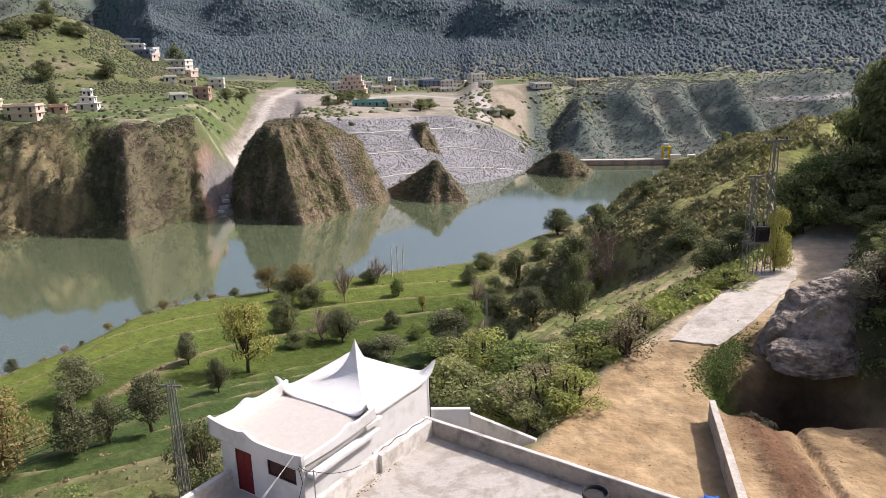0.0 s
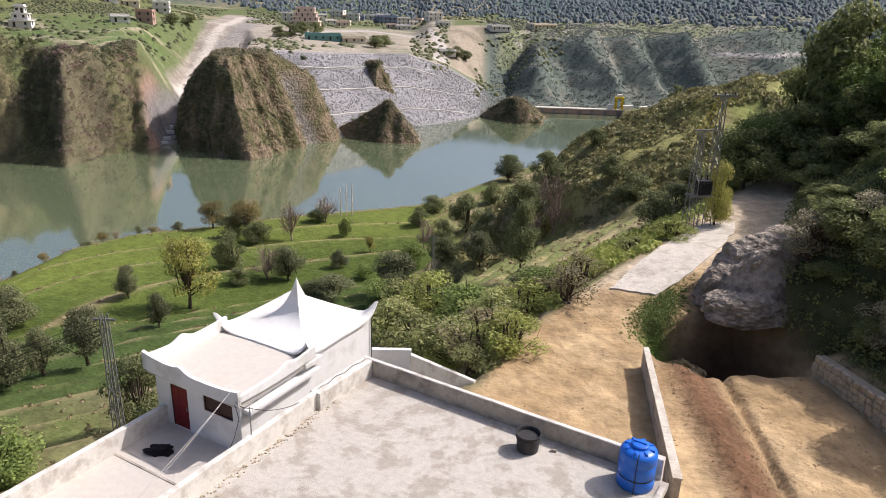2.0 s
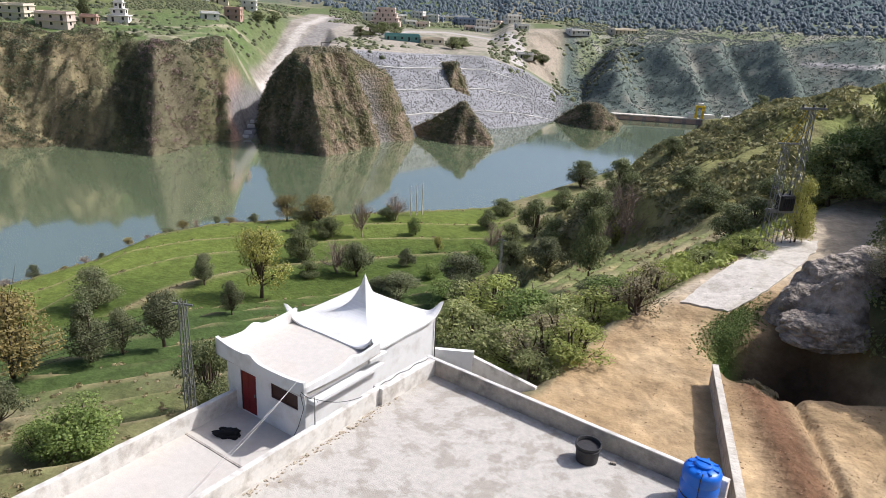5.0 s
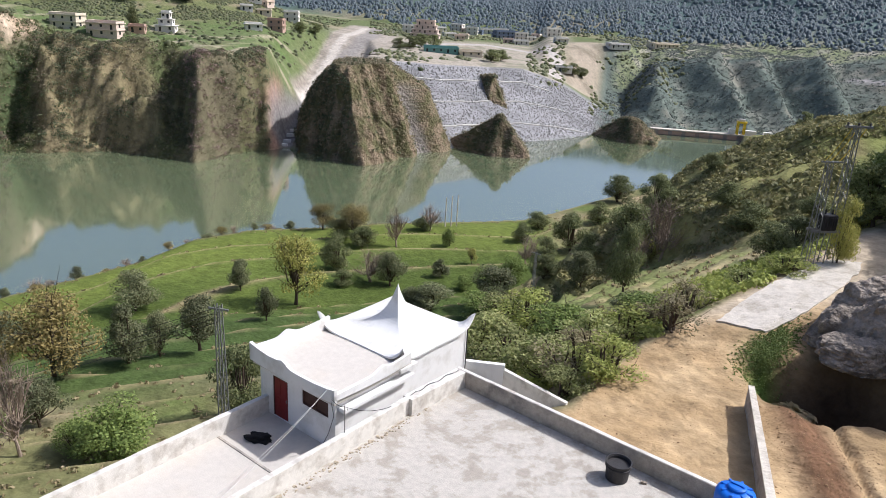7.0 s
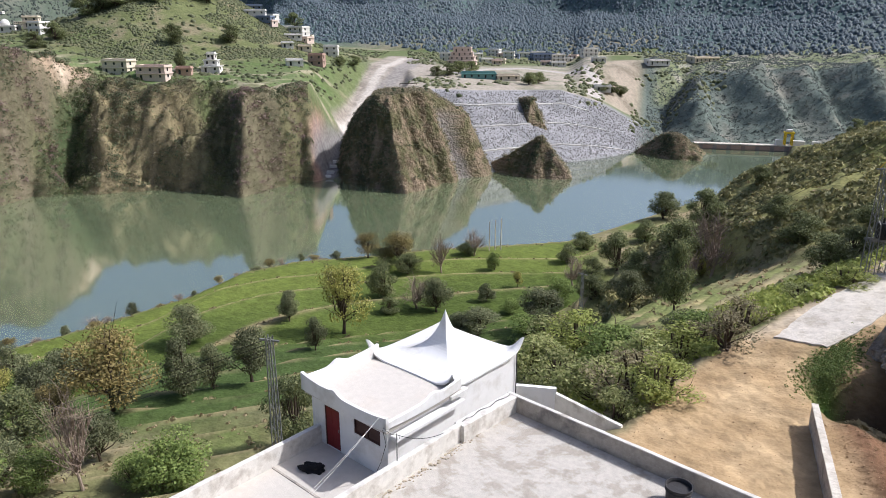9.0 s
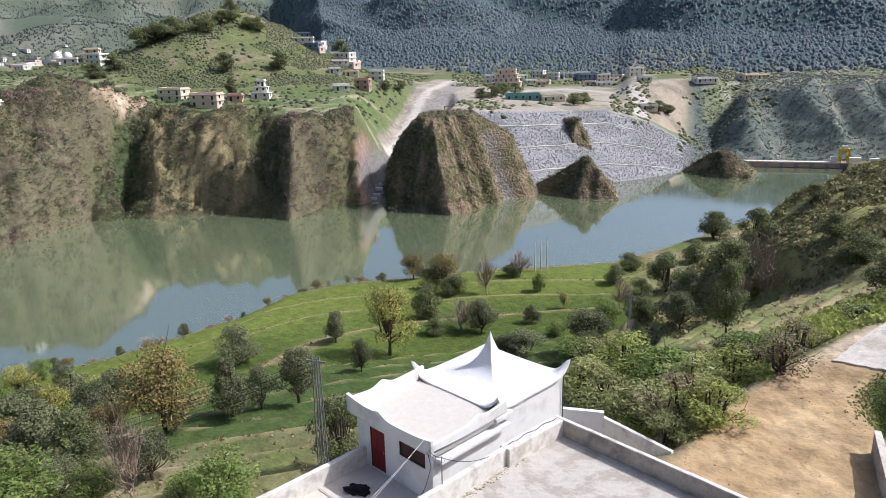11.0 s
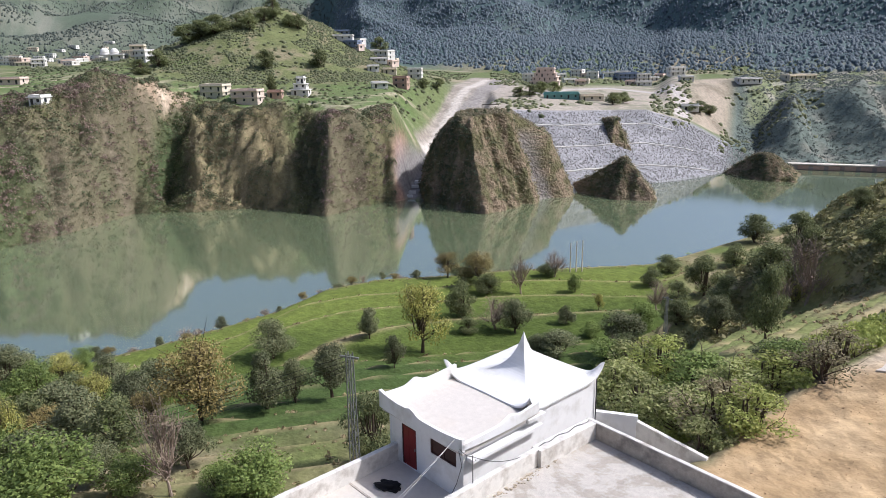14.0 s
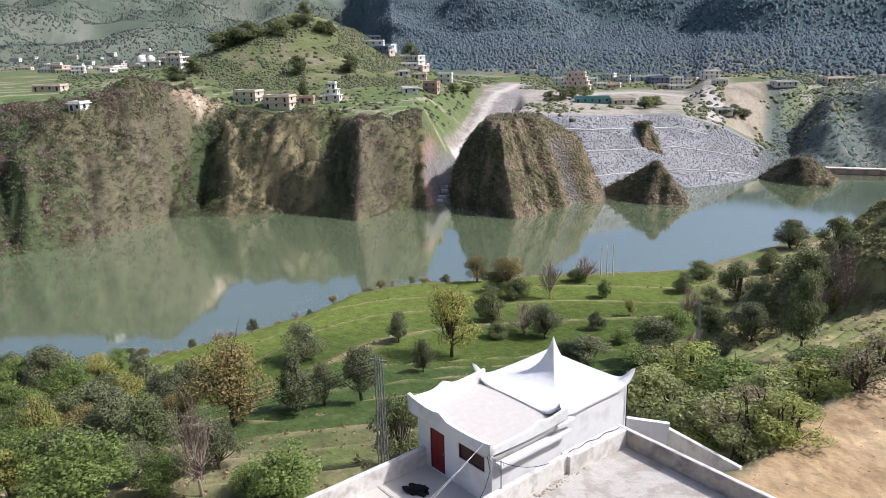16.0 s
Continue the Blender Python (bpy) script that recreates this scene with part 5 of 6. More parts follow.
        r = spread * 0.80 * wide * rng.uniform(0.35, 1.0)
        centres.append((r * math.cos(a), r * math.sin(a), h))
        radii.append(rng.uniform(0.10, 0.24) * (1.15 - 0.35 * f))
    for s in range(stems):
        off = Vector((0.05 * s, 0.04 * (s % 2), 0)) if stems > 1 else Vector((0, 0, 0))
        bend = Vector((rng.uniform(-0.06, 0.06), rng.uniform(-0.06, 0.06), 0))
        tube(bm, [off + Vector((0, 0, -0.04)), off + bend * 0.4 + Vector((0, 0, trunk * 0.5)), off + bend + Vector((0, 0, trunk)), off + bend * 1.5 + Vector((0, 0, 0.72))], 0.035, 7, 0.010)
    for c in centres:
        a = Vector((0, 0, trunk * rng.uniform(0.75, 1.1)))
        c = Vector(c)
        mid = a.lerp(c, 0.5) + Vector((0, 0, -0.03)) + Vector(rng.normal(size=3)) * 0.03
        tube(bm, [a, mid, c], 0.015, 5, 0.004)
        for t in range(twigs):
            e = c + Vector(rng.normal(size=3)) * 0.12 + Vector((0, 0, 0.05))
            tube(bm, [mid.lerp(c, rng.uniform(0.0, 0.9)), c.lerp(e, 0.5) + Vector(rng.normal(size=3)) * 0.02, e], 0.006, 3, 0.0015)
    part("trunk", bm, bark, root)
    if count:
        crown = new("crown", leaves_mesh("crown", centres, radii, count, size, leaf, squash))
        crown.parent = root
    return root


def plant(proto, rows, group=""):
    """Copies of the given trees at (u, v, height, width)."""
    for i, (u, v, h, w) in enumerate(rows):
        m = Matrix.Translation(on_ground(u, v, 0.05)) @ Matrix.Rotation(rng.uniform(0, 6.28), 4, "Z") @ Matrix.Diagonal((w * 1.08, w * 1.08, h, 1))
        t = copy_thing(proto[i % len(proto)], m)
        if group:
            t["group"] = group


OLIVES = [make_tree("olive_tree", "grey-green olive tree on the field terrace", "tree", L_OLIVE, M_BARK, 0.16, 24, 6200, 0.021) for k in range(3)]
DARKS = [make_tree("evergreen_tree", "dark green bushy tree on the slope", "tree", L_DARK, M_BARK, 0.12, 24, 6400, 0.022) for k in range(3)]
GREENS = [make_tree("leafy_tree", "fresh green leafy tree", "tree", L_GREEN, M_BARK, 0.14, 24, 7000, 0.020) for k in range(2)]
YELLOWS = [make_tree("spring_tree", "slender tree with yellow-green spring leaves", "tree", L_YELLOW, M_BARK, 0.22, 24, 4400, 0.019, twigs=3) for k in range(2)]
RUSTS = [make_tree("budding_tree", "spreading tree with rusty yellow buds", "tree", L_RUST, M_BARK, 0.26, 26, 5600, 0.018, twigs=3, top_heavy=0.2) for k in range(2)]
BARES = [make_tree("bare_tree", "leafless tree with pale twigs", "tree", L_DRY, M_PALEBARK, 0.25, 22, 500, 0.016, twigs=9) for k in range(2)]
WOODS = [make_tree("broadleaf_tree", "dark dense broadleaf tree on the hillside", "tree", L_WOOD, M_BARK, 0.16, 24, 7000, 0.024) for k in range(3)]
SPRINGS = [make_tree("willow_tree", "bright yellow-green feathery tree", "tree", L_YELLOW, M_BARK, 0.15, 22, 7500, 0.020) for k in range(2)]
BLOSSOMS = [make_tree("flowering_shrub", "shrub covered in pale cream blossom", "shrub", L_BLOSSOM, M_BARK, 0.08, 26, 9000, 0.014, stems=3) for k in range(2)]
SHRUBS = [make_tree("leafy_shrub", words, "shrub", leaf, M_BARK, 0.08, 18, count, 0.024, stems=3, twigs=2) for leaf, count, words in ((L_BUSH, 3600, "pale green leafy shrub on the slope"), (L_FRESH, 3400, "yellow-green leafy shrub on the slope"), (L_GREEN, 4200, "dense green leafy shrub on the slope"), (L_HAZEL, 1500, "thin brownish shrub on the slope"), (L_BUSH, 4400, "pale green leafy shrub on the slope"))]
ROWS_OLIVE = [(-24.9, 112.4, 6.0, 4.0), (-39.7, 104.6, 6.7, 7.6), (-28.1, 70.8, 7.5, 5.5), (-21.5, 74.8, 6.9, 5.9), (-25.2, 72.4, 5.7, 3.4), (-42.6, 58.3, 7.1, 7.5), (-43.5, 69.4, 7.0, 5.9), (0.3, 117.4, 6.5, 5.9), (9.5, 122.7, 3.8, 3.7), (16.2, 98.3, 6.3, 7.8), (-51.1, 88.2, 6.6, 7.2), (-32.1, 65.1, 5.4, 3.9), (-25.5, 114.3, 3.2, 3.0), (-16.7, 90.6, 5.1, 3.3), (18.6, 47.9, 2.3, 3.6), (26.1, 87.8, 5.7, 4.7), (6.5, 97.6, 4.5, 7.3), (3.7, 98.5, 3.6, 5.2), (-60.4, 80.2, 7.4, 8.0), (-81.9, 98.0, 8.0, 8.8), (-62.7, 95.4, 6.2, 7.0), (-27.1, 49.7, 4.4, 4.2), (-41.6, 49.6, 4.9, 5.3), (-103.5, 114.7, 8.2, 10.5), (-32.9, 46.4, 3.8, 4.2)]
# some of the last rows are added to darken the shaded gully below the ridge
ROWS_DARK = [(-10.0, 128.5, 7.8, 6.4), (-5.8, 146.2, 4.9, 6.3), (32.5, 138.6, 4.5, 5.3), (30.2, 152.7, 4.6, 5.1), (37.0, 168.1, 4.5, 6.3), (38.8, 142.4, 8.5, 8.5), (52.6, 168.9, 6.1, 6.5), (34.9, 96.0, 7.1, 6.8), (25.0, 68.0, 7.6, 3.8), (-11.3, 49.8, 5.8, 5.0), (-44.5, 169.1, 3.9, 8.2), (-11.7, 151.2, 4.3, 6.5), (8.2, 163.7, 3.4, 5.3), (66.7, 198.2, 8.6, 10.2), (39.5, 99.9, 5.5, 5.3), (-8.1, 116.6, 3.2, 4.0), (34.8, 193.5, 4.1, 5.6), (29.3, 96.3, 4.4, 4.2), (15.2, 91.6, 4.2, 5.7), (22.8, 95.4, 4.0, 5.1), (-36.7, 55.1, 5.6, 5.4), (-66.2, 74.2, 7.4, 8.0), (-62.6, 77.2, 7.4, 7.1), (-60.7, 83.4, 6.6, 7.3), (44.5, 82.1, 4.0, 5.4), (32.5, 54.7, 3.3, 4.2), (37.8, 60.3, 3.1, 4.1), (49.3, 75.8, 3.1, 4.4)]
ROWS_GREEN = [(22.7, 121.8, 5.3, 5.5), (13.4, 116.6, 3.2, 3.9), (13.2, 148.0, 4.4, 3.5), (-90.6, 111.2, 9.0, 12.9), (-32.8, 41.5, 5.9, 8.3), (-28.5, 43.4, 3.5, 4.4), (-18.7, 43.2, 4.7, 5.9), (-72.6, 82.2, 6.0, 7.7), (-63.2, 66.7, 6.9, 7.4), (-86.6, 95.9, 6.9, 8.9), (-75.3, 108.0, 4.1, 4.5), (50.1, 199.9, 5.7, 6.0), (-70.4, 89.3, 7.7, 8.9), (-58.3, 85.1, 5.7, 6.4), (-43.5, 48.5, 5.5, 6.5), (-53.4, 90.9, 5.8, 6.5), (-43.5, 84.0, 4.3, 5.0), (-21.2, 43.2, 2.9, 3.7), (-76.1, 82.1, 7.1, 7.8)]
ROWS_YELLOW = [(-70.5, 95.2, 6.4, 6.2), (-44.8, 46.7, 4.9, 4.7), (-14.9, 106.8, 12.3, 9.2), (-61.4, 70.5, 9.1, 4.9), (-57.3, 82.8, 7.4, 6.2), (36.7, 91.6, 3.6, 3.1), (16.7, 133.8, 3.6, 2.3)]
ROWS_RUST = [(-33.1, 64.7, 9.2, 8.5), (-16.1, 163.1, 6.4, 7.2), (-7.9, 151.4, 8.0, 7.9), (-39.5, 65.1, 4.3, 4.8), (-58.3, 73.7, 5.2, 6.7)]
ROWS_BARE = [(1.5, 146.9, 8.8, 6.2), (-3.2, 119.3, 5.9, 8.2), (-32.2, 175.2, 5.0, 9.3), (-68.7, 132.1, 6.6, 7.9), (-64.6, 137.2, 5.6, 4.1), (36.9, 88.8, 9.6, 6.4), (-25.0, 42.9, 8.1, 4.0), (27.2, 130.8, 5.9, 5.7), (-72.3, 130.2, 4.6, 6.4), (34.4, 90.3, 5.9, 4.0), (9.5, 162.6, 6.4, 6.8)]
ROWS_WOOD = [(48.7, 53.6, 13.0, 8.8), (49.2, 59.8, 10.5, 6.9), (38.5, 51.5, 5.5, 5.5), (41.0, 53.0, 6.5, 6.0), (43.5, 50.5, 7.0, 6.5), (41.5, 48.0, 3.4, 4.6), (45.5, 46.5, 4.6, 5.6), (47.5, 49.0, 7.5, 7.0), (43.0, 58.0, 6.0, 6.0), (46.5, 61.0, 7.0, 6.5), (50.5, 56.5, 8.0, 7.0), (52.0, 51.0, 8.0, 7.5), (48.5, 45.5, 6.5, 6.5), (38.5, 43.0, 2.0, 3.4), (41.0, 43.2, 3.0, 4.8), (45.0, 42.0, 5.5, 6.0), (36.0, 40.0, 1.5, 3.2), (39.5, 38.5, 2.4, 4.4), (33.5, 36.5, 1.2, 2.6), (35.0, 33.0, 2.2, 3.8), (31.6, 33.2, 1.5, 2.8), (37.5, 34.5, 2.6, 4.4), (41.0, 36.0, 3.4, 5.2), (33.2, 29.7, 3.0, 4.6), (30.7, 27.2, 3.4, 4.3), (28.5, 25.9, 1.5, 2.6), (28.8, 30.1, 1.1, 2.5)]
ROWS_BLOSSOM = [(29.2, 31.9, 3.0, 4.4), (31.0, 30.6, 2.8, 4.0), (28.4, 25.2, 2.6, 3.4)]
ROWS_RIDGE = [(229.8, 386.4, 9.0, 9.4), (47.4, 100.6, 3.0, 3.6), (44.4, 87.4, 3.3, 4.0)]
ROWS_SHRUB = [(12.1, 65.5, 5.9, 6.5), (14.2, 61.0, 5.5, 6.1), (12.9, 46.9, 4.5, 4.8), (10.6, 33.8, 4.0, 4.2), (9.7, 36.6, 4.0, 4.2), (12.9, 38.8, 3.8, 4.0), (14.8, 38.9, 3.3, 4.1), (16.9, 40.8, 3.2, 3.5), (16.7, 36.8, 2.9, 3.2), (9.2, 56.9, 6.0, 4.7), (9.3, 45.4, 4.4, 4.7), (11.3, 31.7, 2.9, 3.1), (12.8, 90.7, 5.0, 5.6), (19.5, 40.7, 2.8, 3.1), (9.1, 31.1, 2.8, 2.4), (24.6, 43.9, 1.8, 2.6), (27.1, 43.3, 1.6, 3.0), (15.2, 56.5, 3.2, 4.1)]
plant(OLIVES, ROWS_OLIVE, "olive trees in the fields")
plant(DARKS, ROWS_DARK, "dark trees on the slope")
plant(GREENS, ROWS_GREEN, "green trees in the fields")
plant(YELLOWS, ROWS_YELLOW, "spring trees")
plant(RUSTS, ROWS_RUST, "budding trees")
plant(BARES, ROWS_BARE, "bare trees")
plant(WOODS + GREENS[:1], ROWS_WOOD, "hillside trees")
plant(DARKS, [(-192.2, 418.0, 11.4, 16.5), (-186.3, 421.3, 10.7, 16.5), (-176.5, 419.2, 11.3, 18.1), (-164.4, 424.7, 7.6, 10.2), (-155.4, 420.9, 10.4, 10.7), (-152.0, 436.9, 8.5, 9.6), (-148.3, 442.3, 13.9, 11.2), (-137.8, 439.5, 7.6, 9.6), (-133.0, 440.7, 8.4, 9.2), (-109.1, 394.3, 9.5, 11.8), (-133.2, 379.7, 10.7, 10.9), (-191.6, 375.4, 9.1, 12.1), (-192.6, 358.4, 8.1, 11.7), (-114.6, 331.7, 9.9, 6.2), (-147.0, 784.2, 15.9, 19.1)], "crest trees")
plant(DARKS, [(7.7, 412, 7, 10), (14.8, 430, 8, 11), (22.0, 440, 7, 10), (2.0, 405, 6, 9), (50.8, 385, 7, 11), (57.0, 396, 6, 10), (103.5, 421, 7, 10), (111.0, 428, 6, 9), (98.0, 415, 5, 8), (-46.0, 420, 6, 9), (-52.0, 405, 6, 9)], "trees by the dam works")
plant(SPRINGS, [(50.8, 55.0, 9.0, 6.5), (40.0, 55.0, 2.6, 3.4), (70.6, 77.6, 7.9, 7.6)] + [(31.2, 44.3, 4.9, 2.3)], "feathery trees")
plant(WOODS, [(30.6, 31.2, 2.6, 4.2), (30.2, 28.2, 3.2, 4.2), (30.6, 24.5, 4.2, 4.6), (30.6, 20.5, 4.6, 4.6)], "hillside trees")
plant(BLOSSOMS, ROWS_BLOSSOM, "flowering shrubs")
plant(SHRUBS, [(u, v, h * 0.85, w * 1.25) for u, v, h, w in ROWS_SHRUB], "slope shrubs")
plant(DARKS, ROWS_RIDGE, "ridge bushes")
# low growth along the field's edge above the water
ROWS_SHORE = []
for u in np.arange(-97, -22, 2.9):
    u = float(u + rng.uniform(-1.2, 1.2))
    v = float(near_shore(u)) + 6
    while float(ground_height(u, v)) < WATER + 0.5 and v > 60:
        v -= 0.5
    ROWS_SHORE.append((u, v - rng.uniform(0.3, 1.6), rng.uniform(1.2, 3.4), rng.uniform(1.8, 4.2)))
plant(BARES, ROWS_SHORE[0::3], "shore bushes")
plant(OLIVES, ROWS_SHORE[1::3], "shore bushes")
plant(RUSTS, ROWS_SHORE[2::3], "shore bushes")
for proto in OLIVES + DARKS + GREENS + YELLOWS + RUSTS + BARES + WOODS + SPRINGS + BLOSSOMS + SHRUBS:
    for o in (*proto.children_recursive, proto):
        bpy.data.objects.remove(o)


# ---- low scrub and far woods: stuff ----
def clumps_mesh(name, places, sizes, per, leaf, mat, label, category, flat=0.7, body=False):
    """Many small bushes in one mesh, at world places: sprays of blades, for far ones round an uneven leafy body."""
    n = len(places)
    d = rng.normal(size=(n, per, 3))
    d /= np.linalg.norm(d, axis=2, keepdims=True)
    d[..., 2] = np.abs(d[..., 2]) * flat
    c = places[:, None] + d * (sizes[:, None] * rng.uniform(0.45, 1.0, (n, per)))[..., None]
    t = np.cross(d, rng.normal(size=(n, per, 3))) + rng.normal(size=(n, per, 3)) * 0.25
    t /= np.linalg.norm(t, axis=2, keepdims=True)
    b = np.cross(t, d + rng.normal(size=d.shape) * 0.35)
    b /= np.linalg.norm(b, axis=2, keepdims=True)
    s = (sizes[:, None] * leaf * rng.uniform(0.6, 1.4, (n, per)))[..., None]
    v = np.stack([c - t * s, c + b * s * 0.6, c + t * s, c - b * s * 0.6], 2).reshape(-1, 3)
    loops = np.arange(len(v))
    starts = np.arange(0, len(v), 4)
    if body:
        k = 6
        ring = np.arange(k) * math.tau / k + rng.uniform(0, math.tau, (n, 1))
        hull = []
        for wide, high in ((0.85, -0.2), (0.82, 0.42)):
            q = wide * rng.uniform(0.7, 1.25, (n, k))
            hull.append(np.stack([np.cos(ring) * q, np.sin(ring) * q, np.full((n, k), high * flat / 0.7) + rng.uniform(-0.12, 0.12, (n, k))], -1))
        tip = np.stack([rng.uniform(-0.2, 0.2, n), rng.uniform(-0.2, 0.2, n), flat / 0.7 * rng.uniform(0.75, 1.05, n)], -1)[:, None]
        hull = np.concatenate(hull + [tip], 1) * sizes[:, None, None] * 0.9 + places[:, None]
        j = np.arange(k)
        tri = [np.stack([j, (j + 1) % k, k + (j + 1) % k], -1), np.stack([j, k + (j + 1) % k, k + j], -1), np.stack([k + j, k + (j + 1) % k, np.full(k, 2 * k)], -1)]
        tri = (np.concatenate(tri)[None] + (np.arange(n) * (2 * k + 1))[:, None, None]).reshape(-1) + len(v)
        starts = np.concatenate([starts, len(loops) + np.arange(0, len(tri), 3)])
        loops = np.concatenate([loops, tri])
        v = np.concatenate([v, hull.reshape(-1, 3)])
    me = bpy.data.meshes.new(name)
    me.vertices.add(len(v))
    me.vertices.foreach_set("co", v.ravel())
    me.loops.add(len(loops))
    me.loops.foreach_set("vertex_index", loops.astype(np.int32))
    me.polygons.add(len(starts))
    me.polygons.foreach_set("loop_start", starts.astype(np.int32))
    me.update(calc_edges=True)
    if body:
        me.polygons.foreach_set("use_smooth", [True] * len(me.polygons))
    me.materials.append(mat)
    return tagged(new(name, me), label, category, kind="stuff")


def to_world(u, v, z):
    return np.stack([EYE_X + (u - v) * C45, EYE_Y + (u + v) * C45, z], -1)


def scatter(n, az0, az1, r0, r1):
    az = np.radians(rng.uniform(az0, az1, n))
    r = np.sqrt(rng.uniform(r0 ** 2, r1 ** 2, n))
    return r * np.sin(az), r * np.cos(az)


# scrub on the far cliffs
u, v = scatter(170000, -46, -9.9, 185, 360)
df = v - far_shore(u)
az = np.degrees(np.arctan2(u, v))
keep = (df > 0.5) & (df < 4 + 1.08 * np.interp(az, [-60, -40, -30, -24, -21, -10], [90, 62, 54, 42, 34, 26])) & (fbm(u / 14, v / 14, 3, 91) > -0.4) & (np.abs(az + 9.2) > 0.7)
u, v = u[keep][:17000], v[keep][:17000]
half = rng.random(len(u)) < 0.7
sizes = rng.uniform(0.4, 1.0, len(u)) ** 1.8 * 1.7
pts = to_world(u, v, ground_height(u, v) - 0.2)
clumps_mesh("cliff_scrub", pts[half], sizes[half], 12, 0.21, L_SCRUB, "olive-brown scrub clinging to the far cliffs", "scrub")
clumps_mesh("cliff_bushes", pts[~half], sizes[~half], 14, 0.2, L_CLIFF, "green bushes on the far cliffs", "bushes")
u, v = scatter(60000, -46, -9.8, 185, 350)
df = v - far_shore(u)
az = np.degrees(np.arctan2(u, v))
keep = (df > 0.5) & (df < 1.05 * np.interp(az, [-60, -40, -30, -24, -21, -10], [90, 62, 54, 42, 34, 26])) & ((az < -28) | ((az > -15.6) & (az < -10.2))) & (fbm(u / 10, v / 10, 2, 92) > -0.25)
u, v = u[keep][:2600], v[keep][:2600]
clumps_mesh("brown_bushes", to_world(u, v, ground_height(u, v) - 0.3), rng.uniform(1.0, 2.6, len(u)), 34, 0.13, L_BUD, "brownish bushes budding on the steep far bank", "bushes")
u, v = scatter(40000, -46, -9.9, 185, 350)
df = v - far_shore(u)
az = np.degrees(np.arctan2(u, v))
keep = (df > 0.5) & (df < 1.1 * np.interp(az, [-60, -40, -30, -24, -21, -10], [90, 62, 54, 42, 34, 26])) & (fbm(u / 9, v / 9, 2, 89) > 0.0)
u, v = u[keep][:4600], v[keep][:4600]
clumps_mesh("cliff_thicket", to_world(u, v, ground_height(u, v) - 0.4), rng.uniform(0.4, 1.0, len(u)) ** 1.6 * 2.4, 30, 0.15, L_THICKET, "rounded dark green bushes on the far cliffs", "bushes")
# scrub on the rocks in the lake
pts, faces_lit = [], []
for ob in bpy.data.objects:
    if ob.name.startswith(("rock_hill", "rock_islet", "rock_outcrop")):
        co = np.empty(len(ob.data.vertices) * 3)
        nm = np.empty(len(ob.data.vertices) * 3)
        ob.data.vertices.foreach_get("co", co)
        ob.data.vertices.foreach_get("normal", nm)
        co, nm = co.reshape(-1, 3), nm.reshape(-1, 3)
        pale = np.empty(len(ob.data.vertices) * 4)
        ob.data.color_attributes["cover"].data.foreach_get("color", pale)
        # faces away from the sun carry more bushes, which deepens their shade
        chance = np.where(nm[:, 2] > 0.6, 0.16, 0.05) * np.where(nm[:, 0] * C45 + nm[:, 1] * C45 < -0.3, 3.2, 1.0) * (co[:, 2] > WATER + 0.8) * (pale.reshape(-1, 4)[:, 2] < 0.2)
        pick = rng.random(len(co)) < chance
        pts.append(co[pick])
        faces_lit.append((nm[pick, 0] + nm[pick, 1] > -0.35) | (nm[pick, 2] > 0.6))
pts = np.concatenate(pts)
# unlit faces mostly take the dark leaf: shade put into the colour
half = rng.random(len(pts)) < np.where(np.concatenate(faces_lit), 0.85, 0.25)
sizes = rng.uniform(0.4, 1.0, len(pts)) ** 1.8 * 1.7
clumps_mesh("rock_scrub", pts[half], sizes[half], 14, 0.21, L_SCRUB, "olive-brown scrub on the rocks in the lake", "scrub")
clumps_mesh("rock_bushes", pts[~half], sizes[~half], 16, 0.22, L_SHADE, "green bushes, coloured dark for shade, on the lake rocks", "bushes")
# grass hill and plateau bushes
u, v = scatter(4200, -36, 2, 300, 640)
az = np.degrees(np.arctan2(u, v))
keep = ((v - far_shore(u)) > 40) & ((az < -10) | ((np.abs(u - np.interp(v, [292, 325, 365, 420, 560], [-42, -38, -34, -30, -24])) > 14) & (np.abs(u - np.interp(v, [345, 390, 440, 560], [-22, -16, -10, -10])) > 16)))
u, v = u[keep], v[keep]
clumps_mesh("plateau_bushes", to_world(u, v, ground_height(u, v) - 0.3), rng.uniform(0.6, 2.0, len(u)), 6, 0.3, L_CLIFF, "scattered bushes and trees on the far plateau", "bushes", body=True)
# bushes round the dam works
u, v = scatter(4200, -2, 22, 330, 640)
az = np.degrees(np.arctan2(u, v))
df = v - far_shore(u)
keep = ((az > 15.3) & (df > 45) & (df < 260) & (fbm(u / 14, v / 14, 2, 90) > -0.2)) | ((az > 10.3) & (az < 13.2) & (df > 55) & (df < 150)) | ((df > 215) & (fbm(u / 25, v / 25, 2, 93) > 0.0)) | ((az < 6) & (df > 64) & (df < 110) & (fbm(u / 12, v / 12, 2, 94) > 0.0))
u, v = u[keep], v[keep]
clumps_mesh("dam_bushes", to_world(u, v, ground_height(u, v) - 0.3), rng.uniform(0.8, 2.4, len(u)), 6, 0.3, L_OLIVE, "green bushes round the dam works", "bushes", body=True)
# bushes on the grassy hill
u, v = scatter(17000, -30, -10, 370, 520)
keep = (np.exp(-np.abs((u + 152) / 66) ** 1.7 - ((v - 465) / 80) ** 2) > 0.12) & (fbm(u / 20, v / 20, 3, 96) > -0.15)
u, v = u[keep], v[keep]
clumps_mesh("hill_bushes", to_world(u, v, ground_height(u, v) - 0.2), rng.uniform(0.35, 1.2, len(u)), 4, 0.35, L_CLIFF, "bushes dotting the grassy hill", "bushes", body=True)
# gorge bushes
u, v = scatter(20000, 16.5, 44, 340, 600)
keep = (v - far_shore(u) > 3)
u, v = u[keep], v[keep]
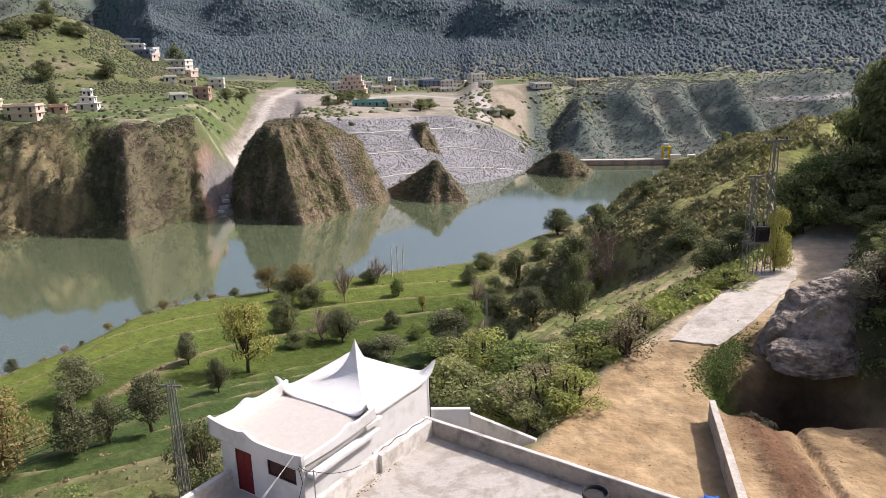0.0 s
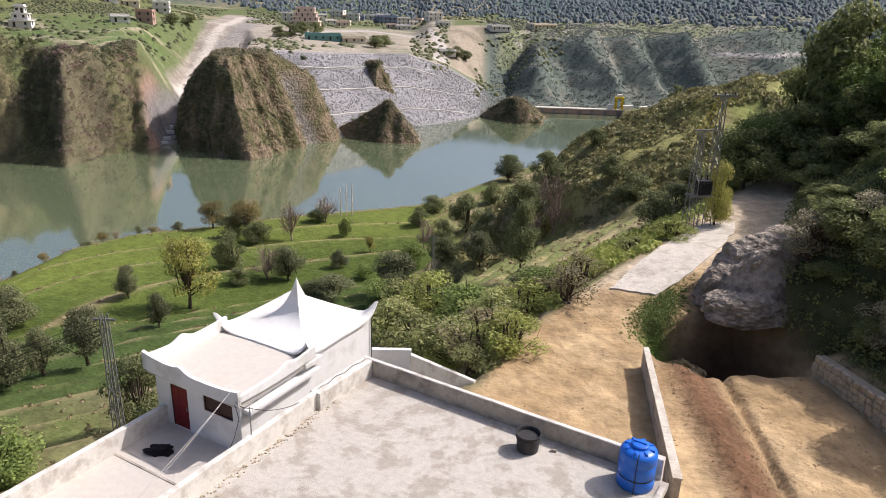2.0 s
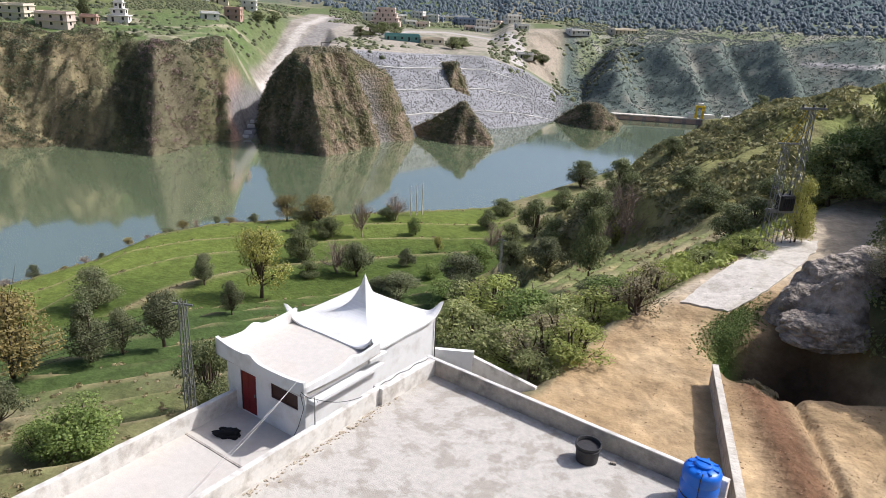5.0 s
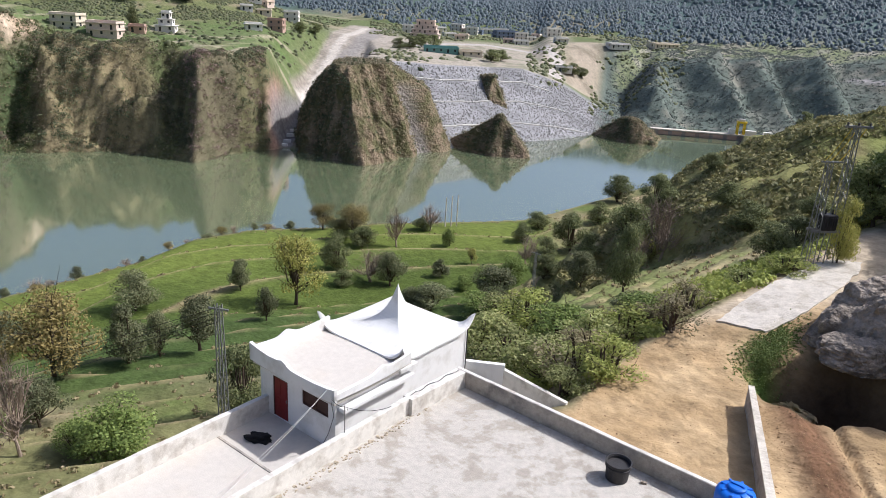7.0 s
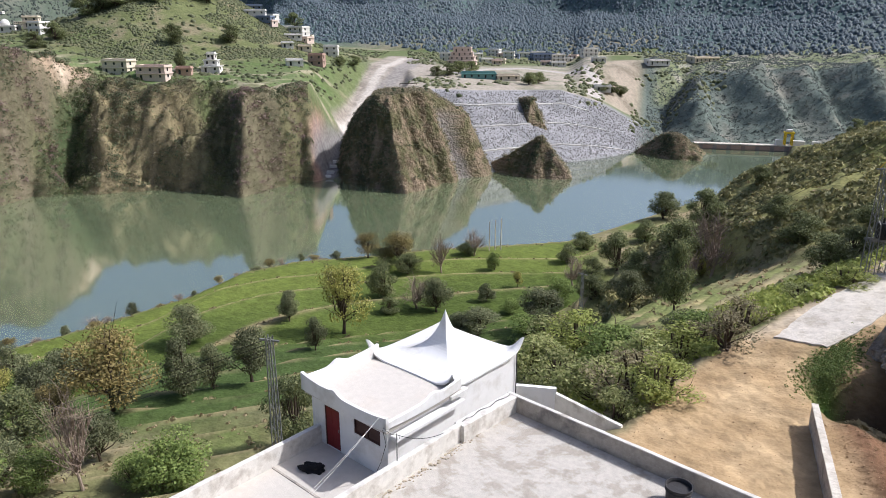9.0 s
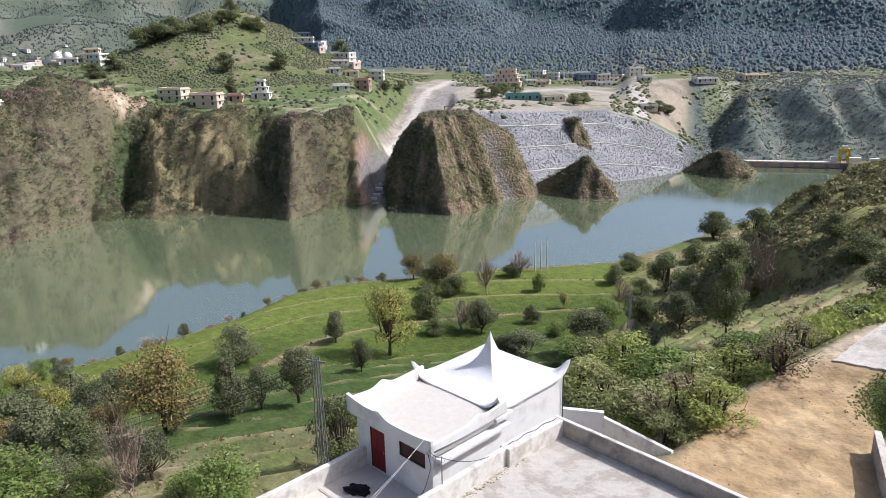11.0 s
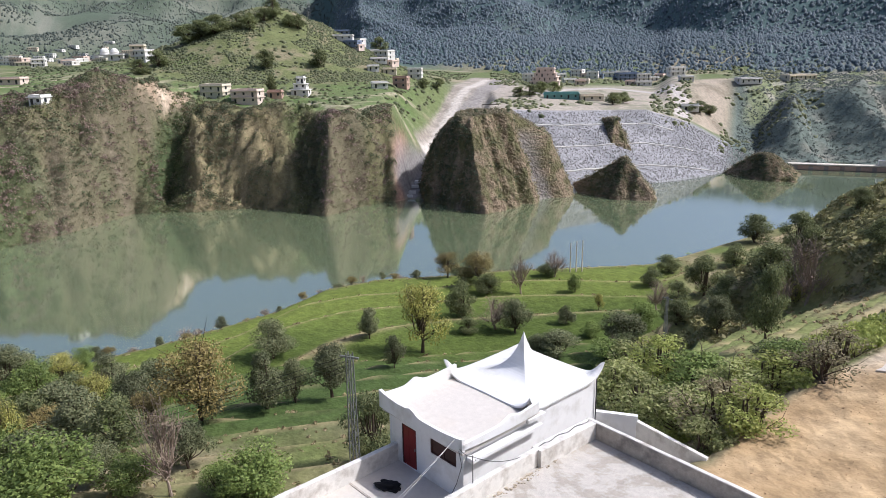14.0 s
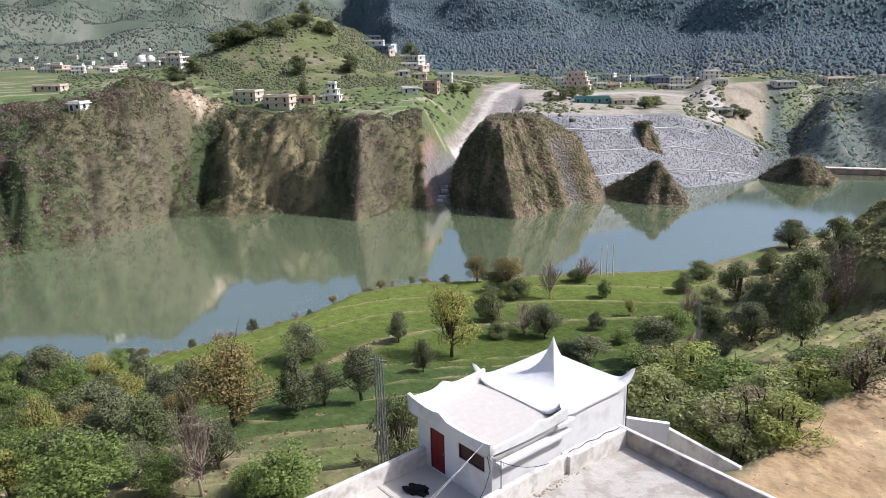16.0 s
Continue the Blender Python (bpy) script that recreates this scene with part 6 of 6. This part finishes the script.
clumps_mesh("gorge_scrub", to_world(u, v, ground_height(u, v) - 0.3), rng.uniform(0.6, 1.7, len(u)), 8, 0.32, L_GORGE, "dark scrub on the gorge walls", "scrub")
# right-hand ridge scrub
u, v = scatter(52000, 14, 44, 42, 165)
_, dn, _, bench, ridge = near_ground(u, v)
keep = (ridge > 0.3) & (v < near_shore(u) - 2) & (fbm(u / 6, v / 6, 3, 95) > -0.15)
u, v = u[keep], v[keep]
clumps_mesh("ridge_scrub", to_world(u, v, ground_height(u, v) - 0.05), rng.uniform(0.4, 1.0, len(u)) ** 2.2 * 0.85, 8, 0.42, L_RIDGE, "low olive-brown scrub and grass tufts on the ridge", "scrub")
u, v = scatter(9000, -45, 30, 34, 185)
_, dn, edge, bench, ridge = near_ground(u, v)
keep = (v < near_shore(u) - 1) & (bench < 0.1) & ((edge > 0.35) | (dn > 86) | (dn < 7) | (u > 0.12 * (v - 60) + 22))
u, v = u[keep], v[keep]
clumps_mesh("terrace_weeds", to_world(u, v, ground_height(u, v) - 0.03), rng.uniform(0.12, 0.45, len(u)), 10, 0.5, L_TUFT, "weeds and tufts along the terrace edges", "weeds")
# slope shrubs below the road
u, v = scatter(2600, 6, 36, 33, 62)
ve = np.interp(u, [2, 9, 11.3, 16.3, 26, 34, 60], [24, 28, 31, 36, 41.5, 48, 62])
keep = (v > ve + 0.8) & (v < ve + 14) & (fbm(u / 3, v / 3, 2, 98) > -0.3)
u, v = u[keep], v[keep]
clumps_mesh("undergrowth", to_world(u, v, ground_height(u, v)), rng.uniform(0.35, 1.0, len(u)), 44, 0.18, L_FRESH, "dense green undergrowth below the road edge", "undergrowth")
# woods floor on the near right
u, v = scatter(3400, 30, 54, 30, 80)
ur = np.interp(v, [15, 26, 33, 36, 43, 50, 70], [26.6, 26.6, 26.3, 28.8, 36.5, 43, 60])
keep = u > ur + 0.3
u, v = u[keep], v[keep]
clumps_mesh("hillside_brush", to_world(u, v, ground_height(u, v)), rng.uniform(0.35, 1.0, len(u)), 64, 0.11, L_WOOD, "dark brush on the hillside beside the road", "brush")


def forest(n, az0, az1, r0, r1, h0, h1, name, label, test, leaf):
    """Far conifers, each an uneven upright body narrowing to its tip, in one mesh."""
    u, v = scatter(n, az0, az1, r0, r1)
    keep = test(u, v)
    u, v = u[keep], v[keep]
    n = len(u)
    p = to_world(u, v, ground_height(u, v) - 0.5)
    h = rng.uniform(h0, h1, n)
    k = 4
    ring = np.arange(k) * math.tau / k + rng.uniform(0, math.tau, (n, 1))
    hull = []
    for wide, high in ((0.42, -0.05), (0.34, 0.26)):
        q = wide * rng.uniform(0.65, 1.3, (n, k))
        hull.append(np.stack([np.cos(ring) * q, np.sin(ring) * q, high + rng.uniform(-0.08, 0.08, (n, k))], -1))
    tip = np.stack([np.zeros(n), np.zeros(n), rng.uniform(0.42, 0.75, n)], -1)[:, None]
    q = (np.concatenate(hull + [tip], 1) * h[:, None, None] + p[:, None]).reshape(-1, 3)
    j = np.arange(k)
    tri = [np.stack([j, (j + 1) % k, k + (j + 1) % k], -1), np.stack([j, k + (j + 1) % k, k + j], -1), np.stack([k + j, k + (j + 1) % k, np.full(k, 2 * k)], -1)]
    idx = (np.concatenate(tri)[None] + (np.arange(n) * (2 * k + 1))[:, None, None]).reshape(-1).astype(np.int32)
    me = bpy.data.meshes.new(name)
    me.vertices.add(len(q))
    me.vertices.foreach_set("co", q.ravel())
    me.loops.add(len(idx))
    me.loops.foreach_set("vertex_index", idx)
    me.polygons.add(len(idx) // 3)
    me.polygons.foreach_set("loop_start", np.arange(0, len(idx), 3, dtype=np.int32))
    me.update(calc_edges=True)
    me.polygons.foreach_set("use_smooth", [True] * len(me.polygons))
    me.materials.append(leaf)
    return tagged(new(name, me), label, "forest", kind="stuff")


forest(90000, -15, 44, 460, 1500, 2.8, 6.2, "mountain_forest", "pine forest with haze in its colour covering the mountain", lambda u, v: (fbm(u / 110, v / 110, 3, 97) > -0.75) & (np.hypot(u, v) > np.interp(np.degrees(np.arctan2(u, v)), [-15, -12, 0, 14, 22, 44], [880, 770, 640, 620, 600, 560])), L_HAZED_PINE)
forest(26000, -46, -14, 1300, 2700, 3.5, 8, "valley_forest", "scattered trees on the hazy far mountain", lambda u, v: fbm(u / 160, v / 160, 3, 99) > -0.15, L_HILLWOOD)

# green thicket in the ravines of the far cliffs
u, v = scatter(26000, -46, -14, 185, 380)
df = v - far_shore(u)
az = np.degrees(np.arctan2(u, v))
width = np.interp(az, [-60, -40, -30, -24, -21, -10], [90, 62, 54, 42, 34, 26])
line = az - 2.6 * np.clip(df / width, 0, 1.3) * ramp(-az, 19, 23) + 1.2 * fbm(u / 16, v / 16, 3, 77)
keep = (df > 0.5) & (df < width + 12) & ((np.abs(line + 28.0) < 1.1) | ((line < -36.0) & (rng.random(len(u)) < 0.6)) | (np.abs(line + 16.6) < 0.6) | ((line > -24) & (line < -17.5) & (rng.random(len(u)) < 0.12)))
u, v = u[keep], v[keep]
clumps_mesh("ravine_thicket", to_world(u, v, ground_height(u, v) - 0.2), rng.uniform(0.6, 1.7, len(u)), 14, 0.24, L_DARK, "dark green thicket in the ravines of the cliffs", "thicket")
# mast on the hill
mast_hill = thing("antenna_mast", Matrix.Translation(on_ground(-133, 468, 0.3)), "thin steel lattice mast on the hill crest", "mast")
lattice(mast_hill, 0, 0, 26, 0.7, 0.35, 22)
# dry tuft at the hole, grass strip beside it
u, v = rng.normal(21.2, 0.4, 70), rng.normal(30.6, 0.35, 70)
clumps_mesh("dry_tuft", to_world(u, v, ground_height(np.full(70, 20.6), np.full(70, 32.2)) - 0.1), rng.uniform(0.3, 0.6, 70), 26, 0.4, L_TUFT, "dry straw-coloured grass tuft at the edge of the hole", "grass", 1.2)
u = rng.normal(0.0, 0.75, 2600)
v = 34.0 + rng.normal(0, 1.0, 2600)
u = u + 21.0 + 0.9 * (v - 33.5)
clumps_mesh("grass_strip", to_world(u, v, ground_height(u, v)), rng.uniform(0.04, 0.10, 2600), 8, 0.5, L_GREEN, "short green grass beside the hole", "grass", 1.0)


# ---- far bank: dam, buildings, roads ----
M_PINK = material("pink_plaster", (0.60, 0.49, 0.42), 0.85, 0.12, 1.0)
M_CREAM = material("cream_plaster", (0.62, 0.55, 0.44), 0.85, 0.12, 1.0)
M_OFFWHITE = material("offwhite_plaster", (0.66, 0.64, 0.60), 0.85, 0.12, 1.0)
M_DIMBLUE = material("blue_grey_cladding", (0.18, 0.22, 0.30), 0.7, 0.12, 1.0)
M_TEAL = material("teal_sheet", (0.15, 0.30, 0.28), 0.6, 0.12, 1.0)
M_REDWALL = material("brick_red_plaster", (0.42, 0.29, 0.23), 0.85, 0.12, 1.0)
M_PANE = material("dark_pane", (0.03, 0.035, 0.04), 0.2, 0.1, 1.0, spec=0.5)
M_BARRAGE = material("barrage_concrete", (0.28, 0.24, 0.22), 0.8, 0.15, 0.5, second=(0.24, 0.09, 0.07), second_scale=0.02)


def far_house(u, v, w, d, storeys, wall, label, turn=0.0, z=None, sh=2.75, setback=0.0, category="house", roof=None, group=""):
    """A flat-roofed house with storeys, slabs, a parapet and windows on its front and sides."""
    z = float(ground_height(u, v)) - 0.8 if z is None else z
    root = thing("village_house", Matrix.Translation(plan(u, v, z)) @ pose(0, 0, 0, 0, 0, 45 + turn), label, category, group)
    for s in range(storeys):
        w1, d1 = w - setback * s * 2, d - setback * s
        y0 = -d / 2 + setback * s
        part("storey_wall", boxes((-w1 / 2, w1 / 2, y0, d / 2, 0.8 * (s > 0) + s * sh, 0.8 + (s + 1) * sh - 0.25)), wall, root)
        part("floor_slab", boxes((-w1 / 2 - 0.5, w1 / 2 + 0.5, y0 - 0.7, d / 2 + 0.3, 0.8 + (s + 1) * sh - 0.25, 0.8 + (s + 1) * sh)), roof or wall, root)
        count = max(2, int(w1 / 3.2))
        for k in range(count):
            x = -w1 / 2 + (k + 0.5) * w1 / count
            big = (k + s) % 3 == 0
            part("window", boxes((x - 0.48, x + 0.48, y0 - 0.06, y0 + 0.05, 0.8 + s * sh + (0.1 if big else 1.0), 0.8 + s * sh + 2.1)), M_PANE, root)
        for side in (-1, 1):
            part("window", boxes((side * w1 / 2 - 0.05, side * w1 / 2 + 0.05, y0 + d1 * 0.3, y0 + d1 * 0.3 + 1.3, 1.7 + s * sh, 3.1 + s * sh)), M_PANE, root)
    top = 0.8 + storeys * sh
    w1 = w - setback * (storeys - 1) * 2
    y0 = -d / 2 + setback * (storeys - 1)
    part("parapet", boxes((-w1 / 2, w1 / 2, y0, y0 + 0.2, top, top + 0.7), (-w1 / 2, w1 / 2, d / 2 - 0.2, d / 2, top, top + 0.7), (-w1 / 2, -w1 / 2 + 0.2, y0 + 0.2, d / 2 - 0.2, top, top + 0.7), (w1 / 2 - 0.2, w1 / 2, y0 + 0.2, d / 2 - 0.2, top, top + 0.7)), wall, root)
    return root


far_house(-140, 327, 12.2, 7.3, 2, M_CREAM, "two-storey cream house on the plateau edge", -12, setback=0.0)
far_house(-121, 317, 12.7, 7.6, 2, M_PINK, "two-storey pink house with open verandas", -5, setback=0.0)
far_house(-103, 340, 8.4, 6.0, 3, M_OFFWHITE, "three-storey grey-white unfinished house", 2, setback=1.2)
far_house(-111, 326, 6.4, 6.0, 1, M_REDWALL, "small red-brown house beside a dark tree", 9, setback=0.0)
far_house(-70, 368, 8.2, 6.0, 1, M_OFFWHITE, "low white house among the terraces", 16, setback=0.0)
far_house(-61, 383, 7.7, 6.0, 2, M_REDWALL, "two-storey brick-red house among the terraces", -7, setback=0.0)
far_house(-61, 438, 8.3, 6.0, 2, M_OFFWHITE, "white house on the hill shoulder", 0, setback=0.0)
far_house(-74, 424, 7.5, 6.0, 1, M_CREAM, "small cream house on the hill shoulder", 7, setback=0.0)
far_house(-83, 419, 6.6, 6.0, 1, M_OFFWHITE, "small white house on the hill shoulder", 14, setback=0.0)
far_house(20, 511, 19.8, 10.0, 4, M_PINK, "tall pink hotel building stepping up the slope", -9, setback=1.2)
far_house(25, 408, 19.1, 10.0, 1, M_TEAL, "long low shed with a teal roof", -2, setback=0.0)
far_house(41, 405, 12.7, 7.6, 1, M_CREAM, "low cream block beside the embankment", 5, setback=0.0)
far_house(87, 585, 18.4, 10.0, 2, M_DIMBLUE, "two-storey blue-grey office block", 12, setback=0.0)
far_house(106, 593, 13.1, 7.9, 1, M_OFFWHITE, "low white building by the dam road", -11, setback=0.0)
far_house(78, 628, 11.8, 7.1, 1, M_OFFWHITE, "small white building by the dam road", -4, setback=0.0)
far_house(107, 475, 8.5, 6.0, 1, M_OFFWHITE, "small white hut above the cut", 3, setback=0.0)
far_house(149, 487, 14.3, 8.6, 1, M_OFFWHITE, "long white building above the brown cut", 10, setback=0.0)
far_house(189, 512, 20.4, 10.0, 1, M_CREAM, "low pale row of buildings on the terrace", 17, setback=0.0)
far_house(97, 416, 9.3, 6.0, 1, M_OFFWHITE, "low white shed at the embankment corner", -6, setback=0.0)
far_house(-162, 232, 4.4, 6.0, 1, M_OFFWHITE, "small white cottage on the green slope", 1, setback=0.0)
far_house(-240, 324, 13.8, 8.3, 1, M_PINK, "long pink house on the green slope", 8, setback=0.0)
VILLAGE = [(-743, 1265, 24.9), (-708, 1174, 21.2), (-239, 421, 9.1), (-696, 1258, 23.1), (-742, 1196, 21.2), (-777, 1129, 25.8), (-391, 552, 16.6), (-775, 1157, 32.4), (-394, 612, 16.7), (-228, 425, 8.1), (-870, 1144, 29.2), (-880, 1115, 24.8), (-821, 1133, 22.8), (-778, 1230, 22.6), (-746, 1291, 25.0), (-821, 1180, 35.5), (-786, 1201, 33.9), (-821, 1104, 32.1), (-549, 706, 20.8), (-207, 392, 7.3)]
for i, (u, v, w) in enumerate(VILLAGE):
    far_house(u, v, min(w, 16), 8, 1 + i % 2, M_OFFWHITE if i % 3 else M_CREAM, "small whitewashed house in the distant village", (i * 53) % 40 - 20, group="distant village houses")

# the white village beyond the fields, closer together
hamlet = np.random.default_rng(12)
for i in range(40):
    a = radians(hamlet.uniform(-36.5, -26.5))
    q = hamlet.uniform(640, 1250)
    far_house(q * math.sin(a), q * math.cos(a), hamlet.uniform(9, 18), hamlet.uniform(7, 10), 1 + (i % 3 == 0), (M_OFFWHITE, M_OFFWHITE, M_CREAM, M_PINK)[i % 4], "small whitewashed house in the distant village", hamlet.uniform(-30, 30), group="distant village houses")


def dome_hall(u, v, w, words):
    """A white prayer hall: a square body with a parapet, a round drum and a dome with a spike."""
    root = thing("domed_hall", Matrix.Translation(plan(u, v, float(ground_height(u, v)) - 0.5)) @ pose(0, 0, 0, 0, 0, 40), words, "building")
    part("wall", boxes((-w / 2, w / 2, -w / 2, w / 2, 0, w * 0.42), bevel=0.1), M_OFFWHITE, root)
    part("parapet", boxes((-w / 2 - 0.4, w / 2 + 0.4, -w / 2 - 0.4, w / 2 + 0.4, w * 0.42, w * 0.47)), M_OFFWHITE, root)
    part("drum", lathe(bmesh.new(), [(w * 0.26, w * 0.47), (w * 0.26, w * 0.58)], 20), M_OFFWHITE, root)
    dome = part("dome", lathe(bmesh.new(), [(w * 0.27 * math.cos(k * 0.19), w * (0.58 + 0.30 * math.sin(k * 0.19))) for k in range(8)] + [(0.1, w * 0.89)], 20), M_OFFWHITE, root, "white rounded dome", smooth=True)
    part("finial", tube(bmesh.new(), [(0, 0, w * 0.88), (0, 0, w * 1.02)], 0.18, 6, 0.05), M_STEEL, dome)
    for k in range(3):
        part("window", boxes((-w * 0.3 + k * w * 0.3 - 0.7, -w * 0.3 + k * w * 0.3 + 0.7, -w / 2 - 0.06, -w / 2 + 0.05, w * 0.1, w * 0.3)), M_PANE, root)


dome_hall(-505, 860, 20, "white domed hall above the village roofs")
dome_hall(-395, 690, 15, "small white domed hall among the village houses")

# smaller houses among the trees of the plateau
town = np.random.default_rng(21)
TOWN_WALLS = (M_OFFWHITE, M_CREAM, M_OFFWHITE, M_PINK, M_OFFWHITE, M_DIMBLUE)
TOWN_WORDS = ("small whitewashed house", "small cream house", "low white shed", "small pink house", "flat-roofed white house", "small blue-grey house")
for i in range(34):
    a = radians(town.uniform(1.0, 12.0) if i < 22 else town.uniform(-13.5, -9.5))
    q = town.uniform(520, 640) if i < 22 else town.uniform(400, 560)
    far_house(q * math.sin(a), q * math.cos(a), town.uniform(6, 13), town.uniform(6, 9), 1 + (i % 4 == 0), TOWN_WALLS[i % 6], TOWN_WORDS[i % 6] + " among trees on the plateau", town.uniform(-25, 25), group="plateau houses")

M_BERM = material("berm_stone", (0.44, 0.425, 0.39), 0.9, 0.3, 0.8, second=(0.28, 0.27, 0.255), second_scale=0.12)
# embankment: pale berm lines and riprap blocks
def embankment_line(f, az0, az1, name, half, mat, label):
    verts, faces = [], []
    n = 90
    for i in range(n + 1):
        a = az0 + (az1 - az0) * i / n
        ta = math.tan(radians(a))
        vv = 300.0
        for _ in range(12):
            vv = float(far_shore(ta * vv)) + 62 * f + 0.8 * noise.noise(Vector((a * 0.6, f * 9, 0)))
        uu = ta * vv
        for s in (-1, 1):
            q = vv + s * half
            verts.append(plan(uu, q, float(ground_height(uu, q)) + 0.35))
    m = len(verts)
    verts += [p - Vector((0, 0, 1.2)) for p in verts]
    for i in range(n):
        a = i * 2
        faces += [(a, a + 2, a + 3, a + 1), (a, a + m, a + 2 + m, a + 2), (a + 1, a + 3, a + 3 + m, a + 1 + m)]
    tagged(raw(name, verts, faces, mat), label, "berm", group="embankment berms", kind="structure")


for f, a0, a1 in ((0.10, -1, 17.4), (0.33, 0, 15.6), (0.58, -1, 13.6), (0.82, -2, 12.2)):
    embankment_line(f, a0, a1, "berm", 0.30, M_BERM, "pale narrow berm across the riprap embankment")
u, v = scatter(40000, -3, 17.6, 262, 400)
df = v - far_shore(u)
keep = (df > 0) & (df < 61)
u, v = u[keep][:9000], v[keep][:9000]
pts = to_world(u, v, ground_height(u, v))
n = len(pts)
octa = np.array([(1, 0, 0), (0, 1, 0), (-1, 0, 0), (0, -1, 0), (0, 0, 1), (0, 0, -1)], float)
s = rng.uniform(0.22, 0.52, (n, 1, 1)) * rng.uniform(0.6, 1.4, (n, 1, 3))
ang = rng.uniform(0, 6.28, n)
rot = np.zeros((n, 3, 3))
rot[:, 0, 0], rot[:, 0, 1], rot[:, 1, 0], rot[:, 1, 1], rot[:, 2, 2] = np.cos(ang), -np.sin(ang), np.sin(ang), np.cos(ang), 1
vv = np.einsum("nij,nkj->nki", rot, octa[None] * s * rng.uniform(0.8, 1.2, (n, 6, 1))) + pts[:, None]
tri = np.array([(0, 1, 4), (1, 2, 4), (2, 3, 4), (3, 0, 4), (1, 0, 5), (2, 1, 5), (3, 2, 5), (0, 3, 5)])
tri = (tri[None] + (np.arange(n) * 6)[:, None, None]).reshape(-1, 3)
M_RIPRAP = leaf_material("riprap_stone", (0.20, 0.197, 0.190), (0.33, 0.325, 0.31), 0.0, (1, 1, 1))
tagged(raw("riprap", vv.reshape(-1, 3).tolist(), tri.tolist(), M_RIPRAP), "grey riprap blocks covering the embankment", "riprap", kind="stuff")

# barrage with the yellow gantry
b0, b1 = plan(130, 349, 0), plan(192, 334, 0)
d = b1 - b0
barrage = thing("barrage", Matrix.Translation((b0.x, b0.y, WATER)) @ Matrix.Rotation(math.atan2(d.y, d.x), 4, "Z"), "low concrete barrage across the outlet", "dam")
L = d.length
part("sill_wall", boxes((0, L, 0, 3.0, -4, 2.4)), M_BARRAGE, barrage)
part("deck", boxes((-1, L + 1, -0.6, 3.6, 2.4, 2.9)), M_CONC, barrage, "pale concrete deck")
for k in range(9):
    part("gate_panel", boxes((3 + k * 6.6, 7.6 + k * 6.6, -0.25, 0.0, 0.2, 2.1)), M_REDWALL, barrage, "dull red steel gate panel")
for x, w, h in ((44, 5.5, 2.2), (53, 4.0, 2.0), (36.5, 3.0, 2.4)):
    part("control_cabin", boxes((x, x + w, 0.2, 2.8, 2.9, 2.9 + h), bevel=0.05), M_OFFWHITE, barrage, "white control cabin")
gantry = thing("gantry_crane", Matrix.Translation((b0.x, b0.y, WATER)) @ Matrix.Rotation(math.atan2(d.y, d.x), 4, "Z") @ pose(40.5, 1.0, 2.9), "yellow gate-lifting gantry on the barrage", "crane")
for x in (0, 3.2):
    for y in (-0.8, 2.0):
        part("leg", boxes((x - 0.3, x + 0.3, y - 0.3, y + 0.3, 0, 5.6)), M_YELLOW, gantry)
    part("cross_beam", boxes((x - 0.25, x + 0.25, -0.5, 1.7, 3.2, 3.7)), M_YELLOW, gantry)
part("top_beam", boxes((-0.6, 3.8, -1.2, 2.4, 5.6, 6.4)), M_YELLOW, gantry)
part("hoist_house", boxes((0.3, 2.9, -0.6, 1.8, 6.4, 7.6), bevel=0.05), M_OFFWHITE, gantry, "white hoist house")

# steel frame beside the road above the rock
fr = thing("steel_frame", Matrix.Translation(on_ground(-16.5, 352, 0.3)) @ pose(0, 0, 0, 0, 0, 45), "rusty steel frame beside the dirt road", "frame")
for x in (0, 4, 8):
    part("post", boxes((x - 0.15, x + 0.15, -0.15, 0.15, 0, 5.0)), M_BARK, fr)
part("rail", boxes((-0.2, 8.2, -0.14, 0.14, 4.8, 5.05)), M_BARK, fr)

# stepped stone spillway in the red scar
for k in range(4):
    st = tagged(part("chute_step", boxes((-1.5, 1.5, -0.8, 0.8, -2.0, 0.0), bevel=0.1), M_OFFWHITE), "pale concrete step in the red scar", "step", group="chute steps")
    st.matrix_world = Matrix.Translation(plan(-42.5 + 0.6 * k, 278 + 5.0 * k, float(ground_height(-42.5 + 0.6 * k, 278 + 5.0 * k)) + 0.9)) @ pose(0, 0, 0, 0, 0, 45)

# ---- stones of the rubble wall, one by one ----
x = 0.0
for row in range(6):
    x = random.uniform(-0.2, 0.0)
    while x < length - 0.1:
        w = random.uniform(0.28, 0.55)
        h = random.uniform(0.24, 0.34)
        ob = new("stone", stone_meshes[random.randrange(7)])
        ob.parent = stone_wall
        ob.matrix_world = wall_m @ pose(x + w / 2, 0.0 + random.uniform(-0.03, 0.02), 0.05 - row * 0.31 + random.uniform(-0.03, 0.03), random.uniform(-8, 8), random.uniform(-14, 14), random.uniform(-6, 6)) @ Matrix.Diagonal((w * 0.95, 0.26, h, 1))
        x += w
